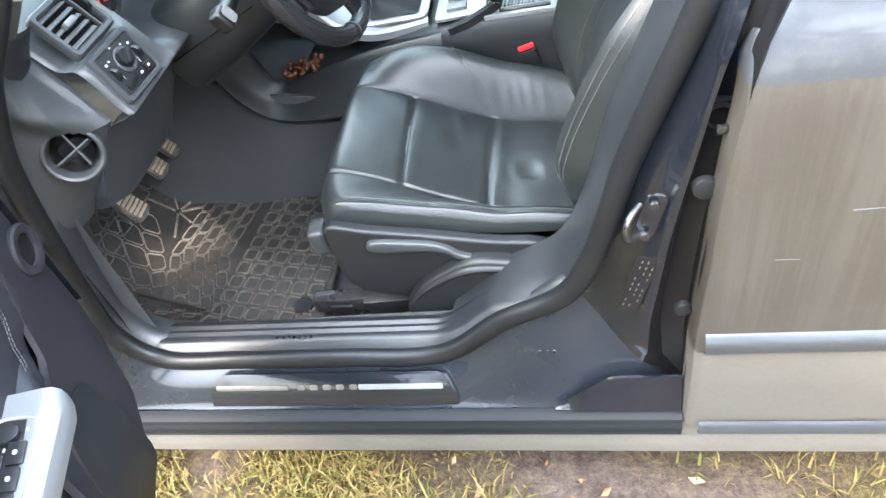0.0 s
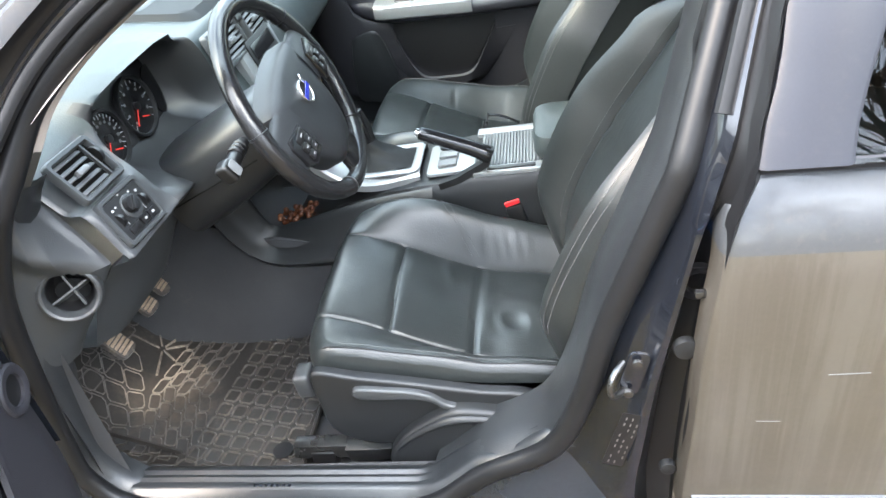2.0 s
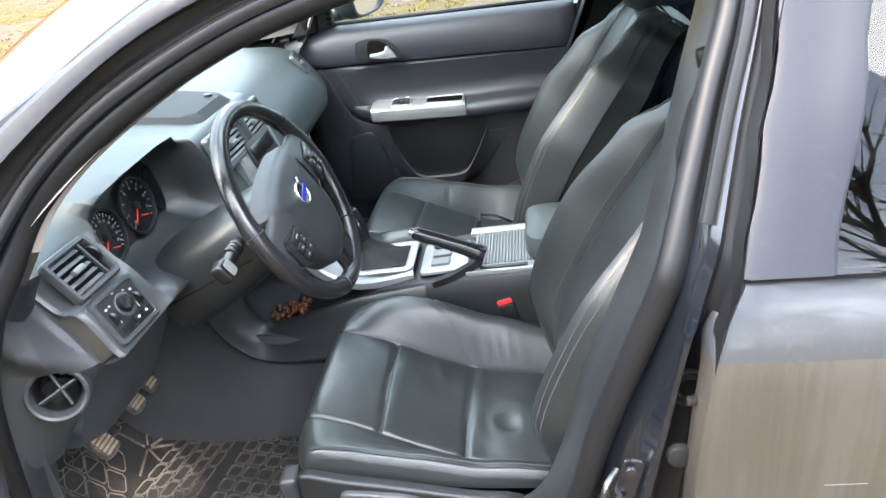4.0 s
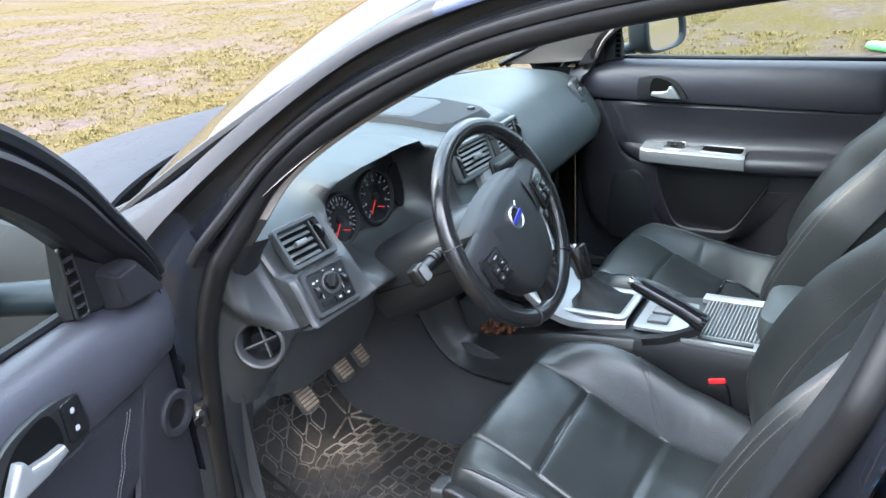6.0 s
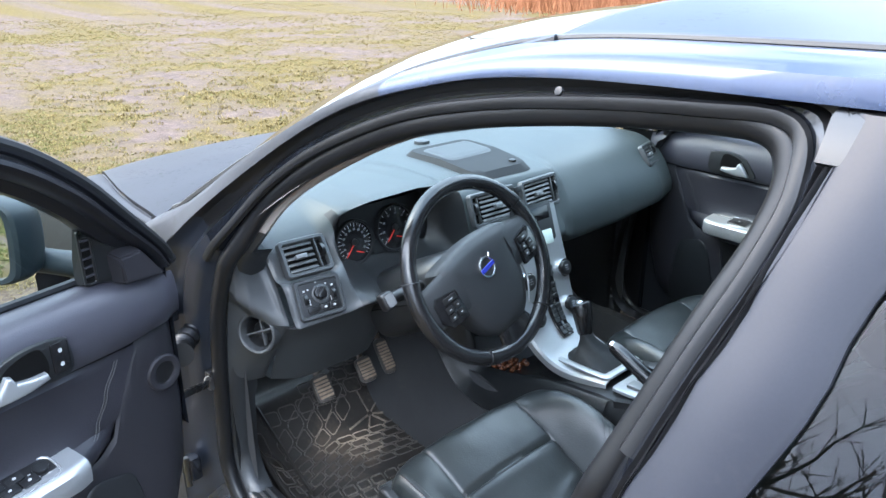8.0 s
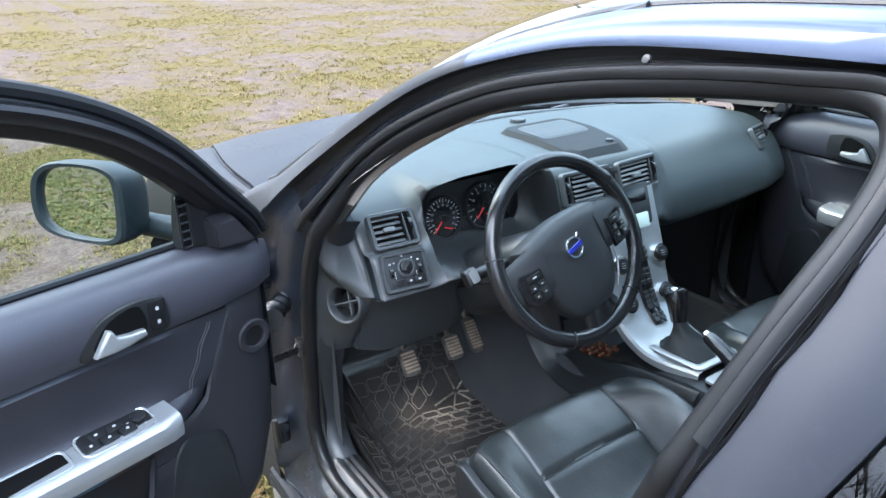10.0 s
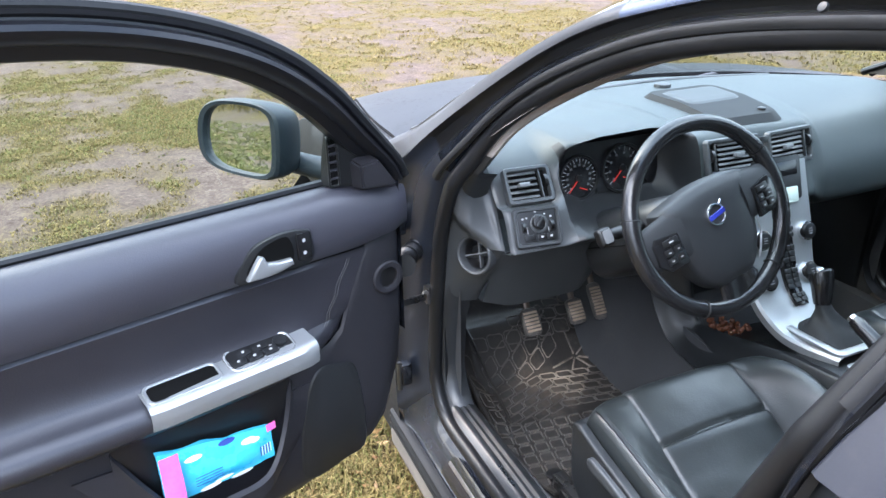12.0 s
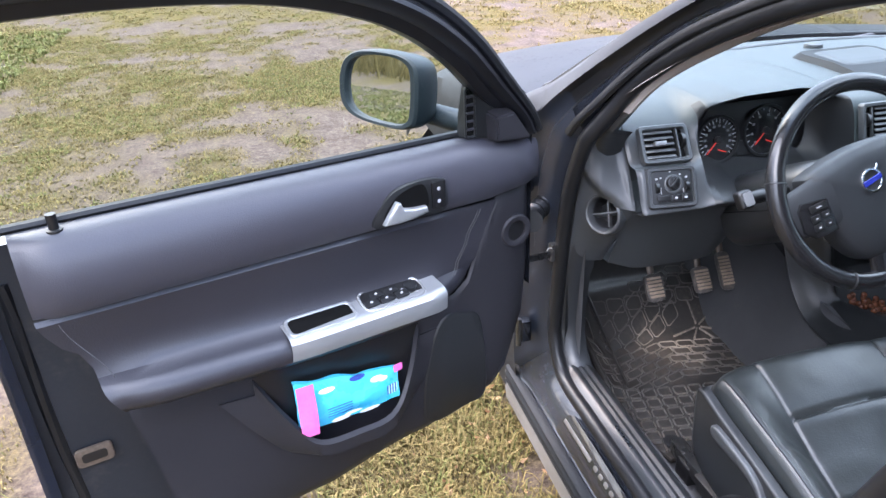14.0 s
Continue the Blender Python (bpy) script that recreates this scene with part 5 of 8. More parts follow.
part("spoke_inlay", tube(spline([mw @ Vector((0.106, -0.045, 0.000)), mw @ Vector((0.102, -0.085, 0.000)), mw @ Vector((0.074, -0.130, 0.000))], 12), 0.0022, 8), SILVER, sw, "thin satin silver inlay")
em = part("emblem_ring", ring(mw @ pose(-0.004, 0.002, 0.0215), 0.0180, 0.0225, 0.006, 32), CHROME, sw, "round chrome emblem")
part("emblem_bar", block(mw @ pose(-0.004, 0.002, 0.0275, 0, 0, 6), 0.042, 0.010, 0.003, 0.0008, 1), BLUE, em, "plain blue bar of the emblem")
part("emblem_tip", block(mw @ pose(0.013, 0.021, 0.0265, 0, 0, 48), 0.012, 0.005, 0.003, 0.001, 1), CHROME, em)

# ---- centre stack and console ----
stack = thing("centre_stack", (-0.15, -0.015, 0.62), "slim silver centre stack with knobs, keypad and display", "control panel")
CS = [(-0.215, 0.958), (-0.196, 0.90), (-0.168, 0.82), (-0.140, 0.74), (-0.105, 0.675), (-0.050, 0.632), (0.020, 0.618), (0.118, 0.628)]
cs = spline([(x, 0, z) for x, z in CS], 40)
yc = -0.014
rows = []
for i, p in enumerate(cs):
    q = cs[min(i + 1, 39)] - cs[max(i - 1, 0)]
    nrm = Vector((-q.z, 0, q.x)).normalized()
    nrm = nrm if nrm.x + nrm.z > 0 else -nrm
    w = lerp_table(i / 39, [(0, 0.108), (0.3, 0.112), (0.55, 0.104), (0.75, 0.098), (1.0, 0.080)])
    c = Vector((p.x, yc, p.z))
    rows.append([c + Vector((0, y, 0)) + nrm * d for y, d in ((-w, -0.022), (-w, -0.006), (-w + 0.006, 0.0), (-w * 0.5, 0.003), (0, 0.004), (w * 0.5, 0.003), (w - 0.006, 0.0), (w, -0.006), (w, -0.022))])
bm = grid(rows)
part("silver_panel", bm, SILVER, stack, "brushed silver panel flowing down to the gear lever")


def stack_frame(f, y, lift=0.0):
    """A frame on the silver panel at the share f of its length."""
    i = max(1, min(38, int(f * 39)))
    q = (cs[i + 1] - cs[i - 1]).normalized()
    m = basis((cs[i].x, yc + y, cs[i].z), (0, 1, 0), -q)
    return m @ pose(0, 0, lift)


part("radio_recess", plate(stack_frame(0.115, 0.004, 0.003), rrect(0.150, 0.106, 0.008), 0.003, 0.001), BLACK, stack, "black recessed display surround")
part("storage_slot", plate(stack_frame(0.06, 0.004, 0.006), rrect(0.125, 0.034, 0.004), 0.002, 0.0008), GLOSS, stack)
part("display", plate(stack_frame(0.180, 0.014, 0.006), rrect(0.100, 0.038, 0.004), 0.003, 0.001), LCD, stack, "pale green-grey text display")
for f, y in ((0.345, -0.062), (0.345, 0.080), (0.535, 0.072), (0.535, -0.058)):
    kn = part("knob", disc(stack_frame(f, y, 0.004), 0.0195, 0.016, 28, 0.004), BLACK, stack, "round black knob with a bright ring")
    part("knob_ring", ring(stack_frame(f, y, 0.003), 0.0195, 0.0245, 0.010, 32), CHROME, kn)
    for k in range(3):
        part("symbol_bar", block(stack_frame(f, y, 0.0202) @ pose(0, 0.006 - 0.006 * k, 0), 0.012, 0.0015, 0.0006, 0, 1), WHITE_INK, kn)
rows = []
for f in np.linspace(0.30, 0.67, 17):
    w = 0.025 - 0.005 * abs(f - 0.485) / 0.185
    rows.append([stack_frame(f, 0.012) @ Vector((x, 0, z)) for x, z in ((-w, 0.002), (-w, 0.008), (-w + 0.003, 0.0105), (0, 0.0115), (w - 0.003, 0.0105), (w, 0.008), (w, 0.002))])
pad = part("keypad", grid(rows), GLOSS, stack, "glossy black keypad")
for r in range(11):
    nx = 3 if r in (0, 1, 2, 9) else 2
    for c in range(nx):
        part("key", block(stack_frame(0.32 + 0.0335 * r, 0.012 + (c - (nx - 1) / 2) * (0.042 / nx), 0.0125), 0.036 / nx, 0.012, 0.004, 0.0015, 1), PLASTIC, pad)

console = thing("centre_console", (0.2, -0.015, 0.35), "charcoal centre console with silver edging", "console")
# side walls and top
TOPZ = [(-0.32, 0.45), (-0.25, 0.500), (-0.15, 0.535), (-0.05, 0.572), (0.05, 0.598), (0.12, 0.612), (0.30, 0.630), (0.56, 0.640), (0.80, 0.63)]
rows = []
for x in np.linspace(-0.30, 0.80, 30):
    zt = lerp_table(x, TOPZ)
    w = lerp_table(x, [(-0.30, 0.080), (-0.1, 0.092), (0.0, 0.106), (0.12, 0.116), (0.8, 0.115)])
    zb = lerp_table(x, [(-0.3, 0.42), (0.0, 0.33), (0.8, 0.30)])
    rows.append([Vector((x, yc + y, z)) for y, z in ((-w - 0.02, zb), (-w - 0.008, zt - 0.05), (-w, zt - 0.012), (-w + 0.008, zt), (0, zt + 0.001), (w - 0.008, zt), (w, zt - 0.012), (w + 0.008, zt - 0.05), (w + 0.02, zb))])
part("console_body", grid(rows), PLASTIC, console, "charcoal plastic console body")
# lower cheeks sweeping forward below the dashboard
for s in (-1, 1):
    lip_ = spline([(-0.44, yc + s * 0.190, 0.76), (-0.392, yc + s * 0.186, 0.66), (-0.366, yc + s * 0.182, 0.60), (-0.335, yc + s * 0.178, 0.535), (-0.285, yc + s * 0.175, 0.482), (-0.225, yc + s * 0.173, 0.460), (-0.15, yc + s * 0.172, 0.458), (-0.05, yc + s * 0.172, 0.462), (0.15, yc + s * 0.172, 0.465)], 44)
    rim_ = spline([(-0.36, yc + s * 0.128, 0.80), (-0.315, yc + s * 0.128, 0.70), (-0.292, yc + s * 0.126, 0.62), (-0.272, yc + s * 0.122, 0.560), (-0.248, yc + s * 0.117, 0.531), (-0.20, yc + s * 0.115, 0.538), (-0.12, yc + s * 0.115, 0.556), (-0.02, yc + s * 0.115, 0.584), (0.15, yc + s * 0.116, 0.610)], 44)
    rows = []
    for a, b in zip(rim_, lip_):
        row = [a + Vector((0, -s * 0.012, -0.012)), a + Vector((0, -s * 0.004, 0)), a + Vector((0, s * 0.003, -0.002))]
        for q, d in ((0.18, 0.002), (0.40, 0.0), (0.62, 0.000), (0.76, 0.006), (0.86, 0.014), (0.94, 0.017)):
            row.append(a.lerp(b, q) + Vector((0, s * d, 0)))
        rows.append(row + [b + Vector((0, s * 0.012, 0)), b + Vector((0, s * 0.001, -0.012)), b + Vector((0, -s * 0.02, -0.018))])
    part("console_cheek", grid(rows), PLASTIC, console, "smooth charcoal console side with a rolled lower edge", sharp=60)
    part("console_wall", grid([[Vector((x, yc + s * y, z)) for y, z in ((0.10, 0.52), (0.14, 0.46), (0.165, 0.40), (0.185, 0.28))] for x in (-0.62, -0.45, -0.3, -0.1, 0.1)]), CARPET, console)
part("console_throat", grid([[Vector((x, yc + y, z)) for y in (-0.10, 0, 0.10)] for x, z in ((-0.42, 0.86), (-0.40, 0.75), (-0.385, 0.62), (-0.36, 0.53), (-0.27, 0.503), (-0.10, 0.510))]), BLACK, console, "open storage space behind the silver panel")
# gear lever base frame, switch plate and rear trim
part("gear_frame", frame_plate(basis((0.035, yc, 0.6235), (0.998, 0, 0.055), (0, 1, 0)), 0.165, 0.150, 0.020, 0.020, 0.008), SILVER, console, "silver gear lever surround")
sp = part("switch_plate", plate(basis((0.192, yc - 0.01, 0.6215), (1, 0, 0.07), (0, 1, 0)), rrect(0.115, 0.145, 0.012), 0.008, 0.003), SILVER, console, "silver switch plate")
for y in (-0.042, 0.0):
    part("switch", block(basis((0.182, yc + y, 0.632), (1, 0, 0.07), (0, 1, 0)), 0.045, 0.030, 0.008, 0.002), pbr_tab, sp, "grey switch")
part("lighter", disc(basis((0.175, yc + 0.045, 0.628), (1, 0, 0.07), (0, 1, 0)), 0.020, 0.022, 22), BLACK, sp, "black cigarette lighter")
for s in (-1, 1):
    part("side_trim", block(basis((0.365, yc + s * 0.098, 0.637), (1, 0, 0.04), (0, 1, 0)), 0.235, 0.034, 0.012, 0.004), SILVER, console, "silver side trim")
ro = part("roller_lid", block(basis((0.362, yc, 0.637), (1, 0, 0.04), (0, 1, 0)), 0.20, 0.160, 0.005, 0.001, 1), pbr_tab, console, "ribbed grey roller lid")
for k in range(26):
    part("lid_rib", block(basis((0.268 + 0.0075 * k, yc, 0.6375 + 0.0003 * k), (1, 0, 0.04), (0, 1, 0)), 0.0045, 0.158, 0.006, 0.0015, 1), pbr_tab, ro)
part("brake_slot", block(basis((0.335, yc - 0.100, 0.6435), (1, 0, 0.04), (0, 1, 0)), 0.11, 0.012, 0.004, 0.001), BLACK, console)

arm = thing("armrest", (0.56, 0.02, 0.64), "padded grey armrest on the centre console", "armrest")
rows = []
for f, sc, zz in ((0, 0.97, 0.0), (0.2, 1.0, 0.012), (0.6, 1.0, 0.040), (0.85, 0.97, 0.052), (1, 0.88, 0.058)):
    rows.append([Vector((0.540 + x * sc, -0.014 + y * sc, 0.650 + zz)) for x, y in rrect(0.305, 0.190, 0.035, 5)])
bm = grid(rows, cv=True)
bm.faces.new(bm.verts[-24:])
part("armrest_pad", bm, DASH, arm, "soft padded lid")
part("armrest_base", plate(basis((0.57, 0.01, 0.628), (1, 0, 0), (0, 1, 0)), rrect(0.28, 0.15, 0.02), 0.026, 0.004), PLASTIC, arm)

part("gear_well", plate(basis((0.035, yc, 0.6225), (0.998, 0, 0.055), (0, 1, 0)), rrect(0.132, 0.116, 0.014), 0.004, 0.001), SOFT_DARK, console, "dark base round the lever boot")

gl = thing("gear_lever", (0.03, yc, 0.625), "black gear lever with a glossy knob and leather boot", "gear lever")
base = Vector((0.035, yc, 0.630))
ktop = Vector((-0.030, -0.008, 0.752))
rows = []
for f in np.linspace(0, 1, 9):
    c = base.lerp(Vector((-0.010, yc, 0.690)), f)
    w = 0.046 * (1 - f) ** 2.0 + 0.017
    h = 0.042 * (1 - f) ** 2.0 + 0.017
    pw = 0.45 + 0.55 * f
    rows.append([c + Vector((w * math.copysign(abs(math.cos(a)) ** pw, math.cos(a)), h * math.copysign(abs(math.sin(a)) ** pw, math.sin(a)), 0.006 * math.sin(4 * a + 9 * f) * (1 - f))) for a in np.linspace(0, math.tau, 28, endpoint=False)])
part("boot", grid(rows, cv=True), SOFT_DARK, gl, "creased black leather boot")
kp = [Vector((-0.008, yc, 0.682)), Vector((-0.014, -0.012, 0.700)), Vector((-0.022, -0.010, 0.725)), Vector((-0.032, -0.006, 0.742)), Vector((-0.037, -0.005, 0.750)), Vector((-0.039, -0.005, 0.753))]
part("knob", tube(spline(kp, 22), [0.0185 + 0.0090 * min(1.0, k / 12) - (0.0 if k < 17 else 0.0007 * (k - 16) ** 2) for k in range(22)], 20, up=(0, 1, 0)), GLOSS, gl, "glossy black leather knob")
kc = part("knob_cap", disc(basis((-0.037, -0.005, 0.750), (0, 1, 0), (-1, 0, 0.3)), 0.013, 0.0055, 20, 0.002), GLOSS, gl, "glossy black shift pattern cap")
for dx in (-0.006, 0.0, 0.006):
    part("pattern_bar", block(basis((-0.037, -0.005, 0.750), (0, 1, 0), (-1, 0, 0.3)) @ pose(dx, 0, 0.0058), 0.0016, 0.013, 0.0008, 0, 1), CHROME, kc)

hb = thing("handbrake", (0.27, -0.105, 0.64), "raised black handbrake lever with a chrome button", "handbrake")
tip, root = Vector((0.128, -0.104, 0.742)), Vector((0.292, -0.112, 0.672))
part("grip", tube(spline([root, root.lerp(tip, 0.3) + Vector((0, 0, 0.004)), root.lerp(tip, 0.95)], 16), [0.0185, 0.019, 0.0195, 0.0195, 0.019, 0.0185, 0.018, 0.0178, 0.0176, 0.0174, 0.0172, 0.017, 0.0168, 0.0164, 0.016, 0.014], 14), GLOSS, hb, "glossy black grip")
part("button", tube([tip.lerp(root, 0.06), tip], 0.0095, 14), CHROME, hb, "chrome release button")
part("grip_line", tube([root.lerp(tip, 0.1) + Vector((0, -0.012, 0.009)), root.lerp(tip, 0.93) + Vector((0, -0.010, 0.009))], 0.0012, 6), CHROME, hb, "thin bright edge line")
part("lever_arm", grid([[p + Vector((0, -0.010, 0)), p + Vector((0, 0.010, 0))] for p in (Vector((0.300, -0.112, 0.690)), Vector((0.285, -0.112, 0.650)), Vector((0.215, -0.118, 0.615)), Vector((0.17, -0.122, 0.603)))], thick=0.016), BLACK, hb, "black lever arm")

# beads in the console's forward tray
beads = thing("bead_string", (-0.205, -0.075, 0.505), "string of brown wooden beads in the console tray", "beads")
random.seed(4)
for k in range(44):
    b2 = bmesh.new()
    bmesh.ops.create_icosphere(b2, subdivisions=2, radius=0.0075)
    bmesh.ops.translate(b2, verts=b2.verts, vec=(-0.205 + random.uniform(-0.045, 0.045), -0.075 + random.uniform(-0.035, 0.04), 0.512 + 0.012 * (k % 3) + random.uniform(0, 0.004)))
    part("bead", b2, WOOD_BEAD, beads)

# ---- pedals and mat ----
def pedal(at, w, h, lean, label, arm_to):
    p = thing("pedal", at, label, "pedal", "foot pedals")
    m = basis(at, (0, 1, 0), (-math.sin(radians(lean)), 0, math.cos(radians(lean))))
    out = [(p_.x, p_.y) for p_ in spline([(-w * 0.42, h * 0.5, 0), (w * 0.42, h * 0.5, 0), (w * 0.5, 0, 0), (w * 0.42, -h * 0.5, 0), (-w * 0.42, -h * 0.5, 0), (-w * 0.5, 0, 0)], 24, True)]
    pad = part("pedal_pad", plate(m, out, 0.012, 0.003), MUD_AND_SHEEN, p, "worn dusty rubber pad")
    k = max(4, int(h / 0.011))
    for i in range(k):
        y = (i + 0.5) / k * h * 0.86 - h * 0.43
        part("rib", block(m @ pose(0, y, 0.0125), w * 0.82, 0.0068, 0.005, 0.001, 1), PEDAL, pad)
    a = Vector(at) + m.to_3x3() @ Vector((0, h * 0.35, -0.002))
    part("pedal_arm", tube(spline([a, a + Vector((-0.02, 0, 0.045)), arm_to], 10), 0.0105, 10, flat=0.5, up=(1, 0, 0.6)), LATCH, p, "rusty brown steel arm")


pedal((-0.541, -0.466, 0.463), 0.052, 0.070, 38, "dusty ribbed clutch pedal hanging above the mat", (-0.66, -0.470, 0.68))
pedal((-0.561, -0.306, 0.449), 0.052, 0.068, 38, "dusty ribbed brake pedal hanging above the mat", (-0.67, -0.30, 0.66))
pedal((-0.578, -0.222, 0.455), 0.042, 0.100, 36, "narrow ribbed accelerator pedal beside the tunnel", (-0.68, -0.215, 0.62))

fm = thing("floor_mat", (-0.35, -0.42, 0.26), "black rubber floor mat with square ribs and dried mud", "floor mat")
MAT_OUT = [(-0.66, -0.655), (-0.50, -0.675), (-0.30, -0.683), (-0.17, -0.675), (-0.135, -0.655), (-0.118, -0.56), (-0.112, -0.40), (-0.128, -0.27), (-0.16, -0.225), (-0.26, -0.20), (-0.40, -0.198), (-0.50, -0.190), (-0.58, -0.175), (-0.68, -0.185), (-0.76, -0.215)]


def mat_z(x, y):
    z = floor_z(x) + 0.012
    if y < -0.598:
        z += 0.075 * min(1.0, (-0.598 - y) / 0.075) * lerp_table(x, [(-0.55, 1.0), (-0.40, 0.45), (-0.33, 0.0)])
    return z + 0.045 * max(0.0, (abs(y + 0.43) - 0.215) / 0.05) ** 2 * (1 if y < -0.43 else 0.4)


def inside(x, y, poly):
    hit = False
    for (x0, y0), (x1, y1) in zip(poly, poly[1:] + poly[:1]):
        if (y0 > y) != (y1 > y) and x < (x1 - x0) * (y - y0) / (y1 - y0) + x0:
            hit = not hit
    return hit


rows = []
nx, ny = 44, 34
for i in range(nx + 1):
    x = -0.78 + (0.67) * i / nx
    hi = lerp_table(x, [(-0.78, -0.20), (-0.58, -0.178), (-0.40, -0.198), (-0.2, -0.21), (-0.11, -0.26)])
    lo = lerp_table(x, [(-0.78, -0.60), (-0.55, -0.668), (-0.2, -0.676), (-0.11, -0.64)])
    rows.append([Vector((x, lo + (hi - lo) * j / ny, mat_z(x, lo + (hi - lo) * j / ny))) for j in range(ny + 1)])
part("mat_sheet", grid(rows, thick=-0.006), MAT_RUBBER, fm, "black rubber sheet")
edge = [r[0] for r in rows] + rows[-1][1:] + [r[-1] for r in rows[::-1]][1:] + rows[0][::-1][1:-1]
part("mat_rim", tube([p + Vector((0, 0, 0.005)) for p in edge], 0.0055, 6, True), MAT_RUBBER, fm, "raised rubber rim")


def rib(bm, x0, y0, x1, y1, w=0.0042, h=0.005):
    a, b = Vector((x0, y0, mat_z(x0, y0))), Vector((x1, y1, mat_z(x1, y1)))
    d = (b - a).normalized()
    s = d.cross(Vector((0, 0, 1))).normalized() * w * 0.5
    up = Vector((0, 0, h))
    v = [bm.verts.new(p) for p in (a - s, a + s, b + s, b - s, a - s * 0.6 + up, a + s * 0.6 + up, b + s * 0.6 + up, b - s * 0.6 + up)]
    for q in ((4, 5, 6, 7), (0, 1, 5, 4), (1, 2, 6, 5), (2, 3, 7, 6), (3, 0, 4, 7)):
        bm.faces.new([v[k] for k in q])


def mat_cell(name, cx, cy, a, b, w=0.0030, h=0.0042):
    """One raised closed frame of the mat's pattern, spanned by the half axes a and b."""
    ring_ = [(cx + i * a[0] + j * b[0], cy + i * a[1] + j * b[1]) for i, j in ((-1, -0.72), (-0.72, -1), (0.72, -1), (1, -0.72), (1, 0.72), (0.72, 1), (-0.72, 1), (-1, 0.72))]
    if not all(inside(x, y, MAT_OUT) for x, y in ring_):
        return
    bm = bmesh.new()
    for (ax, ay), (bx, by) in zip(ring_, ring_[1:] + ring_[:1]):
        rib(bm, ax, ay, bx, by, w, h)
    part(name, bm, MUD_AND_SHEEN, fm)


# heel area: square frames, rows a little askew
for i in range(8):
    for j in range(-2, 14):
        cx, cy = -0.372 + 0.0415 * i + 0.0060 * j, -0.640 - 0.0090 * i + 0.0415 * j
        mat_cell("square_rib", cx, cy, (0.0165, -0.0036), (0.0024, 0.0165), 0.0036, 0.0052)
# middle: long slanting frames that fan out from the tunnel's side
for i in range(5):
    for j in range(9):
        v = j + 0.5 * (i % 2)
        cy = -0.605 + 0.050 * v
        k = -0.30 if cy < -0.42 else 0.17
        cx = -0.412 - 0.0305 * i + (-0.20 * (cy + 0.42) if cy < -0.42 else 0.17 * (cy + 0.42))
        if not (cx < -0.535 and cy > -0.38):
            mat_cell("slanting_rib", cx, cy, (0.0128, 0.0), (k * 0.0225, 0.0225), 0.0024, 0.0036)
for i in range(3):
    for j in range(6):
        cx, cy = -0.572 - 0.040 * i - 0.024 * (j - 2), -0.560 + 0.052 * j
        if cy < -0.31 and cx < -0.545:
            mat_cell("slanting_rib", cx, cy, (0.0165, 0.004), (-0.0115, 0.0220), 0.0024, 0.0036)
# star of broad ribs beside the tunnel
for ex, ey in ((-0.640, -0.285), (-0.560, -0.370), (-0.535, -0.318), (-0.520, -0.262), (-0.545, -0.215), (-0.610, -0.222)):
    bm = bmesh.new()
    rib(bm, -0.581 + 0.12 * (ex + 0.581), -0.281 + 0.12 * (ey + 0.281), ex, ey, 0.0052, 0.0052)
    part("star_rib", bm, MUD_AND_SHEEN, fm)
# below the pedals: brick-like frames
for i in range(5):
    for j in range(8):
        cx, cy = -0.655 - 0.034 * i, -0.570 + 0.056 * j + 0.028 * (i % 2)
        if cy < -0.21:
            mat_cell("brick_rib", cx, cy, (0.0140, 0.0), (0.002, 0.0250), 0.0024, 0.0036)
# footrest flap: crossed ribs
for i in range(5):
    mat_cell("footrest_rib", -0.42 - 0.06 * i, -0.631, (0.025, 0.0), (-0.004, 0.018))
part("long_rib", (lambda b: (rib(b, -0.72, -0.590, -0.40, -0.600, 0.007, 0.012), b)[1])(bmesh.new()), MAT_RUBBER, fm)
part("fixing_stud", disc(basis((-0.165, -0.605, 0.268), (1, 0, 0), (0, 1, 0)), 0.022, 0.008, 24), RUBBER, fm, "round rubber fixing stud")


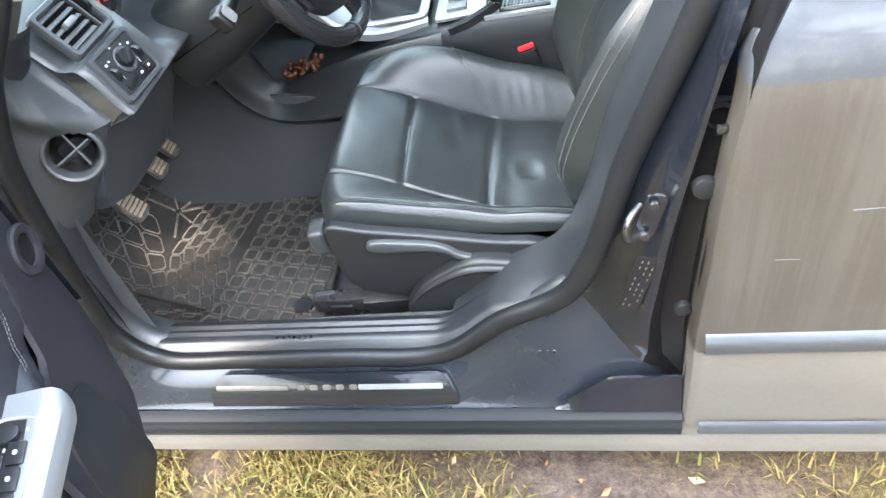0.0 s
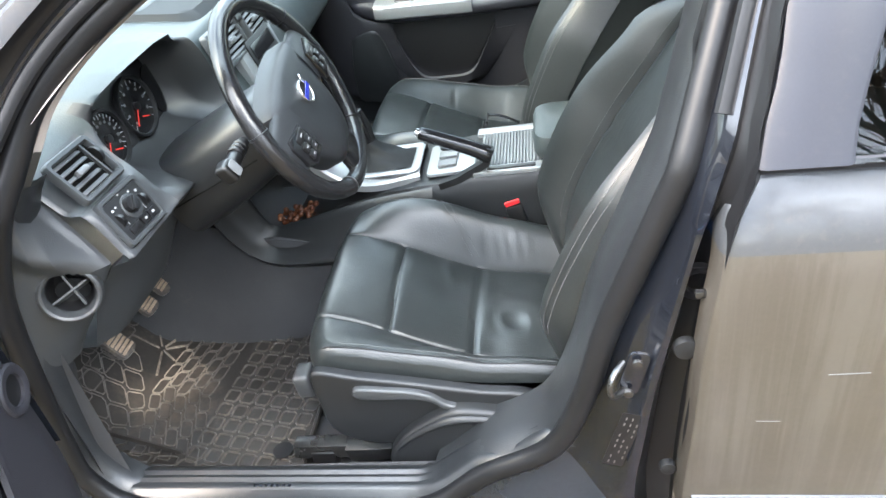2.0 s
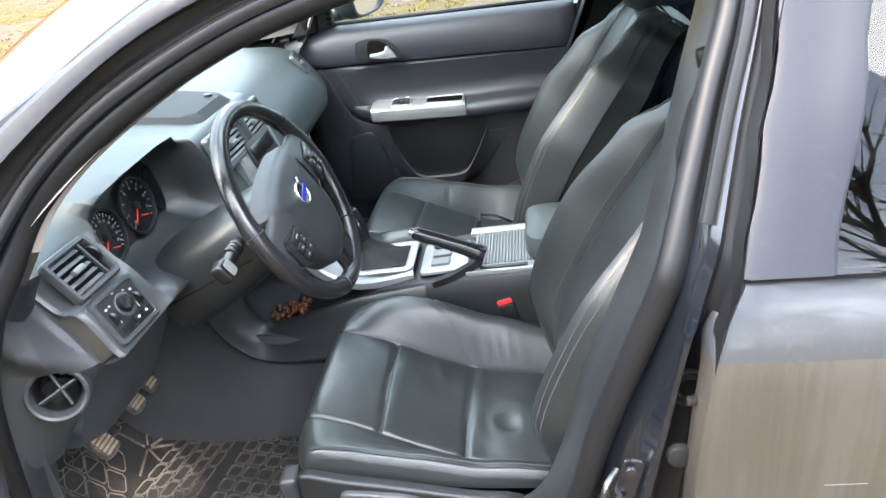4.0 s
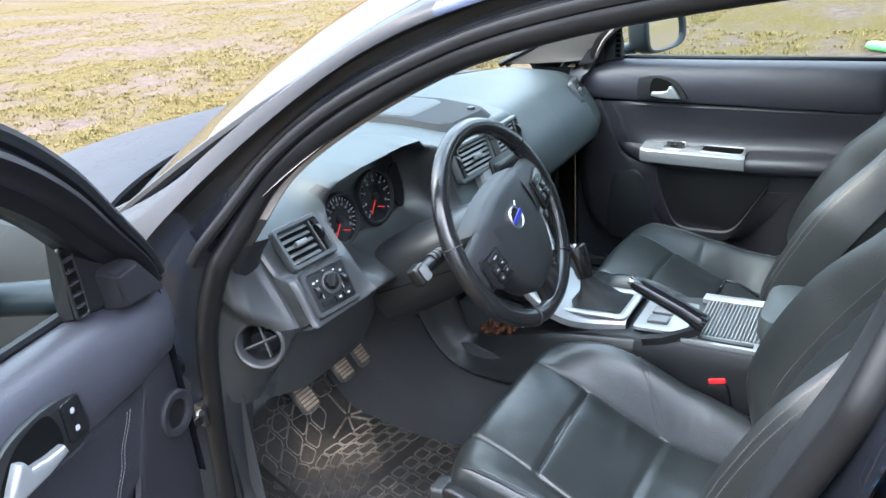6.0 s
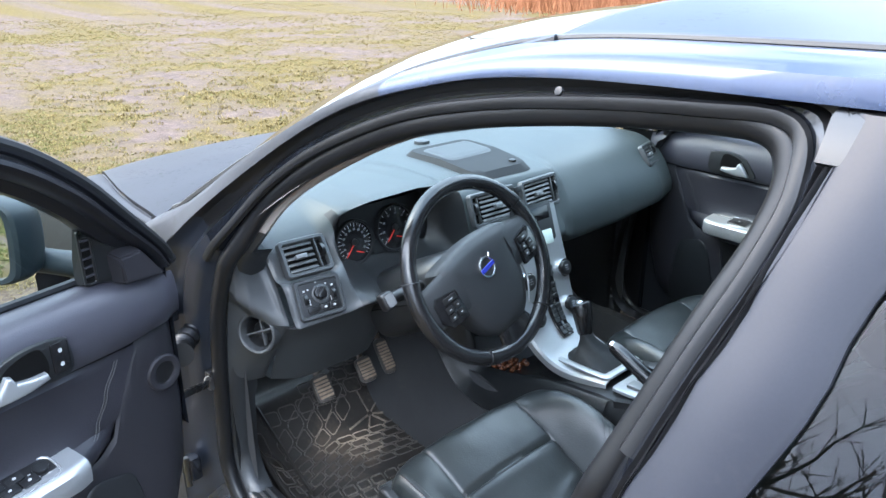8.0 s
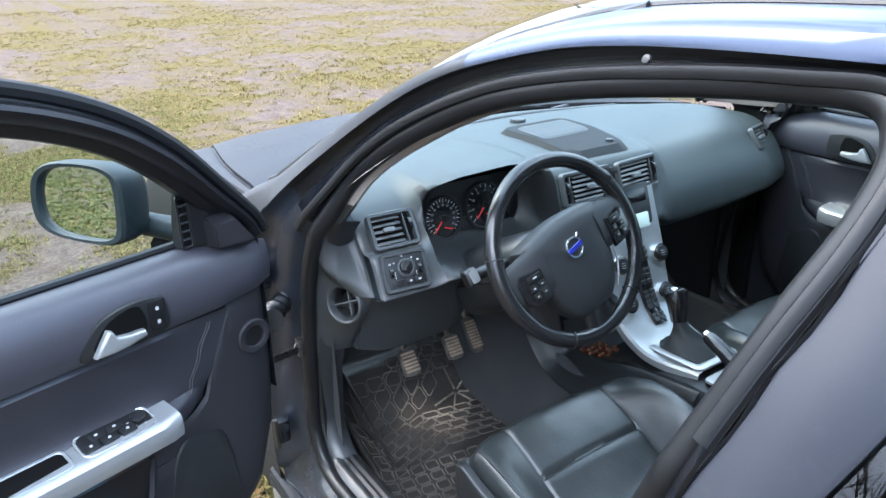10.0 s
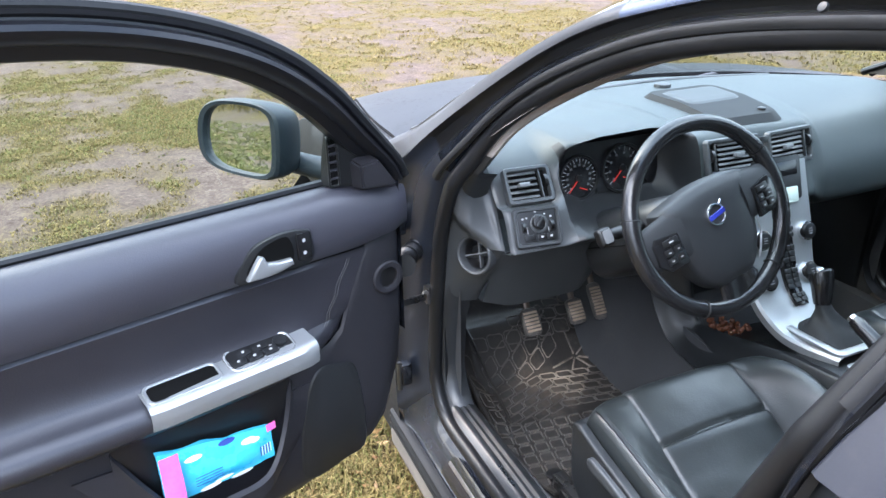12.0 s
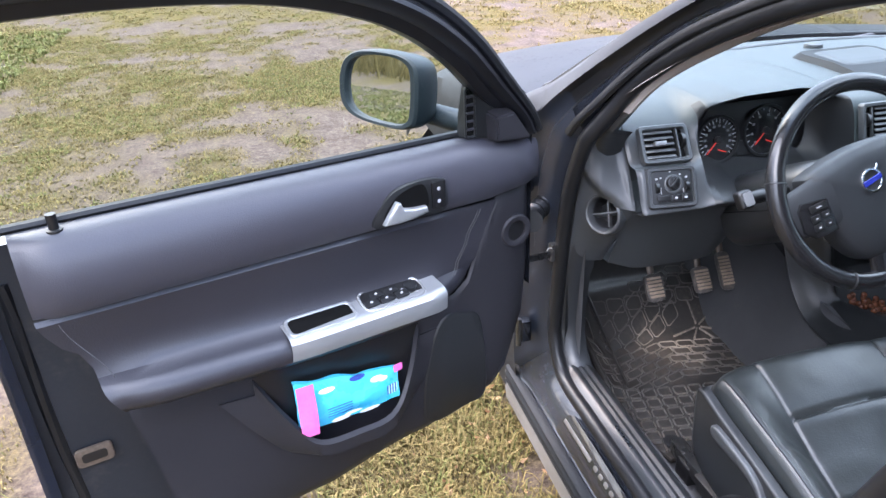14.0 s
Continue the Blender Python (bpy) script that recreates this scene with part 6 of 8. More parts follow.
# ---- seats ----
def seat(yc, s, label):
    """s: -1 for the driver (its outer side at -y), 1 for the passenger."""
    st = thing("bucket_seat", (0.2, yc, 0.28), label, "car seat", "front seats")
    Y = lambda v: yc + s * 0.245 * v

    # cushion: from the front edge below, over the nose, to the rear; v from the inner side to the outer
    LINE = [(0.02, 0.475), (-0.030, 0.480), (-0.052, 0.510), (-0.050, 0.548), (-0.026, 0.576), (0.03, 0.562), (0.090, 0.536), (0.13, 0.518), (0.20, 0.486), (0.28, 0.456), (0.36, 0.446), (0.46, 0.434), (0.52, 0.43)]
    line = spline([(x, 0, z) for x, z in LINE], 120)

    def bolster(x, inner):
        """Height of the side bolster's crest over the seat's middle."""
        if inner:
            return curve_table(x, [(-0.045, 0.0), (-0.01, 0.016), (0.03, 0.044), (0.10, 0.082), (0.19, 0.104), (0.29, 0.098), (0.40, 0.078), (0.52, 0.06)])
        return curve_table(x, [(-0.045, 0.0), (0.0, 0.010), (0.05, 0.022), (0.165, 0.056), (0.26, 0.076), (0.40, 0.082), (0.52, 0.07)])

    vs_ = [-1.0, -1.0, -0.992, -0.975, -0.95, -0.92, -0.88, -0.84, -0.80, -0.76, -0.72, -0.68, -0.65, -0.62, -0.60, -0.59, -0.58, -0.57, -0.56, -0.53, -0.48, -0.42, -0.36, -0.3, -0.24, -0.18, -0.12, -0.06, 0]
    vs_ = vs_ + [-v for v in vs_[-2::-1]]
    rows = []
    for i, p in enumerate(line):
        row = []
        tops = (max(0.0, bolster(p.x, True)), max(0.0, bolster(p.x, False)))
        for k, v in enumerate(vs_):
            av = abs(v)
            hgt = tops[0] if v < 0 else tops[1]
            if av <= 0.58:
                up_ = 0.010 * (1 - (av / 0.58) ** 2) + (0.004 if v > 0 else 0.0) * av
                up_ -= 0.0035 * math.exp(-((av - 0.58) / 0.010) ** 2)
            else:
                f = (av - 0.58) / 0.42
                up_ = hgt * math.sin(min(1.0, f / (0.74 if v < 0 else 0.86)) * math.pi / 2) ** (1.1 if v < 0 else 1.4)
                up_ -= 0.0035 * math.exp(-((av - 0.58) / 0.010) ** 2)
                if v < 0 and f > 0.70:
                    g = (f - 0.70) / 0.30
                    up_ -= (0.30 * hgt + 0.014) * g ** 2.2
                elif f > 0.84:
                    up_ -= 0.016 * ((f - 0.84) / 0.16) ** 2
            z = p.z + up_
            x = p.x + (0.034 * max(0.0, (av - 0.62) / 0.38) ** 2.2 if p.x < 0.04 else 0.034 * max(0.0, (av - 0.62) / 0.38) ** 2.2 * max(0.0, 1 - (p.x - 0.04) / 0.10))
            if k in (0, len(vs_) - 1):
                z = min(z - 0.004, lerp_table(p.x, [(-0.06, 0.520), (0.4, 0.490)]))
            # seams across the middle and the bolsters
            top_side = i > 38
            if top_side and av < 0.575:
                z -= 0.0075 * math.exp(-((p.x - 0.094 - 0.006 * v) / 0.0045) ** 2)
                z += 0.0020 * math.exp(-((p.x - 0.114) / 0.014) ** 2)
                z -= 0.0080 * math.exp(-((p.x - 0.256 + 0.004 * v) / 0.0045) ** 2)
                z += 0.0018 * math.exp(-((p.x - 0.275) / 0.014) ** 2)
            elif top_side and av > 0.59:
                sx_ = (0.256 - 0.26 * (av - 0.58)) if v < 0 else 0.17
                z -= 0.0045 * math.exp(-((p.x - sx_) / 0.0035) ** 2)
            # worn hollows and creases of the sat-on leather
            if av < 0.56 and s < 0 and p.x > 0.10:
                rr = math.hypot((p.x - 0.335) * 1.05, (v - 0.16) * 0.245)
                wob = rr + 0.010 * noise.noise(Vector((p.x * 16, v * 5, 1)))
                z += 0.0048 * math.exp(-((wob - 0.034) / 0.011) ** 2) + 0.0034 * math.exp(-((wob - 0.062) / 0.012) ** 2) - 0.004 * math.exp(-(wob / 0.022) ** 2)
                r2 = math.hypot(p.x - 0.185, (v + 0.18) * 0.245)
                z -= 0.0060 * math.exp(-(r2 / 0.042) ** 2)
                z += 0.0042 * math.exp(-((p.x - 0.20 - 0.05 * (v + 0.2)) / 0.010) ** 2 - ((v + 0.42) / 0.20) ** 2)
            z += 0.0026 * noise.noise(Vector((p.x * 11, v * 2.6, yc * 7))) + 0.0012 * noise.noise(Vector((p.x * 30, v * 7, yc * 7))) * (1 if av < 0.9 else 0.3)
            if v < -0.62:
                z += 0.0022 * math.sin(p.x * 190 + 5 * noise.noise(Vector((p.x * 9, v * 6, 2)))) * math.exp(-((p.x - 0.31) / 0.07) ** 2) * math.exp(-((av - 0.68) / 0.07) ** 2)
            row.append(Vector((x, Y(v), z)))
        rows.append(row)
    part("cushion", grid(rows), LEATHER, st, "creased black leather seat cushion", sharp=75)
    surf = lambda i, k, lift: rows[i][k] + Vector((0, 0, lift))
    kout = lambda v: min(range(len(vs_)), key=lambda q: abs(vs_[q] - v))
    # stitching beside the seams
    for v in (0.92, 0.975):
        stitches([surf(i, kout(v), 0.0012) for i in range(46, 112, 2)], st, "edge_stitching", 0.0055, 0.0008)
    part("edge_seam", tube([surf(i, kout(0.95), 0.0002) for i in range(40, 114, 2)], 0.0016, 6), BLACK, st, "stitched edge seam")
    for off in (-0.006, 0.006):
        pts = []
        for k, v in enumerate(vs_):
            if -0.94 < v < -0.60:
                xt = 0.256 - 0.26 * (abs(v) - 0.58) + off
                i = min(range(40, len(rows)), key=lambda q: abs(rows[q][k].x - xt))
                pts.append(surf(i, k, 0.0014))
        stitches(pts, st, "bolster_stitching", 0.0055, 0.0008)

    # backrest
    BL = [(0.452, 0.430), (0.442, 0.52), (0.462, 0.63), (0.512, 0.74), (0.574, 0.85), (0.642, 0.96), (0.700, 1.055), (0.735, 1.095), (0.770, 1.100), (0.795, 1.075)]
    bl = spline([(x, 0, z) for x, z in BL], 50)
    tilt = Vector((math.cos(radians(32)), 0, -math.sin(radians(32)))) * -1
    rows = []
    for i, p in enumerate(bl):
        hw = lerp_table(p.z, [(0.47, 0.235), (0.62, 0.258), (0.80, 0.255), (0.95, 0.220), (1.06, 0.165), (1.10, 0.135)])
        bb = lerp_table(p.z, [(0.47, 0.03), (0.60, 0.075), (0.80, 0.082), (0.95, 0.060), (1.04, 0.018), (1.10, 0.0)])
        if p.x > 0.75 and i > 40:
            bb = 0.0
        row = []
        for v in (-1, -0.995, -0.98, -0.95, -0.91, -0.87, -0.83, -0.79, -0.75, -0.71, -0.67, -0.64, -0.62, -0.605, -0.59, -0.5, -0.25, 0, 0.25, 0.5, 0.59, 0.605, 0.62, 0.64, 0.67, 0.71, 0.75, 0.79, 0.83, 0.87, 0.91, 0.95, 0.98, 0.995, 1):
            av = abs(v)
            fwd = 0.0
            if av > 0.605:
                f = min(1, (av - 0.605) / 0.26)
                fwd = bb * math.sin(f * math.pi / 2)
                if av > 0.80:
                    g = (av - 0.80) / 0.20
                    fwd -= (bb * 0.6 + 0.05) * g ** 2.4
            elif av > 0.585:
                fwd = -0.008 * (1 - abs(av - 0.60) / 0.015)
            if av < 0.6:
                fwd -= math.exp(-((p.z - 0.79) / 0.006) ** 2) * 0.006
            fwd += 0.003 * noise.noise(Vector((p.z * 9, v * 3, 3 + yc * 5)))
            row.append(Vector((p.x, yc + s * hw * v, p.z)) + tilt * fwd)
        rows.append(row)
    part("backrest", grid(rows), LEATHER, st, "black leather backrest with side bolsters")
    bk = []
    for i, p in enumerate(bl):
        hw = lerp_table(p.z, [(0.47, 0.235), (0.62, 0.258), (0.80, 0.255), (0.95, 0.220), (1.06, 0.165), (1.10, 0.135)])
        th = 0.115 if i < 42 else 0.115 * (49 - i) / 7
        c = Vector((p.x, yc, p.z)) - tilt * 0.02
        bk.append([c + Vector((0, -hw * 0.985, 0)), c + Vector((0, -hw * 0.94, 0)) - tilt * th * 0.7, c + Vector((0, -hw * 0.6, 0)) - tilt * th, c + Vector((0, hw * 0.6, 0)) - tilt * th, c + Vector((0, hw * 0.94, 0)) - tilt * th * 0.7, c + Vector((0, hw * 0.985, 0))])
    part("backrest_shell", grid(bk), LEATHER, st, "black rear of the backrest")
    for v in (-0.63, 0.63):
        pts = [Vector((p.x, yc + s * lerp_table(p.z, [(0.47, 0.235), (0.62, 0.258), (0.80, 0.255), (0.95, 0.220), (1.06, 0.165), (1.10, 0.135)]) * v, p.z)) + tilt * 0.012 for p in bl[8:40]]
        stitches(pts, st, "back_stitching", 0.006, 0.0008)
    for v in (-0.90, 0.90):
        for off in (0.0, 0.012):
            pts = [Vector((p.x, yc + s * lerp_table(p.z, [(0.47, 0.235), (0.62, 0.258), (0.80, 0.255), (0.95, 0.220), (1.06, 0.165), (1.10, 0.135)]) * (v + off * (4 if v > 0 else -4)), p.z)) + tilt * (lerp_table(p.z, [(0.47, 0.03), (0.60, 0.075), (0.80, 0.082), (0.95, 0.060), (1.04, 0.018), (1.10, 0.0)]) * (0.90 - off * 9) - 0.004) for p in bl[8:40]]
            stitches(pts, st, "bolster_stitching", 0.006, 0.0009)
    # headrest
    rows = []
    for f in np.linspace(0, 1, 12):
        a = f * math.pi
        c = Vector((0.745 + 0.022 * f, yc, 1.085 + 0.19 * f))
        w = 0.075 + 0.055 * math.sin(min(1, f * 1.3) * math.pi / 2) - (0.03 if f > 0.95 else 0)
        d = 0.050 * (1 - (2 * f - 1) ** 6) + 0.01
        rows.append([c + Vector((-d * math.sin(t) * (1.0 if math.sin(t) > 0 else 0.8), w * math.copysign(abs(math.cos(t)) ** 0.6, math.cos(t)), 0.0)) for t in np.linspace(0, math.tau, 24, endpoint=False)])
    bm = grid(rows, cv=True)
    bm.faces.new(bm.verts[-24:])
    bm.verts.ensure_lookup_table()
    bm.faces.new(bm.verts[:24])
    part("headrest", bm, LEATHER, st, "black leather headrest")
    # side valance, lever, rails
    o = yc + s * 0.250
    val = [(-0.016, 0.556), (-0.026, 0.520), (-0.022, 0.470), (-0.014, 0.411), (0.024, 0.377), (0.095, 0.362), (0.15, 0.372), (0.27, 0.39), (0.36, 0.405), (0.412, 0.433), (0.395, 0.470), (0.347, 0.492), (0.281, 0.498), (0.161, 0.522), (0.06, 0.540)]
    vsm = [(p.x, p.z) for p in spline([(x, 0, z) for x, z in val], 60, True)]
    part("side_valance", plate(basis((0, o + s * 0.004, 0), (1 if s < 0 else 1, 0, 0), (0, 0, 1)) if s < 0 else basis((0, o - 0.02, 0), (1, 0, 0), (0, 0, 1)), vsm, 0.020, 0.008, 3), PLASTIC, st, "charcoal plastic seat side cover")
    if s < 0:
        hinge = [(0.094, 0.352), (0.115, 0.392), (0.147, 0.425), (0.206, 0.464), (0.252, 0.476), (0.33, 0.464), (0.412, 0.440), (0.402, 0.402), (0.34, 0.355), (0.25, 0.322), (0.16, 0.316), (0.105, 0.325)]
        hs = [(p.x, p.z) for p in spline([(x, 0, z) for x, z in hinge], 48, True)]
        part("hinge_cover", plate(basis((0, o - 0.016, 0), (1, 0, 0), (0, 0, 1)), hs, 0.034, 0.012, 3), PLASTIC, st, "rounded charcoal hinge cover")
        part("hinge_ridge", tube(spline([(0.110, o - 0.044, 0.372), (0.147, o - 0.046, 0.412), (0.206, o - 0.048, 0.450), (0.255, o - 0.048, 0.460), (0.33, o - 0.046, 0.450), (0.398, o - 0.040, 0.430)], 24), [0.006 + 0.004 * math.sin(k / 23 * math.pi) for k in range(24)], 10, flat=0.8), PLASTIC, st, "moulded ridge of the hinge cover")
        lev = spline([(0.056, 0, 0.522), (0.12, 0, 0.518), (0.165, 0, 0.512), (0.195, 0, 0.500), (0.216, 0, 0.482), (0.236, 0, 0.474), (0.232, 0, 0.464), (0.210, 0, 0.470), (0.188, 0, 0.487), (0.15, 0, 0.494), (0.060, 0, 0.497)], 44, True)
        part("height_lever", plate(basis((0, o - 0.018, 0), (1, 0, 0), (0, 0, 1)), [(p.x, p.z) for p in lev], 0.018, 0.006, 3), DASH_LOW, st, "grey height adjusting lever")
        part("rail_cover", block(basis((0.045, o + 0.020, 0.312), (1, 0, 0.05), (0, 1, 0.25)), 0.11, 0.05, 0.05, 0.006), PLASTIC, st, "black rail end cover")
        part("wire_clip", tube(spline([(0.412, o + 0.006, 0.520), (0.430, o - 0.006, 0.545), (0.447, o - 0.006, 0.560), (0.440, o, 0.535), (0.424, o, 0.515)], 20, True), 0.0016, 6, True), STEEL, st, "bent bright wire clip")
        part("front_lever", block(basis((-0.066, o + 0.045, 0.472), (1, 0, 0.1), (0, 1, 0)), 0.035, 0.05, 0.055, 0.010, 3), DASH_LOW, st, "grey release lever at the front")
        part("recline_knob", block(basis((0.445, o - 0.004, 0.455), (1, 0, 0.5), (0, 1, 0)), 0.06, 0.03, 0.035, 0.010), pbr_tab, st)
    for y in (o - s * 0.015, yc - s * 0.20):
        part("rail", block(basis((0.16, y, 0.318), (1, 0, 0.03), (0, 1, 0)), 0.56, 0.032, 0.036, 0.004), DARK_STEEL, st, "worn steel seat rail")
        for x in (-0.06, 0.38):
            part("rail_foot", block(basis((x, y, 0.288), (1, 0, 0), (0, 1, 0)), 0.05, 0.04, 0.05, 0.006), BLACK, st)
    part("belt_bar", tube([(0.16, o - s * 0.0 + s * 0.02, 0.345), (0.40, o + s * 0.02, 0.352)], 0.011, 12), BLACK, st, "black belt anchor bar")
    part("belt_loop", block(basis((0.20, o + s * 0.022, 0.347), (1, 0, 0), (0, 1, 0)), 0.030, 0.028, 0.034, 0.004), BLACK, st)
    part("seat_pan", block(basis((0.20, yc, 0.365), (1, 0, 0), (0, 1, 0)), 0.38, 0.42, 0.10, 0.02), BLACK, st, "dark seat frame")
    # buckle on the inner side
    bk_ = part("belt_buckle", block(basis((0.345, yc - s * 0.258, 0.508), (-0.25, 0, 1), (0, 1, 0)), 0.10, 0.028, 0.040, 0.007), BLACK, st, "black seat belt buckle")
    part("release_button", block(basis((0.331, yc - s * 0.258, 0.562), (1, 0, 0.3), (0, 1, 0)), 0.036, 0.020, 0.012, 0.004), RED, bk_, "red release button")
    return st


seat(-0.392, -1, "worn black leather driver's seat with creased cushion")
ps = seat(0.385, 1, "black leather passenger seat with side bolsters")
ps.location.x -= 0.035

# belt tongue and pouch lying on the passenger seat, dark clutter
cl = thing("sunglasses", (0.255, 0.22, 0.50), "dark pair of sunglasses lying on the passenger seat", "sunglasses")
for dy in (-0.033, 0.033):
    part("lens", block(basis((0.255, 0.190 + dy, 0.592), (0, 1, 0), (0.4, 0, 1)), 0.055, 0.042, 0.006, 0.003), GLOSS, cl, "dark lens")
    part("temple", tube(spline([(0.262, 0.190 + dy * 1.8, 0.604), (0.30, 0.190 + dy * 1.7, 0.600), (0.345, 0.190 + dy * 1.5, 0.580)], 10), 0.0035, 8), GLOSS, cl)
part("bridge", tube([(0.258, 0.178, 0.600), (0.258, 0.202, 0.600)], 0.004, 8), GLOSS, cl)

rb = thing("rear_bench", (1.35, 0, 0.3), "black leather rear bench seat with headrests", "rear seat")
part("bench_cushion", grid([[Vector((x, y, z + 0.01 * math.cos(y * 9))) for x, z in ((0.98, 0.36), (0.96, 0.50), (1.0, 0.54), (1.3, 0.50), (1.45, 0.48))] for y in np.linspace(-0.66, 0.66, 18)]), LEATHER, rb, "black leather bench cushion")
part("bench_back", grid([[Vector((x, y, z + 0.01 * math.cos(y * 9))) for x, z in ((1.40, 0.46), (1.42, 0.60), (1.55, 0.95), (1.62, 1.0), (1.70, 0.98))] for y in np.linspace(-0.66, 0.66, 18)]), LEATHER, rb, "black leather bench back")
for y in (-0.38, 0.38):
    part("headrest", block(basis((1.63, y, 1.08), (0, 1, 0), (0.2, 0, 1)), 0.25, 0.15, 0.09, 0.035, 4), LEATHER, rb, "black leather headrest")


# ---- doors ----
def door_shape(f, th, s_, passenger):
    """Parts of a front door under th; f maps (along, inward, up) to the thing's frame."""
    T = lambda rows: [[f(*p) for p in r] for r in rows]
    slant = lambda s, z: s + (lerp_table(z, [(0.33, -0.150), (0.54, -0.118), (0.70, -0.092), (0.79, -0.060), (0.925, 0.0)])) * min(1.0, max(0.0, (s - 0.60) / 0.385))
    ss = [0.045, 0.06, 0.09, 0.13, 0.155, 0.17, 0.185, 0.20, 0.215, 0.23, 0.26, 0.30, 0.34, 0.40, 0.48, 0.56, 0.64, 0.72, 0.80, 0.88, 0.93, 0.96, 0.975, 0.985]
    front = lambda s: lerp_table(s, [(0.04, 0.25), (0.10, 0.8), (0.20, 1.0), (0.95, 1.0), (0.985, 0.6)])
    # upper pad
    rows = []
    for s in ss:
        zt = lerp_table(s, [(0.04, 1.015), (0.14, 1.040), (0.24, 1.052), (1.0, 1.056)])
        zb = lerp_table(s, [(0.04, 0.935), (0.20, 0.928), (1.0, 0.922)])
        k = front(s)
        rows.append([(s, 0.016 + (d - 0.016) * k, zt + (zb - zt) * v) for v, d in ((0, 0.016), (0.0, 0.030), (0.05, 0.044), (0.15, 0.058), (0.35, 0.070), (0.6, 0.075), (0.85, 0.068), (0.97, 0.060), (1.0, 0.050), (1.02, 0.040))])
    part("upper_pad", grid(T(rows)), DOOR_VINYL, th, "matte grey-black vinyl upper pad")
    # leather insert with the armrest
    sweep = lambda z: lerp_table(z, [(0.718, 0.100), (0.758, 0.040), (0.80, 0.020), (0.856, -0.004), (0.922, -0.032)])
    PROF = [(0.922, 0.046), (0.914, 0.052), (0.895, 0.048), (0.865, 0.044), (0.835, 0.040), (0.805, 0.044), (0.788, 0.056), (0.781, 0.078), (0.772, 0.094), (0.758, 0.102), (0.742, 0.102), (0.728, 0.092), (0.722, 0.076), (0.718, 0.055)]
    rows = []
    for s in [0.195, 0.205, 0.215, 0.23, 0.25, 0.27, 0.29, 0.31] + [q for q in ss if q > 0.33]:
        a = lerp_table(s, [(0.19, 0.0), (0.24, 0.35), (0.30, 0.8), (0.36, 1.0), (0.90, 1.0), (0.985, 0.75)])
        dz = lerp_table(s, [(0.2, -0.0), (0.5, 0.0), (0.97, 0.012)])
        rows.append([(slant(s, z) + sweep(z) * max(0.0, 1 - (s - 0.195) / 0.30), 0.040 + (d - 0.040) * a + 0.010 * (1 - a) * (z > 0.8), z + dz * (z < 0.85)) for z, d in PROF])
    part("leather_insert", grid(T(rows)), DOOR_LEATHER, th, "black leather insert with padded armrest")
    for o in (0.0, 0.006):
        stitches([f(0.236 + o + sweep(z), lerp_table(z, [(0.72, 0.05), (0.8, 0.048), (0.92, 0.056)]) + 0.004, z) for z in np.linspace(0.74, 0.915, 16)], th, "insert_stitching", 0.005, 0.0008, (0, 0, 0))
    stitches([f(slant(0.955, z), lerp_table(z, [(0.72, 0.09), (0.775, 0.10), (0.80, 0.065), (0.92, 0.056)]) + 0.002, z) for z in np.linspace(0.80, 0.915, 14)], th, "insert_stitching", 0.005, 0.0008, (0, 0, 0))
    # lower hard panel, front part round the insert
    rows = []
    for s in [0.068] + [q for q in ss if q > 0.07]:
        zt = lerp_table(s, [(0.04, 0.932), (0.155, 0.928), (0.194, 0.858), (0.233, 0.760), (0.265, 0.735), (0.30, 0.722), (1.0, 0.728)])
        zb = lerp_table(s, [(0.068, 0.70), (0.085, 0.62), (0.10, 0.545), (0.123, 0.49), (0.176, 0.447), (0.37, 0.405), (0.61, 0.360), (0.985, 0.33)])
        rows.append([(slant(s, zt + (zb - zt) * v), d * lerp_table(s, [(0.068, 0.45), (0.10, 0.9), (0.2, 1.0), (0.985, 0.9)]), zt + (zb - zt) * v) for v, d in ((0, 0.044), (0.03, 0.050), (0.12, 0.050), (0.3, 0.050), (0.5, 0.052), (0.7, 0.052), (0.9, 0.046), (0.97, 0.036), (1.0, 0.018))])
    # the row near the insert's front edge is doubled so that the panel wraps round it
    part("lower_panel", grid(T(rows)), DOOR_HARD, th, "charcoal hard plastic lower panel")
    # map pocket: a deep bin with a raised outer lip
    lipz = spline([(0.352, 0.044, 0.700), (0.385, 0.068, 0.615), (0.44, 0.095, 0.548), (0.52, 0.098, 0.540), (0.60, 0.096, 0.550), (0.645, 0.075, 0.610), (0.69, 0.046, 0.695)], 30)
    rows = []
    for p in lipz:
        rows.append([(p.x, p.y, p.z), (p.x, p.y + 0.006, p.z - 0.006), (p.x, p.y + 0.004, p.z - 0.03), (0.52 + (p.x - 0.52) * 1.38, 0.049, p.z - 0.070 + 0.045 * abs(p.x - 0.52) / 0.17)])
    part("map_pocket", grid(T(rows), thick=-0.004), DOOR_HARD, th, "bulging map pocket")
    # Black sheet just off the panel paints the pocket's inner shade.
    part("pocket_shade", grid(T([[(0.52 + (p.x - 0.52) * 0.98, 0.053, p.z + (0.715 - p.z) * q) for q in (0, 0.5, 1)] for p in lipz])), BLACK, th, "black sheet painting the shade inside the map pocket")
    # speaker field
    spk = [(p.x, p.z) for p in spline([(0.205, 0, 0.655), (0.245, 0, 0.690), (0.300, 0, 0.690), (0.335, 0, 0.60), (0.352, 0, 0.48), (0.33, 0, 0.44), (0.25, 0, 0.45), (0.195, 0, 0.475)], 40, True)]
    bm = bmesh.new()
    top_ = [bm.verts.new(f(s, 0.054, z)) for s, z in spk]
    mid_ = [bm.verts.new(f(0.27 + (s - 0.27) * 0.96, 0.057, 0.57 + (z - 0.57) * 0.96)) for s, z in spk]
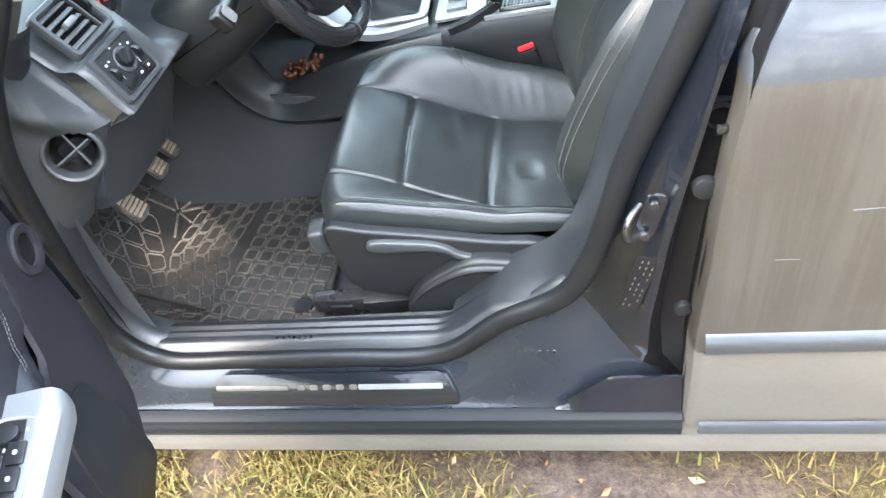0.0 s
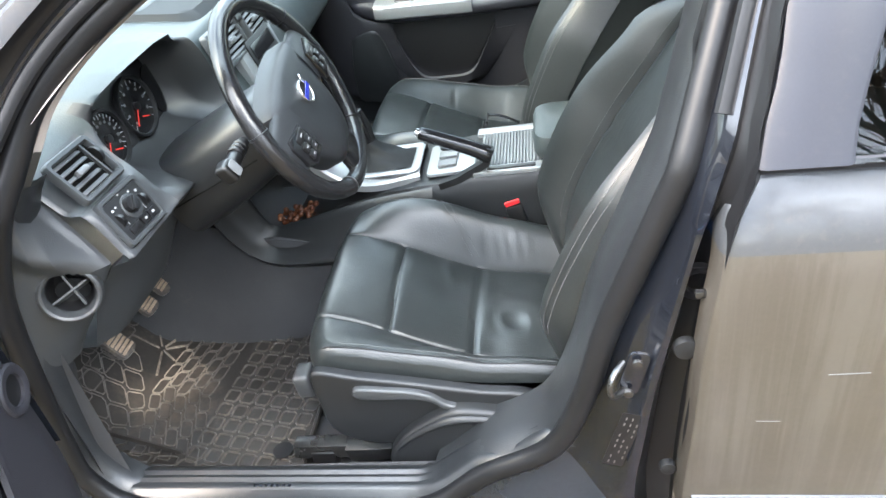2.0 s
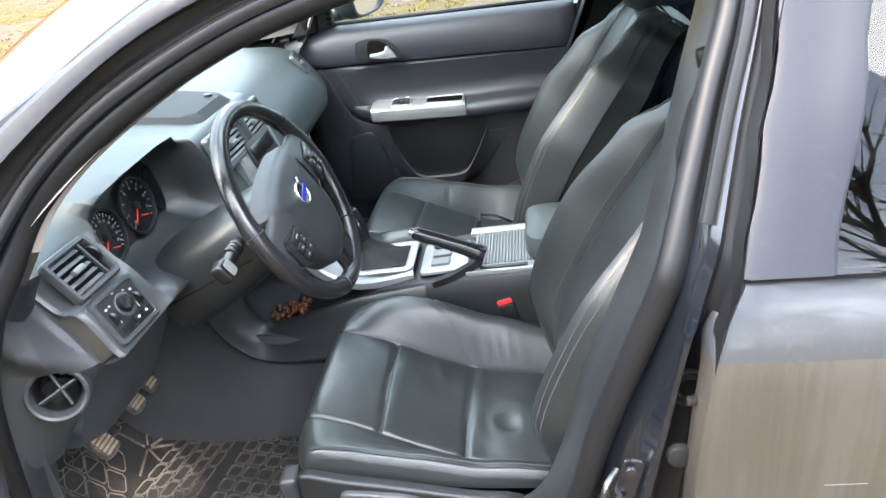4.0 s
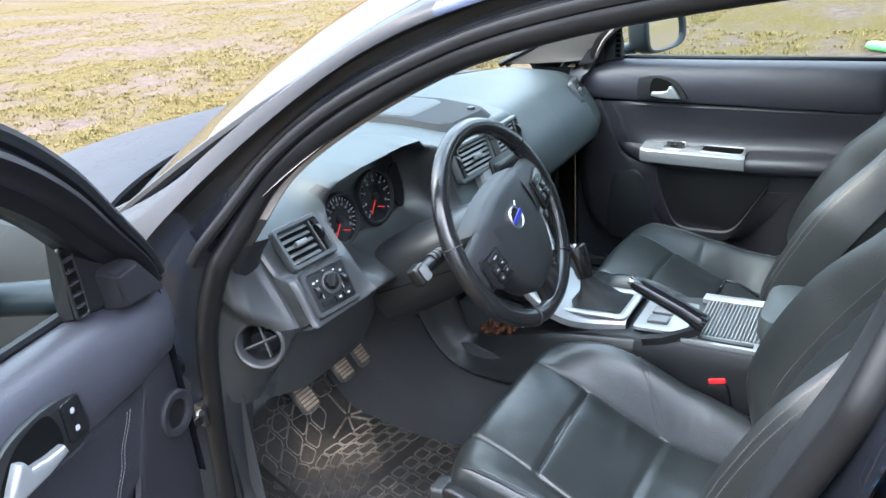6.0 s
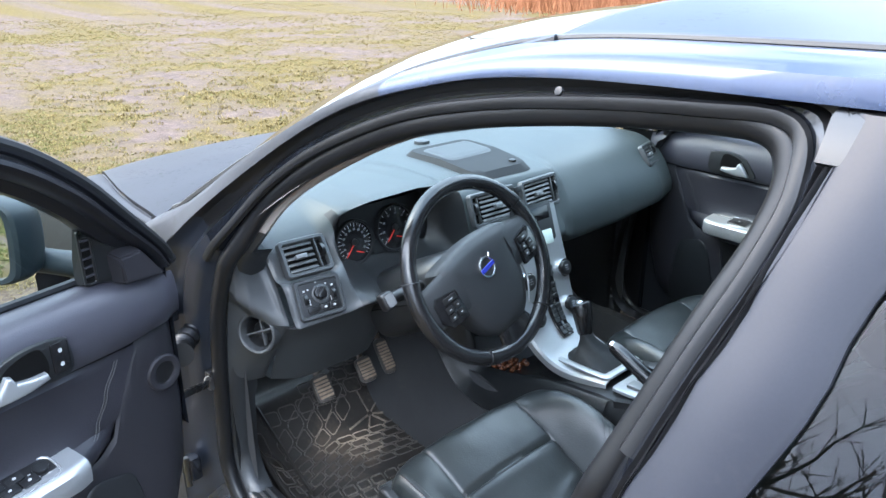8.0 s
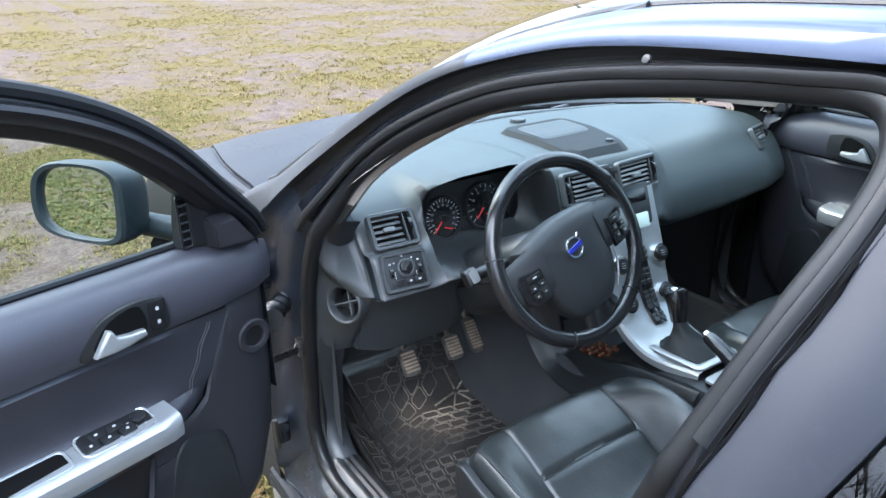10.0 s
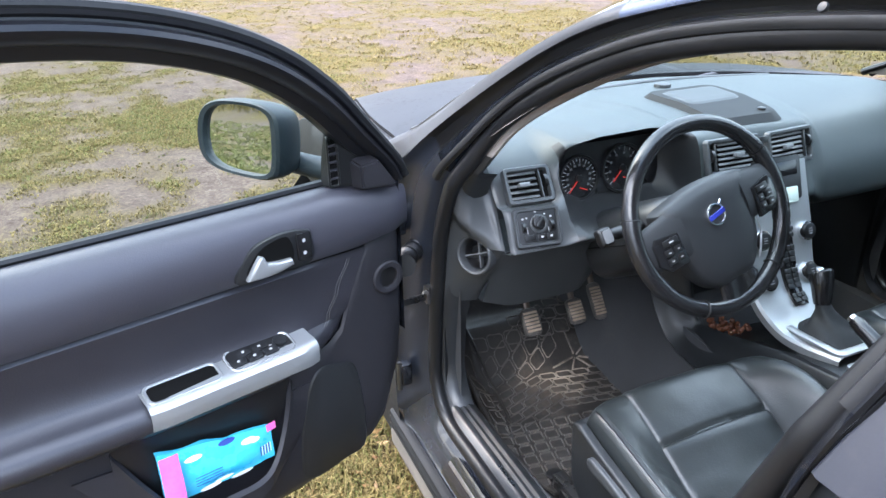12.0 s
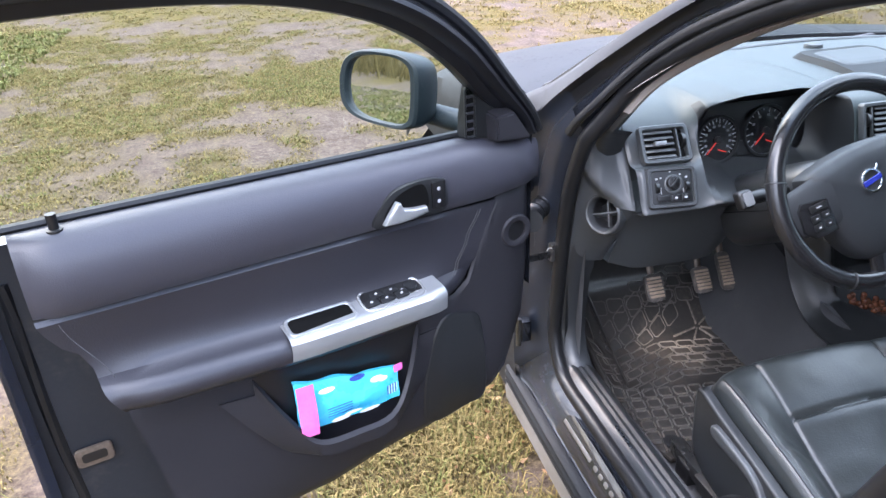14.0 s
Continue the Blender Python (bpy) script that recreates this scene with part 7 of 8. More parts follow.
    for k in range(40):
        bm.faces.new((top_[k], top_[(k + 1) % 40], mid_[(k + 1) % 40], mid_[k]))
    bm.faces.new(mid_)
    part("speaker_grille", bm, PLASTIC, th, "finely perforated speaker field")
    # round cover at the front
    m0 = basis(f(0.112, 0.044, 0.838), Vector(f(0.2, 0.044, 0.838)) - Vector(f(0.112, 0.044, 0.838)), (0, 0, 1))
    if (m0.to_3x3() @ Vector((0, 0, 1))).dot(Vector(f(0.1, 1, 0)) - Vector(f(0.1, 0, 0))) < 0:
        m0 = m0 @ pose(0, 0, 0, 0, 180, 0)
    part("round_recess", ring(m0, 0.022, 0.036, 0.008, 30), DOOR_HARD, th, "round moulded recess")
    part("recess_floor", disc(m0 @ pose(0, 0, 0.0005), 0.023, 0.001, 24, 0), BLACK, th)

    def at(s, d, z, dirz=0.0):
        o = Vector(f(s, d, z))
        x = (Vector(f(s + 0.1, d, z + dirz)) - o).normalized()
        up = Vector((0, 0, 1))
        m = basis(o, x, up)
        if (m.to_3x3() @ Vector((0, 0, 1))).dot(Vector(f(s, d + 1, z)) - o) < 0:
            m = basis(o, -x, up)
        return m, 1 if (m.to_3x3() @ Vector((1, 0, 0))).dot(x) > 0 else -1

    # inner handle in its surround
    m1, k1 = at(0.365, 0.071, 0.975)
    out = [(-0.072, -0.031), (0.0, -0.034), (0.072, -0.035), (0.062, -0.004), (0.032, 0.026), (-0.020, 0.036), (-0.066, 0.030), (-0.075, 0.020)]
    osm = [(k1 * p.x, p.y) for p in spline([(x, y, 0) for x, y in out], 40, True)][::k1]
    hs = part("handle_surround", plate(m1, osm, 0.008, 0.003), PLASTIC, th, "charcoal handle surround")
    inn = [(-0.030, -0.022), (0.050, -0.024), (0.040, 0.004), (0.012, 0.024), (-0.028, 0.027)]
    ism = [(k1 * p.x, p.y) for p in spline([(x, y, 0) for x, y in inn], 30, True)][::k1]
    # Flat plate; the bowl's shade is only its colour.
    part("handle_bowl", plate(m1 @ pose(0, 0, 0.0082), ism, 0.001, 0), HOLLOW_SHADE, hs, "near-black plate painted as the handle bowl's shade")
    lev = [(0.058, -0.029), (0.046, -0.010), (0.031, 0.010), (0.023, 0.006), (0.018, -0.006), (-0.004, -0.010), (-0.028, -0.011), (-0.031, -0.022), (0.0, -0.029), (0.03, -0.031)]
    part("handle_lever", plate(m1 @ pose(0, 0, 0.008), [(k1 * x, y) for x, y in lev][::k1], 0.013, 0.006, 3), SILVER, hs, "satin silver pull lever")
    if not passenger:
        lb = part("lock_switch", plate(m1 @ pose(k1 * -0.057, 0.002, 0.008), rrect(0.028, 0.052, 0.004), 0.003, 0.001), GLOSS, hs, "black central locking switch")
        for y in (0.014, -0.010):
            part("symbol_bar", plate(m1 @ pose(k1 * -0.057, y, 0.011), rrect(0.006, 0.007, 0.002), 0.0004, 0), WHITE_INK, lb)
    # silver pull with tray and switches
    L0, L1 = 0.312, 0.624
    rows = []
    for s in np.linspace(L0, L1, 16):
        e = 1.0
        if s < L0 + 0.02:
            e = 0.86 + 0.14 * (s - L0) / 0.02
        if s > L1 - 0.03:
            e = 0.93 + 0.07 * (L1 - s) / 0.03
        sk = 0.018 * (s - L0) / (L1 - L0)
        rows.append([(s + 0.02 * (0.115 - d), d * e + 0.012 * (1 - e) * 5, z - sk * 0.2) for d, z in ((0.030, 0.780), (0.031, 0.790), (0.036, 0.794), (0.092, 0.791), (0.103, 0.788), (0.109, 0.782), (0.110, 0.772), (0.109, 0.762), (0.106, 0.750), (0.098, 0.745))])
    pl_ = part("pull_handle", grid(T(rows), thick=-0.003), SILVER, th, "satin silver pull handle")
    def top(s, d, lift=0.0):
        o = Vector(f(s, d, lerp_table(d, [(0.036, 0.794), (0.092, 0.791)]) - 0.0036 * (s - L0) / (L1 - L0) + lift))
        x = (Vector(f(s + 0.1, d, 0.8)) - Vector(f(s, d, 0.8))).normalized()
        y = (Vector(f(s, d + 0.1, 0.779)) - Vector(f(s, d, 0.8))).normalized()
        m = basis(o, x, y)
        return m if m[2][2] > 0 else m @ pose(0, 0, 0, 180)
    # No depth is modelled here; near-black paints the tray's shade.
    part("tray", plate(top(0.556, 0.075, 0.0040), rrect(0.122, 0.044, 0.010), 0.0015, 0.0005), HOLLOW_SHADE, pl_, "flat plate painted near-black as the tray's shade")
    part("tray_edge", frame_plate(top(0.556, 0.075, 0.0035), 0.130, 0.050, 0.014, 0.006, 0.004), SILVER, pl_)
    sp_ = part("window_switches", plate(top(0.412, 0.070, 0.0030), rrect(0.122 if not passenger else 0.06, 0.054, 0.014), 0.0025, 0.001), BLACK, pl_, "black window switch pod")
    part("pod_ring", frame_plate(top(0.412, 0.070, 0.0028), 0.130 if not passenger else 0.066, 0.060, 0.018, 0.0045, 0.0045), CHROME_SATIN, pl_, "bright ring round the switch pod")
    for s, d in ((0.458, 0.081), (0.440, 0.060), (0.427, 0.081), (0.409, 0.060), (0.396, 0.081)) if not passenger else ((0.412, 0.070),):
        sw = part("window_switch", block(top(s, d, 0.0065) @ pose(0, 0, 0, 0, 8, 0), 0.026, 0.018, 0.005, 0.0015), PLASTIC, sp_)
        part("symbol_bar", plate(top(s, d, 0.0092) @ pose(0, 0, 0, 0, 8, 0), rrect(0.0055, 0.0048, 0.002), 0.0005, 0), WHITE_INK, sw)
    if not passenger:
        part("mirror_knob", disc(top(0.371, 0.066, 0.0055), 0.0125, 0.007, 20), PLASTIC, sp_, "round mirror adjusting knob")
        for ds, dd in ((0.018, 0.0), (-0.004, 0.020), (0.012, 0.016)):
            part("symbol_bar", plate(top(0.371 + ds, 0.066 + dd, 0.0056), rrect(0.005, 0.003, 0.001), 0.0004, 0), WHITE_INK, sp_)
        part("lock_pin", tube([f(0.922, 0.030, 1.050), f(0.922, 0.030, 1.078)], 0.0075, 14), BLACK, th, "black door lock pin")
        part("pin_collar", disc(basis(f(0.922, 0.030, 1.051), (1, 0, 0), (0, 1, 0)), 0.013, 0.004, 18), BLACK, th)
    if passenger:
        part("front_filler", grid(T([[(s, 0.02, z) for z in (0.32, 0.6, 0.9, 1.02)] for s in (-0.075, 0.0, 0.06)])), BLACK, th, "dark front edge of the door")
    # sheet metal shell: edges, outer skin
    low = lambda s: 0.285 if passenger else lerp_table(s, [(0.050, 0.74), (0.068, 0.69), (0.085, 0.61), (0.10, 0.535), (0.123, 0.482), (0.176, 0.440), (0.37, 0.398), (0.61, 0.352), (0.985, 0.315), (1.06, 0.31)])
    rows = []
    for s in (0.052, 0.056, 0.07, 0.085, 0.10, 0.12, 0.15, 0.2, 0.3, 0.45, 0.6, 0.75, 0.9, 1.02, 1.055, 1.065):
        e = 0.0 if 0.06 < s < 1.03 else 0.02
        rows.append([(s, d, max(z, low(s))) for d, z in ((0.012, 1.035), (-0.03, 1.040), (-0.060 + e, 1.025), (-0.078 + e, 0.90), (-0.085 + e, 0.70), (-0.080 + e, 0.45), (-0.072 + e, 0.30), (-0.05, 0.285), (-0.02, 0.30), (0.012, 0.34))])
    part("outer_skin", grid(T(rows)), PAINT, th, "dark blue-grey outer skin")
    for s0, nm in ((0.066, "front_edge"), (1.03, "rear_edge")):
        rows = [[(s0, d, z) for d in (-0.075, -0.05, -0.045, -0.01, 0.02, 0.034)] for z in np.linspace(max(0.30, low(s0)), 1.04, 24)]
        part(nm, grid(T(rows)), JAMB, th, "painted door edge")
    part("inner_sheet", grid(T([[(s, 0.012, max(z, low(s))) for z in (0.30, 0.35, 0.42, 0.5, 0.6, 0.8, 1.04)] for s in (0.068, 0.085, 0.10, 0.12, 0.15, 0.2, 0.3, 0.45, 0.7, 1.03)])), DULL_PAINT, th, "dark painted inner sheet")
    # seal on the rear edge and latch
    part("edge_seal", tube([f(*p) for p in spline([(0.082, 0.006, 0.98), (0.088, 0.004, 0.66), (0.13, 0.004, 0.50), (0.3, 0.004, 0.425), (0.8, 0.004, 0.345), (0.965, 0.004, 0.36), (1.005, 0.008, 0.62), (1.012, 0.010, 0.98)], 60)], 0.010, 8), RUBBER, th, "black rubber door seal")
    m2, _ = at(0.965, 0.016, 0.635)
    part("latch_plate", plate(m2, rrect(0.060, 0.036, 0.008), 0.006, 0.002), LATCH, th, "rusty steel door latch")
    part("latch_slot", plate(m2 @ pose(0, 0, 0.006), rrect(0.04, 0.018, 0.005), 0.001, 0), BLACK, th)
    # window frame: outer bar, inner lip and glass
    FO = [(0.03, 1.030), (0.06, 1.075), (0.145, 1.165), (0.235, 1.255), (0.34, 1.330), (0.47, 1.385), (0.62, 1.418), (0.80, 1.430), (1.00, 1.425), (1.075, 1.395), (1.085, 1.33), (1.075, 1.20), (1.065, 1.05)]
    FI = [(0.10, 1.035), (0.13, 1.075), (0.19, 1.125), (0.275, 1.205), (0.37, 1.270), (0.48, 1.315), (0.62, 1.345), (0.80, 1.357), (0.98, 1.352), (1.010, 1.335), (1.018, 1.29), (1.010, 1.19), (1.005, 1.05)]
    fo, fi = spline([(s, 0, z) for s, z in FO], 80), spline([(s, 0, z) for s, z in FI], 80)
    tum = lambda z: 0.40 * max(0.0, z - 1.04)
    rows = []
    for a, b in zip(fo, fi):
        r = []
        for t, d in ((1.0, 0.000), (0.96, 0.012), (0.80, 0.016), (0.70, 0.018), (0.64, 0.030), (0.54, 0.036), (0.42, 0.037), (0.32, 0.032), (0.27, 0.020), (0.22, 0.018), (0.16, 0.022), (0.08, 0.020), (0.0, 0.008), (0.0, -0.020), (0.3, -0.034), (0.8, -0.034), (1.0, -0.022), (1.0, 0.0)):
            p = a.lerp(b, t)
            r.append((p.x, d + tum(p.z), p.z))
        rows.append(r)
    part("window_frame", grid(T(rows)), FRAME_BLACK, th, "satin black window frame with a raised band")
    part("frame_lip", tube([f(p.x, 0.010 + tum(p.z), p.z) for p in [a.lerp(b, 0.03) for a, b in zip(fo, fi)]], 0.010, 8), SOFT_DARK, th, "dull rubber lip along the window frame")
    n = 26
    rows = []
    for j in range(n):
        s = 0.16 + (1.005 - 0.16) * j / (n - 1)
        zt = lerp_table(s, [(0.13, 1.075), (0.19, 1.13), (0.275, 1.21), (0.37, 1.275), (0.48, 1.320), (0.62, 1.350), (0.80, 1.362), (0.99, 1.357), (1.01, 1.34)])
        rows.append([(s, 0.0 + tum(z), z) for z in np.linspace(1.03, zt, 6)])
    g_ = part("window_glass", grid(T(rows)), GLASS, th, "clear side window")
    part("belt_seal", tube([f(s, 0.008, lerp_table(s, [(0.2, 1.055), (1.0, 1.060)])) for s in np.linspace(0.215, 1.0, 12)], 0.008, 8), RUBBER, th, "black rubber belt seal")
    # mirror triangle cover
    tri = [(0.085, 1.022), (0.225, 1.052), (0.222, 1.095), (0.205, 1.185), (0.150, 1.110)]
    bm = bmesh.new()
    lo = [bm.verts.new(f(s, 0.012, z)) for s, z in tri]
    hi = [bm.verts.new(f(0.16 + (s - 0.16) * 0.92, 0.036, 1.09 + (z - 1.09) * 0.92)) for s, z in tri]
    for k in range(5):
        bm.faces.new((lo[k], lo[(k + 1) % 5], hi[(k + 1) % 5], hi[k]))
    bm.faces.new(hi)
    bmesh.ops.bevel(bm, geom=[e for e in bm.edges if e.verts[0] in set(hi) and e.verts[1] in set(hi)], offset=0.006, segments=2, affect="EDGES")
    tr = part("mirror_cover", bm, PLASTIC, th, "black triangular cover with speaker slots")
    m4, k4 = at(0.211, 0.0355, 1.102)
    part("grille_frame", frame_plate(m4, 0.024, 0.098, 0.006, 0.004, 0.004), PLASTIC, tr, "frame of the small grille")
    for k in range(6):
        m3, k3 = at(0.211, 0.0365, 1.062 + 0.0155 * k)
        # Slot depth is painted: a near-black bar as its shade.
        part("slot", block(m3, 0.016, 0.0095, 0.002, 0.0008, 1), HOLLOW_SHADE, tr)
        part("slot_bar", block(m3 @ pose(0, 0.0077, 0.0015, -25), 0.017, 0.0045, 0.003, 0.001, 1), DOOR_HARD, tr)
    bm = bmesh.new()
    wed = [(0.080, 1.030), (0.172, 1.040), (0.176, 1.098), (0.128, 1.102)]
    lo = [bm.verts.new(f(s, 0.034, z)) for s, z in wed]
    hi = [bm.verts.new(f(0.138 + (s - 0.138) * 0.86, 0.066, 1.062 + (z - 1.062) * 0.80)) for s, z in wed]
    for k in range(4):
        bm.faces.new((lo[k], lo[(k + 1) % 4], hi[(k + 1) % 4], hi[k]))
    bm.faces.new(hi)
    bmesh.ops.bevel(bm, geom=bm.edges[:], offset=0.004, segments=2, affect="EDGES")
    part("cover_wedge", bm, DOOR_HARD, tr, "raised wedge")
    # outer mirror
    rows = []
    hx = [(p.x, p.y) for p in spline([(-0.108, 0.040, 0), (-0.090, 0.066, 0), (-0.04, 0.076, 0), (0.05, 0.072, 0), (0.098, 0.048, 0), (0.112, 0.002, 0), (0.100, -0.046, 0), (0.05, -0.068, 0), (-0.05, -0.072, 0), (-0.096, -0.062, 0), (-0.110, -0.035, 0)], 40, True)]
    o_ = Vector(f(0.300, -0.165, 1.118))
    lat = Vector(f(0.300 + 0.34, -0.165 - 0.94, 1.118)) - o_
    nrm = Vector(f(0.300 + 0.92, -0.165 + 0.34, 1.118 + 0.13)) - o_
    face = basis(o_, lat, (0, 0, 1))
    if (face.to_3x3() @ Vector((0, 0, 1))).dot(nrm) < 0:
        face = basis(o_, -lat, (0, 0, 1))
        hx = [(-x, y) for x, y in hx]
    face = face @ pose(0, 0, 0, -7.5)
    for sc, zz in ((0.93, 0.0), (0.97, 0.004), (1.0, -0.004), (1.0, -0.03), (0.93, -0.06), (0.75, -0.085), (0.45, -0.10), (0.1, -0.105)):
        rows.append([face @ Vector((x * sc, y * sc, zz)) for x, y in hx])
    hs2 = part("mirror_housing", grid(rows, cv=True), MIRROR_CASE, th, "blue-grey mirror housing")
    part("mirror_bezel", grid([[face @ Vector((x * sx_, y * sc, zz)) for x, y in hx] for sx_, sc, zz in ((0.99, 0.99, 0.002), (0.94, 0.96, 0.007), (0.83, 0.89, 0.006), (0.79, 0.855, -0.010))], cv=True), MIRROR_CASE, hs2, "blue-grey mirror bezel")
    part("mirror_glass", plate(face @ pose(0, 0, -0.006), [(x * 0.80, y * 0.865) for x, y in hx], 0.002, 0), MIRROR, hs2, "clean mirror glass")
    part("mirror_foot", tube([f(*p) for p in spline([(0.14, -0.01, 1.045), (0.17, -0.07, 1.052), (0.22, -0.15, 1.065), (0.25, -0.19, 1.075)], 12)], [0.035, 0.034, 0.033, 0.032, 0.031, 0.030, 0.030, 0.030, 0.030, 0.030, 0.030, 0.030], 14, flat=0.7), MIRROR_CASE, hs2, "blue-grey mirror foot")


# driver's door, open
DM = pose(-0.35, -0.87, 0, 0, 0, -74.5)
drv = thing("front_door", (0, 0, 0), "wide open driver's door with leather insert and silver pull", "car door", "car doors", turn=DM)
door_shape(lambda s, d, z: Vector((s, d, z)), drv, 1, 0)
# passenger's door, shut
pas = thing("front_door", (-0.37, 0.85, 0.3), "shut passenger door with leather insert and silver pull", "car door", "car doors")
door_shape(lambda s, d, z: Vector((-0.42 + s, 0.82 - d, z)), pas, -1, 1)

# wipes packet in the open door's pocket
wp = thing("wipes_packet", (0, 0, 0), "crumpled blue and pink wet wipes packet in the door pocket", "wipes packet", turn=DM @ pose(0.52, 0.075, 0.56))
rows = []
for i, x in enumerate(np.linspace(-0.105, 0.105, 22)):
    row = []
    for j, z in enumerate(np.linspace(0, 1, 10)):
        zt = 0.094 + 0.022 * (x / 0.105) * -1 * -1 + 0.0015 * math.sin(x * 60)
        d = 0.012 * (1 - (abs(x) / 0.105) ** 4) * math.sin(math.pi * min(0.95, max(0.05, z)))
        row.append(Vector((x, d + 0.004 * noise.noise(Vector((x * 40, z * 4, 2))), -0.012 + (0.012 - 0.06 * 0) + z * zt + 0.10 * (x - 0.1) * -0.12)))
    rows.append(row)
bm = grid(rows, thick=-0.012)
wpb = part("wrapper", bm, PACK_BLUE, wp, "crinkled light blue wrapper")
E2 = lambda x, z, lift=0.0: Vector((x, 0.0155 + lift + 0.010 * (1 - (abs(x) / 0.105) ** 4) * math.sin(math.pi * min(0.95, max(0.05, z / 0.105))), z))
part("pink_end", grid([[E2(x, z, 0.002) + Vector((0, 0.001, 0)) for z in np.linspace(0.004, 0.118, 8)] for x in (0.074, 0.085, 0.097, 0.107)], thick=-0.002), PACK_PINK, wpb, "pink sealed end")
part("pink_corner", grid([[E2(x, z, 0.002) for z in (0.080, 0.094)] for x in (-0.107, -0.10, -0.088)], thick=-0.002), PACK_PINK, wpb)
def blob(x, z, w, h):
    """An oval print that lies on the wrapper."""
    return grid([[E2(x + r * w * math.cos(a), z + r * h * math.sin(a), 0.0024) for r in (0.02, 0.5, 1.0)] for a in np.linspace(0, math.tau, 18, endpoint=False)], cu=True)


for x, z, w, h in ((0.050, 0.094, 0.016, 0.005), (-0.050, 0.082, 0.014, 0.006), (-0.062, 0.078, 0.010, 0.005), (0.030, 0.022, 0.020, 0.006), (0.004, 0.028, 0.018, 0.004), (-0.030, 0.018, 0.022, 0.005)):
    part("white_cloud", blob(x, z, w, h), PACK_WHITE, wpb, "white cloud print")
for k in range(4):
    part("print_bar", grid([[E2(0.03 + a * 0.05, 0.055 - 0.006 * k + b, 0.0022) for b in (-0.0006, 0.0006)] for a in np.linspace(-0.5, 0.5, 8)], thick=-0.0008), PACK_NAVY, wpb)
part("navy_oval", blob(-0.012, 0.098, 0.016, 0.006), PACK_NAVY, wpb, "navy oval mark")
for k in range(8):
    part("barcode_bar", grid([[E2(-0.092 + 0.003 * k + a, 0.035 + b, 0.0022) for b in (0, 0.022)] for a in (0, 0.0012 + 0.0008 * (k % 2))], thick=-0.0006), PACK_NAVY if k % 2 else PACK_WHITE, wpb)

# rear left door, shut
rd = thing("rear_door", (1.0, -0.87, 0.23), "dusty shut rear door with matte pillar cover and tinted glass", "car door", "car doors")
rows = []
for x in np.concatenate([[0.588, 0.5895, 0.5935, 0.600], np.linspace(0.608, 1.62, 24)]):
    row = []
    for z in [0.235, 0.24, 0.27, 0.33, 0.40, 0.452, 0.458, 0.470, 0.478, 0.55, 0.65, 0.75, 0.83, 0.87, 0.895, 0.91, 0.925, 0.939, 0.955, 0.97, 0.985, 1.005, 1.02]:
        lead = lerp_table(z, [(0.23, -0.004), (0.45, -0.003), (0.75, 0.008), (0.93, 0.022), (1.02, 0.036)]) * (1 if x < 0.75 else 0.3)
        y = -0.880 + 0.010 * ((z - 0.62) / 0.4) ** 2
        if 0.455 < z < 0.475:
            y -= 0.003
        if z < 0.45:
            y -= 0.006
        if z > 0.895:
            y += 0.048 * ((z - 0.895) / 0.125) ** 1.9
        if x < 0.605:
            y += {0.588: 0.045, 0.5895: 0.016, 0.5935: 0.006}.get(round(float(x), 4), 0.0015)
        row.append(Vector((x + lead, y, z)))
    rows.append(row)
# Skin split at the shoulder: painted ground reflection below, sky reflection above.
skin = grid(rows)
top_skin = skin.copy()
bmesh.ops.delete(skin, geom=[f for f in skin.faces if f.calc_center_median().z > 0.932], context="FACES")
bmesh.ops.delete(top_skin, geom=[f for f in top_skin.faces if f.calc_center_median().z <= 0.932], context="FACES")
low_skin = skin.copy()
bmesh.ops.delete(skin, geom=[f for f in skin.faces if f.calc_center_median().z <= 0.455], context="FACES")
bmesh.ops.delete(low_skin, geom=[f for f in low_skin.faces if f.calc_center_median().z > 0.455], context="FACES")
part("lower_skin", low_skin, MUDDY, rd, "lower door under pale dried mud", sharp=25)
part("door_skin", skin, DUST_GROUND_PAINT, rd, "dark paint under brown dust, ground reflection in its colour", sharp=25)
part("door_shoulder", top_skin, SKY_TINT_PAINT, rd, "glossy shoulder below the window, sky reflection in its bluish colour", sharp=60)
part("side_moulding", grid([[Vector((x, y, z)) for y, z in ((-0.880, 0.502), (-0.889, 0.494), (-0.893, 0.482), (-0.891, 0.466), (-0.884, 0.462))] for x in np.linspace(0.602, 1.62, 16)]), SKY_TINT_PAINT, rd, "slim painted side moulding")
part("lower_edge", grid([[Vector((x, y, z)) for y, z in ((-0.882, 0.258), (-0.889, 0.250), (-0.891, 0.232), (-0.880, 0.226))] for x in np.linspace(0.610, 1.62, 16)]), SKY_TINT_PAINT, rd, "bright lower edge of the door")
part("front_fold", grid([[p + Vector((0.004, dy, 0)) for dy in (0.0, 0.05)] for p in rows[0]]), JAMB, rd)
part("belt_moulding", tube([(x, -0.846, 1.030) for x in np.linspace(0.645, 1.62, 12)], 0.013, 10, flat=0.9), MATTE, rd, "matte grey belt moulding")
rows = []
for z in np.linspace(1.035, 1.425, 12):
    f0, f1 = lerp_table(z, [(1.03, 0.640), (1.15, 0.668), (1.25, 0.694), (1.43, 0.722)]), lerp_table(z, [(1.03, 0.735), (1.23, 0.782), (1.43, 0.83)])
    rows.append([Vector((x, side_y(z) + dy, z)) for x, dy in ((f0, 0.03), (f0, 0.003), (f0 + 0.008, -0.001), (f1 - 0.006, -0.001), (f1, 0.003), (f1, 0.02))])
part("pillar_cover", grid(rows), MATTE, rd, "flat matte grey pillar cover")
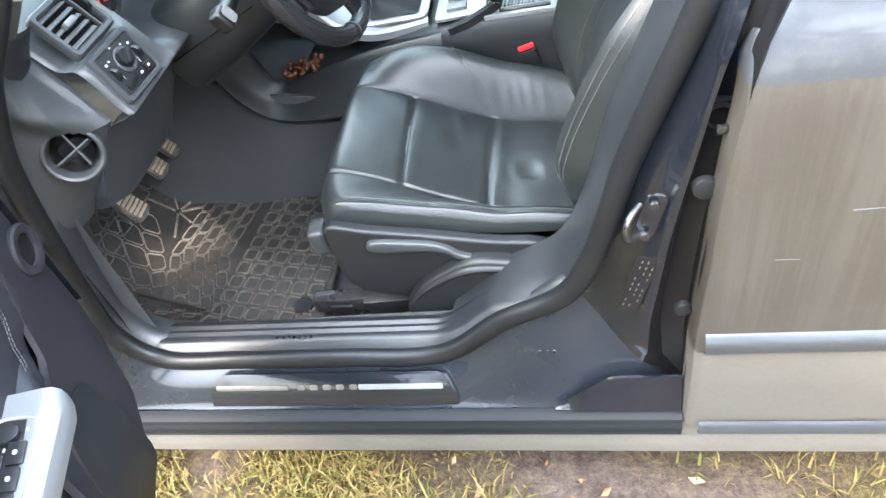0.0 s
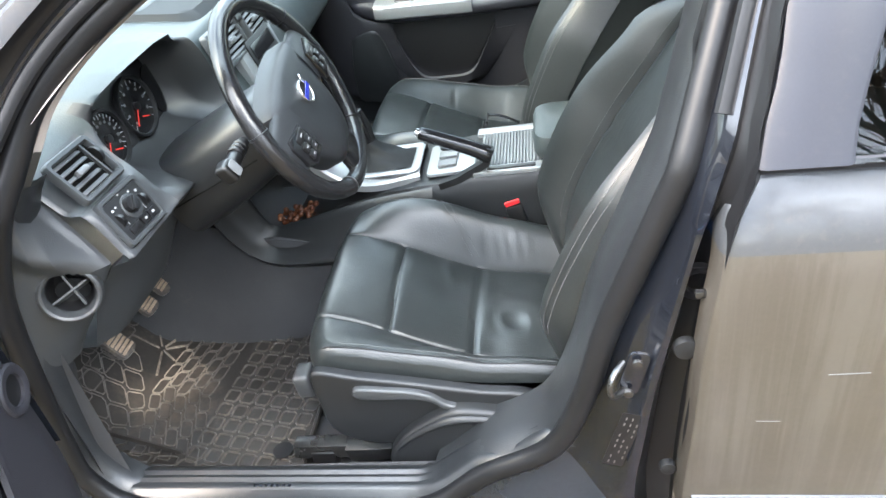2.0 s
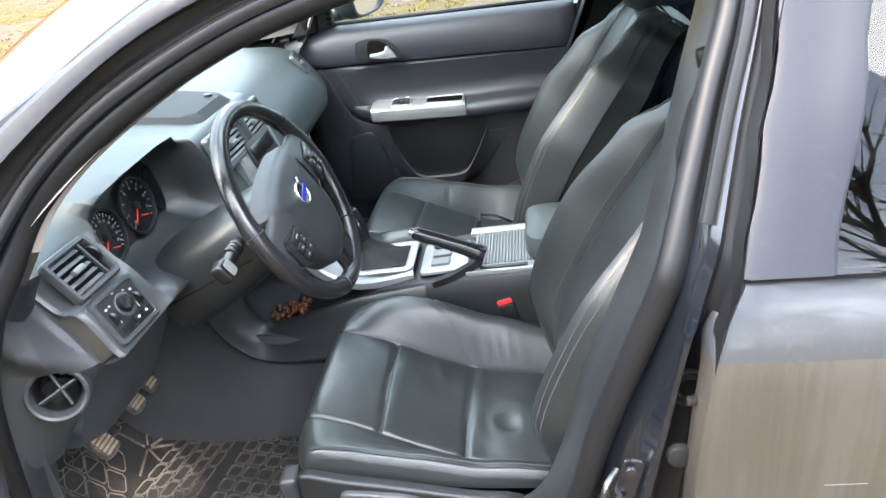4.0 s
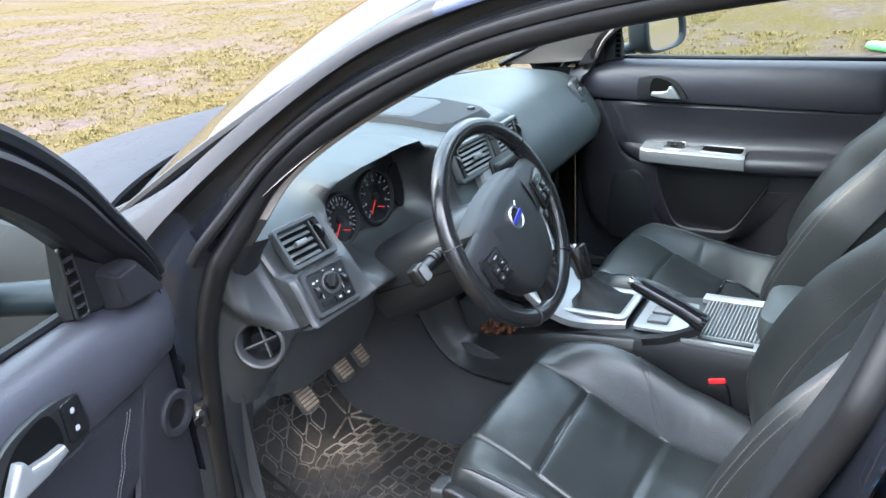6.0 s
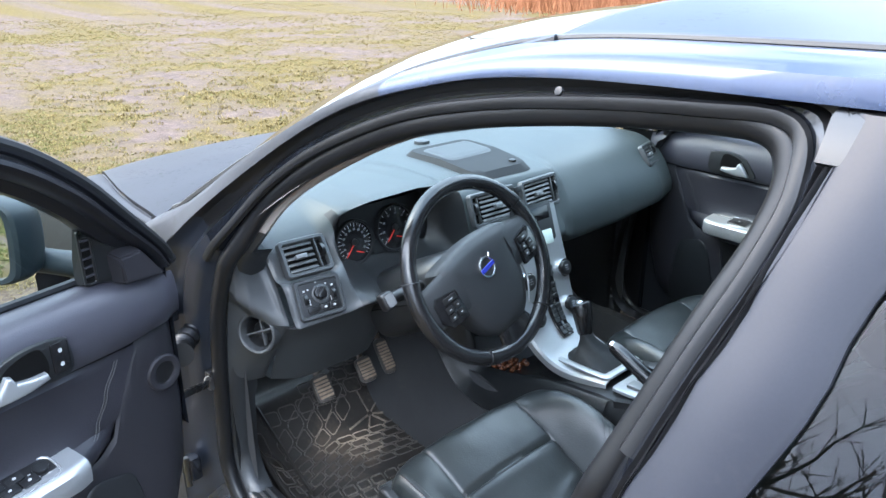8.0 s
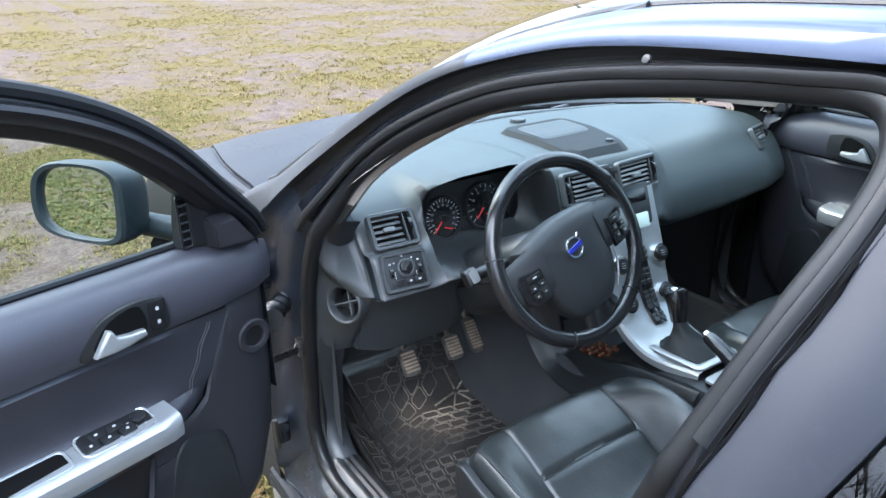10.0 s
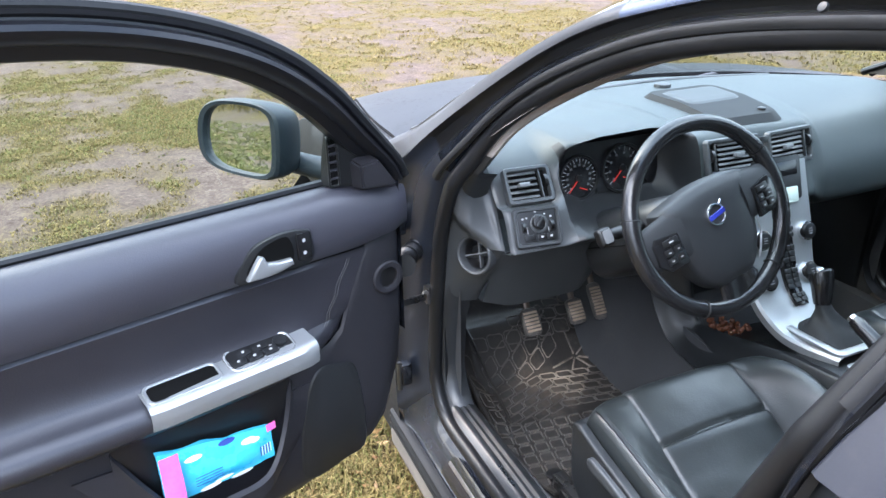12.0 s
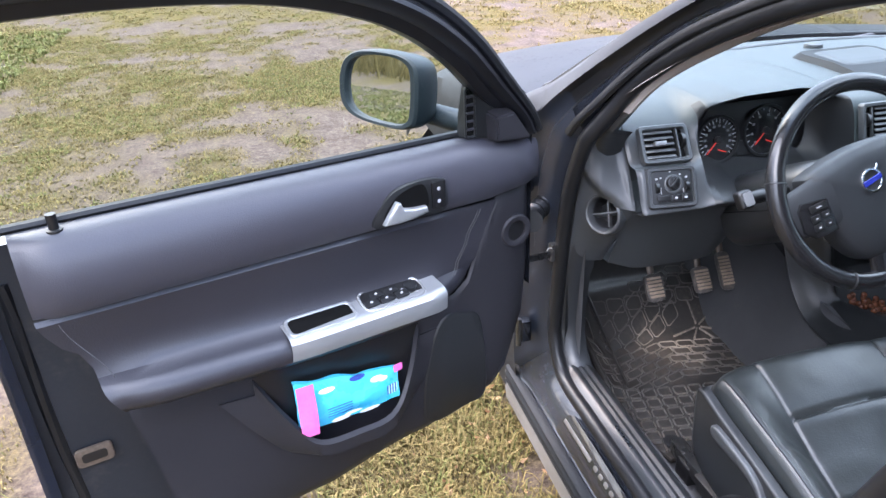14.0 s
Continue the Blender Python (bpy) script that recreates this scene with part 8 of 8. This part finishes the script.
g_ = part("window_glass", grid([[Vector((lerp_table(z, [(1.03, 0.73), (1.23, 0.777), (1.43, 0.825)]) + f, side_y(z) + 0.012, z)) for f in (0, 0.3, 0.85)] for z in np.linspace(1.03, 1.40, 6)]), DARK_GLASS, rd, "tinted rear side window")
part("top_frame", grid([[Vector((x, side_y(z) + dy, z)) for z, dy in ((1.375, 0.012), (1.38, 0.0), (1.42, -0.001), (1.428, 0.01))] for x in (0.70, 1.1, 1.6)]), BLACK, rd, "black window frame top")
rows = []
for z in np.linspace(0.26, 1.425, 24):
    x0 = lerp_table(z, [(0.26, 0.593), (0.6, 0.600), (0.78, 0.612), (0.93, 0.622), (1.05, 0.646), (1.15, 0.668), (1.25, 0.693), (1.43, 0.720)])
    rows.append([Vector((x0 - 0.010, side_y(z) + 0.022, z)), Vector((x0 - 0.004, side_y(z) + 0.002, z)), Vector((x0 + 0.003, side_y(z) + 0.012, z))])
part("edge_seal", grid(rows), RUBBER, rd, "black rubber edge seal")
part("paint_scratch", block(basis((0.775, -0.8815, 0.745), (1, 0, 0.04), (0, 0, 1)), 0.048, 0.0012, 0.0006, 0, 1), pbr_tab, rd, "fine pale scratch")
part("paint_scratch", block(basis((0.690, -0.8810, 0.660), (1, 0, -0.03), (0, 0, 1)), 0.030, 0.0007, 0.0006, 0, 1), pbr_tab, rd, "fine pale scratch")

# ---- ground ----
GROUND = bpy.data.materials.new("trodden_grass_and_soil")
GROUND.use_nodes = True
nt = GROUND.node_tree
gb = nt.nodes["Principled BSDF"]
co = nt.nodes.new("ShaderNodeTexCoord").outputs["Object"]
g1, g2, g3 = noise_tex(nt, co, 0.55, 7, 0.62), noise_tex(nt, co, 6.0, 8, 0.7), noise_tex(nt, co, 38.0, 8, 0.75)
g4 = noise_tex(nt, co, 150.0, 4, 0.7, (1.0, 0.35, 1.0))
soil = ramp(nt, math_node(nt, "ADD", math_node(nt, "MULTIPLY", g2, 0.4), math_node(nt, "MULTIPLY", g3, 0.6)), [(0.36, (0.034, 0.0245, 0.0195)), (0.49, (0.092, 0.069, 0.057)), (0.63, (0.165, 0.127, 0.108))])
turf = ramp(nt, math_node(nt, "ADD", math_node(nt, "MULTIPLY", g4, 0.5), math_node(nt, "MULTIPLY", g3, 0.5)), [(0.38, (0.022, 0.0165, 0.007)), (0.46, (0.066, 0.050, 0.019)), (0.55, (0.118, 0.090, 0.034)), (0.64, (0.195, 0.150, 0.060))])
at_ = nt.nodes.new("ShaderNodeAttribute")
at_.attribute_name = "turf"
mask = math_node(nt, "ADD", math_node(nt, "MULTIPLY", at_.outputs["Fac"], 0.42), math_node(nt, "ADD", math_node(nt, "MULTIPLY", g2, 0.26), math_node(nt, "MULTIPLY", g3, 0.36)))
mk = ramp(nt, mask, [(0.39, (0, 0, 0)), (0.62, (1, 1, 1))])
nt.links.new(mixc(nt, mk, soil, turf), gb.inputs["Base Color"])
gb.inputs["Roughness"].default_value = 0.95
gb.inputs["Specular IOR Level"].default_value = 0.04
bp = nt.nodes.new("ShaderNodeBump")
bp.inputs["Strength"].default_value, bp.inputs["Distance"].default_value = 0.9, 0.03
nt.links.new(math_node(nt, "ADD", g2, math_node(nt, "MULTIPLY", g3, 0.5)), bp.inputs["Height"])
nt.links.new(bp.outputs["Normal"], gb.inputs["Normal"])


def ground_z(x, y):
    d = math.hypot(x, y)
    z = 0.03 * noise.noise(Vector((x * 0.5, y * 0.5, 0))) * min(1, max(0, (d - 1.5) / 3))
    return z + max(0, d - 26) ** 1.3 * 0.02


def grassiness(x, y):
    return noise.fractal(Vector((x * 0.8 + 3.1, y * 0.8, 0.7)), 0.9, 2.1, 6) * 0.42 + 0.42 * noise.noise(Vector((x * 3.6, y * 3.6, 4)))


xs = sorted({round(v, 2) for v in [-600, -300, -150, -90, -60, -45, -35, -28, -24, -20] + list(np.linspace(-17, -9.2, 32)) + list(np.linspace(-9, 2, 92)) + list(np.linspace(2.4, 14, 20)) + [20, 35, 60, 150, 600]})
ys_g = sorted({round(v, 2) for v in [-600, -300, -150, -90, -60, -40, -30, -24, -18] + list(np.linspace(-15, -5.3, 25)) + list(np.linspace(-5, 7, 100)) + list(np.linspace(7.5, 24, 40)) + [32, 45, 60, 100, 200, 600]})
ground = part("ground", grid([[Vector((x, y, min(6, ground_z(x, y)))) for y in ys_g] for x in xs]), GROUND, None, sharp=80)
turf_values = ground.data.attributes.new("turf", "FLOAT", "POINT")
turf_values.data.foreach_set("value", [min(1.0, max(0.0, 0.52 + 1.25 * grassiness(x, y))) for x in xs for y in ys_g])
tagged(ground, "trodden field of yellowed grass and bare soil", "ground", "", "structure")

# grass blades, dry and green
def blade_mat(name, a, b):
    m = bpy.data.materials.new(name)
    m.use_nodes = True
    t = m.node_tree
    p = t.nodes["Principled BSDF"]
    geo = t.nodes.new("ShaderNodeNewGeometry")
    c = ramp(t, geo.outputs["Random Per Island"], [(0.0, a), (1.0, b)])
    t.links.new(c, p.inputs["Base Color"])
    p.inputs["Roughness"].default_value = 0.75
    p.inputs["Specular IOR Level"].default_value = 0.12
    return m


STRAW = blade_mat("dry_grass_blades", (0.0720, 0.0535, 0.0185), (0.2350, 0.1790, 0.0700))
GREENB = blade_mat("green_grass_blades", (0.0640, 0.0690, 0.0190), (0.1780, 0.1700, 0.0560))
LEAF = blade_mat("dead_leaves", (0.16, 0.08, 0.035), (0.42, 0.26, 0.15))


def tufts(name, count, region, hmin, hmax, blades, mat, seed, green, thin=1.0, label="", bare=0.0):
    rnd = random.Random(seed)
    verts, faces = [], []
    made = 0
    tries = 0
    while made < count and tries < count * 8:
        tries += 1
        x, y = region(rnd)
        if -1.9 < x < 2.3 and -0.80 < y < 0.86:
            continue
        g = grassiness(x, y)
        if g < bare + (-0.02 if not green else 0.03) + rnd.uniform(-0.30, 0.26):
            continue
        made += 1
        z0 = ground_z(x, y)
        for k in range(blades):
            a = rnd.uniform(0, math.tau)
            r = rnd.uniform(0, 0.055)
            bx, by = x + r * math.cos(a), y + r * math.sin(a)
            h = rnd.uniform(hmin, hmax)
            w = rnd.uniform(0.0012, 0.0026) * thin
            la, ln = rnd.uniform(0, math.tau), h * rnd.uniform(0.4, 1.5)
            ox, oy = math.cos(la + 1.57) * w, math.sin(la + 1.57) * w
            mx, my = bx + math.cos(la) * ln * 0.4, by + math.sin(la) * ln * 0.4
            tx, ty = bx + math.cos(la) * ln, by + math.sin(la) * ln
            i = len(verts)
            verts += [(bx - ox, by - oy, z0 - 0.004), (bx + ox, by + oy, z0 - 0.004), (mx + ox * 0.8, my + oy * 0.8, z0 + h * 0.7), (mx - ox * 0.8, my - oy * 0.8, z0 + h * 0.7), (tx, ty, z0 + h * rnd.uniform(0.6, 1.0))]
            faces += [(i, i + 1, i + 2, i + 3), (i + 3, i + 2, i + 4)]
    me = bpy.data.meshes.new(name)
    me.from_pydata(verts, [], faces)
    me.materials.append(mat)
    return tagged(new(name, me), label, "grass", "", "stuff")


near = lambda r: (r.uniform(-1.3, 1.4) + r.gauss(0, 0.3), min(-0.72, r.uniform(-1.75, -0.72) - abs(r.gauss(0, 0.3)) * (r.random() < 0.3)))
midw = lambda r: (-0.3 - 7.5 * r.random() ** 1.3 + r.gauss(0, 0.5), r.gauss(0, 0.5) + r.uniform(-4.2, 0.4) if r.random() < 0.85 else r.uniform(-1.6, -0.7))
farw = lambda r: (-1.9 - 24 * r.random() ** 1.5, -4.5 + 20 * r.random() ** 1.3)
side = lambda r: (r.uniform(-9, 4), -3.6 - 15 * r.random() ** 1.2)
right = lambda r: (r.uniform(-9, 3.5), r.uniform(1.2, 9))
tufts("dry_grass", 1700, near, 0.015, 0.055, 12, STRAW, 11, False, 1.0, "short dry yellow grass beside the sill", 0.10)
tufts("green_grass", 500, near, 0.015, 0.045, 10, GREENB, 12, True, 1.2, "short green grass beside the sill", 0.05)
tufts("dry_grass", 14500, midw, 0.006, 0.022, 8, STRAW, 13, False, 1.3, "short dry yellow grass on the field", 0.13)
tufts("green_grass", 4200, midw, 0.008, 0.026, 9, GREENB, 14, True, 1.3, "short green grass on the field", 0.22)
tufts("dry_grass", 22000, farw, 0.006, 0.018, 7, STRAW, 15, False, 3.4, "yellowed grass further off")
tufts("green_grass", 5000, farw, 0.006, 0.018, 7, GREENB, 16, True, 3.2, "green patches of grass further off")
tufts("green_grass", 16000, side, 0.02, 0.05, 7, GREENB, 18, True, 4.5, "green grass across the field beside the car", -0.4)
tufts("dry_grass", 3500, right, 0.015, 0.05, 7, STRAW, 17, False, 3.0, "yellowed grass beyond the car")

# dead leaves and twigs by the sill
rnd = random.Random(5)
verts, faces = [], []
for k in range(260):
    x, y = rnd.uniform(-1.3, 1.4), rnd.uniform(-1.75, -0.80)
    a, r = rnd.uniform(0, math.tau), rnd.uniform(0.008, 0.022)
    z = ground_z(x, y) + rnd.uniform(0.006, 0.02)
    i = len(verts)
    for t, q, dz in ((0, 1.0, 0.006), (1.2, 0.55, 0.0), (3.14, 1.0, 0.008), (4.4, 0.55, 0.0)):
        verts.append((x + r * q * math.cos(a + t), y + r * q * math.sin(a + t), z + dz * rnd.uniform(0.3, 1.2)))
    faces.append((i, i + 1, i + 2, i + 3))
me = bpy.data.meshes.new("dead_leaves")
me.from_pydata(verts, [], faces)
me.materials.append(LEAF)
tagged(new("dead_leaves", me), "curled brown dead leaves on the soil", "leaves", "", "stuff")

# green bottle lying in the grass beyond the car
bt = thing("bottle", (0.40, 7.3, 0.0), "green plastic bottle lying in the grass", "bottle")
part("bottle_body", tube([(0.22, 7.45, 0.06), (0.26, 7.42, 0.06), (0.42, 7.29, 0.06), (0.47, 7.25, 0.06), (0.52, 7.21, 0.06)], [0.035, 0.05, 0.05, 0.045, 0.018], 14), GREEN_PET, bt, "green bottle body")
part("bottle_cap", tube([(0.52, 7.21, 0.06), (0.55, 7.19, 0.06)], 0.02, 12), PACK_WHITE, bt, "white cap")

# ---- bare trees and scrub round the field ----
BARK = pbr("grey_brown_bark", (0.07, 0.055, 0.04), (0.16, 0.13, 0.10), 0.9, 0.0, 6.0, 60, 0.8)
TWIG = blade_mat("thin_twigs", (0.09, 0.06, 0.04), (0.19, 0.13, 0.08))
RUST = blade_mat("rusty_scrub", (0.1440, 0.0540, 0.0210), (0.2700, 0.1200, 0.0600))


def tree(x, y, h, seed):
    rnd = random.Random(seed)
    t = thing("tree", (x, y, ground_z(x, y)), "bare leafless tree at the field's edge", "tree", "bare trees")
    trunk = [(x, y, ground_z(x, y) - 0.1)]
    for k in range(1, 7):
        trunk.append((x + rnd.uniform(-0.12, 0.12) * k, y + rnd.uniform(-0.12, 0.12) * k, ground_z(x, y) + h * 0.75 * k / 6))
    sp_ = spline(trunk, 14)
    part("trunk", tube(sp_, [h * 0.020 * (1 - 0.8 * k / 13) for k in range(14)], 8), BARK, t, "grey-brown trunk")
    bm = bmesh.new()
    tw = bmesh.new()
    for k in range(26):
        i = rnd.randint(3, 13)
        p = sp_[i].copy()
        d = Vector((rnd.uniform(-1, 1), rnd.uniform(-1, 1), rnd.uniform(0.3, 1.1))).normalized()
        ln = h * rnd.uniform(0.15, 0.34)
        pts = [p]
        for j in range(4):
            d = (d + Vector((rnd.uniform(-0.3, 0.3), rnd.uniform(-0.3, 0.3), 0.12))).normalized()
            pts.append(pts[-1] + d * ln / 4)
        tube(pts, [h * 0.006 * (1 - 0.18 * q) for q in range(5)], 5, bm=bm, caps=False)
        for q in range(14):
            b0 = pts[rnd.randint(1, 4)]
            dd = (d + Vector((rnd.uniform(-1, 1), rnd.uniform(-1, 1), rnd.uniform(-0.4, 0.9)))).normalized()
            e = b0 + dd * h * rnd.uniform(0.05, 0.13)
            tube([b0, b0.lerp(e, 0.5) + Vector((0, 0, 0.05)), e], [h * 0.0018, h * 0.0014, h * 0.0006], 3, bm=tw, caps=False)
    part("limbs", bm, BARK, t, "bare limbs")
    part("crown", tw, TWIG, t, "open crown of fine bare twigs")


rnd = random.Random(21)
for k in range(22):
    tree(-40 + 4.2 * k + rnd.uniform(-1.5, 1.5), -25 - rnd.uniform(0, 9), rnd.uniform(10, 15), 30 + k)
# Unseen tree row ahead, added so the bonnet reflects something darker than sky.
for k in range(14):
    tree(-33 - rnd.uniform(0, 6), -26 + 4.4 * k + rnd.uniform(-1.5, 1.5), rnd.uniform(7, 11), 80 + k)
for x, y, h in ((3.5, -13.5, 11), (6.5, -12.0, 12), (9.5, -14.0, 12), (1.0, -16.0, 12)):
    tree(x, y, h, int(100 + x * 2))
for k in range(6):
    tree(24 + rnd.uniform(0, 6), -14 + 6 * k, rnd.uniform(6, 9), 60 + k)


def scrub(name, cx, cy, rx, ry, h, n, mat, seed, label):
    rnd = random.Random(seed)
    bm_v, bm_f = [], []
    for k in range(n):
        x, y = cx + rnd.gauss(0, 0.5) * rx, cy + rnd.gauss(0, 0.5) * ry
        z = ground_z(x, y)
        hh = h * rnd.uniform(0.35, 1.0)
        a = rnd.uniform(0, math.tau)
        lx, ly = math.cos(a) * hh * 0.35, math.sin(a) * hh * 0.35
        w = 0.012 + 0.01 * rnd.random()
        i = len(bm_v)
        bm_v += [(x - w, y, z), (x + w, y, z), (x + lx + w * 0.4, y + ly, z + hh), (x + lx - w * 0.4, y + ly, z + hh)]
        bm_f.append((i, i + 1, i + 2, i + 3))
    me = bpy.data.meshes.new(name)
    me.from_pydata(bm_v, [], bm_f)
    me.materials.append(mat)
    tagged(new(name, me), label, "scrub", "", "stuff")


scrub("rusty_scrub", -13, 20, 6, 2.5, 0.9, 5000, RUST, 71, "low rust-red dry scrub at the field's edge")
scrub("dry_reeds", -5, 25, 14, 3, 1.0, 6000, STRAW, 72, "tall dry grass at the field's edge")
scrub("dry_reeds", 2, -27, 40, 3.0, 1.3, 9000, STRAW, 73, "tall dry grass below the bare trees")
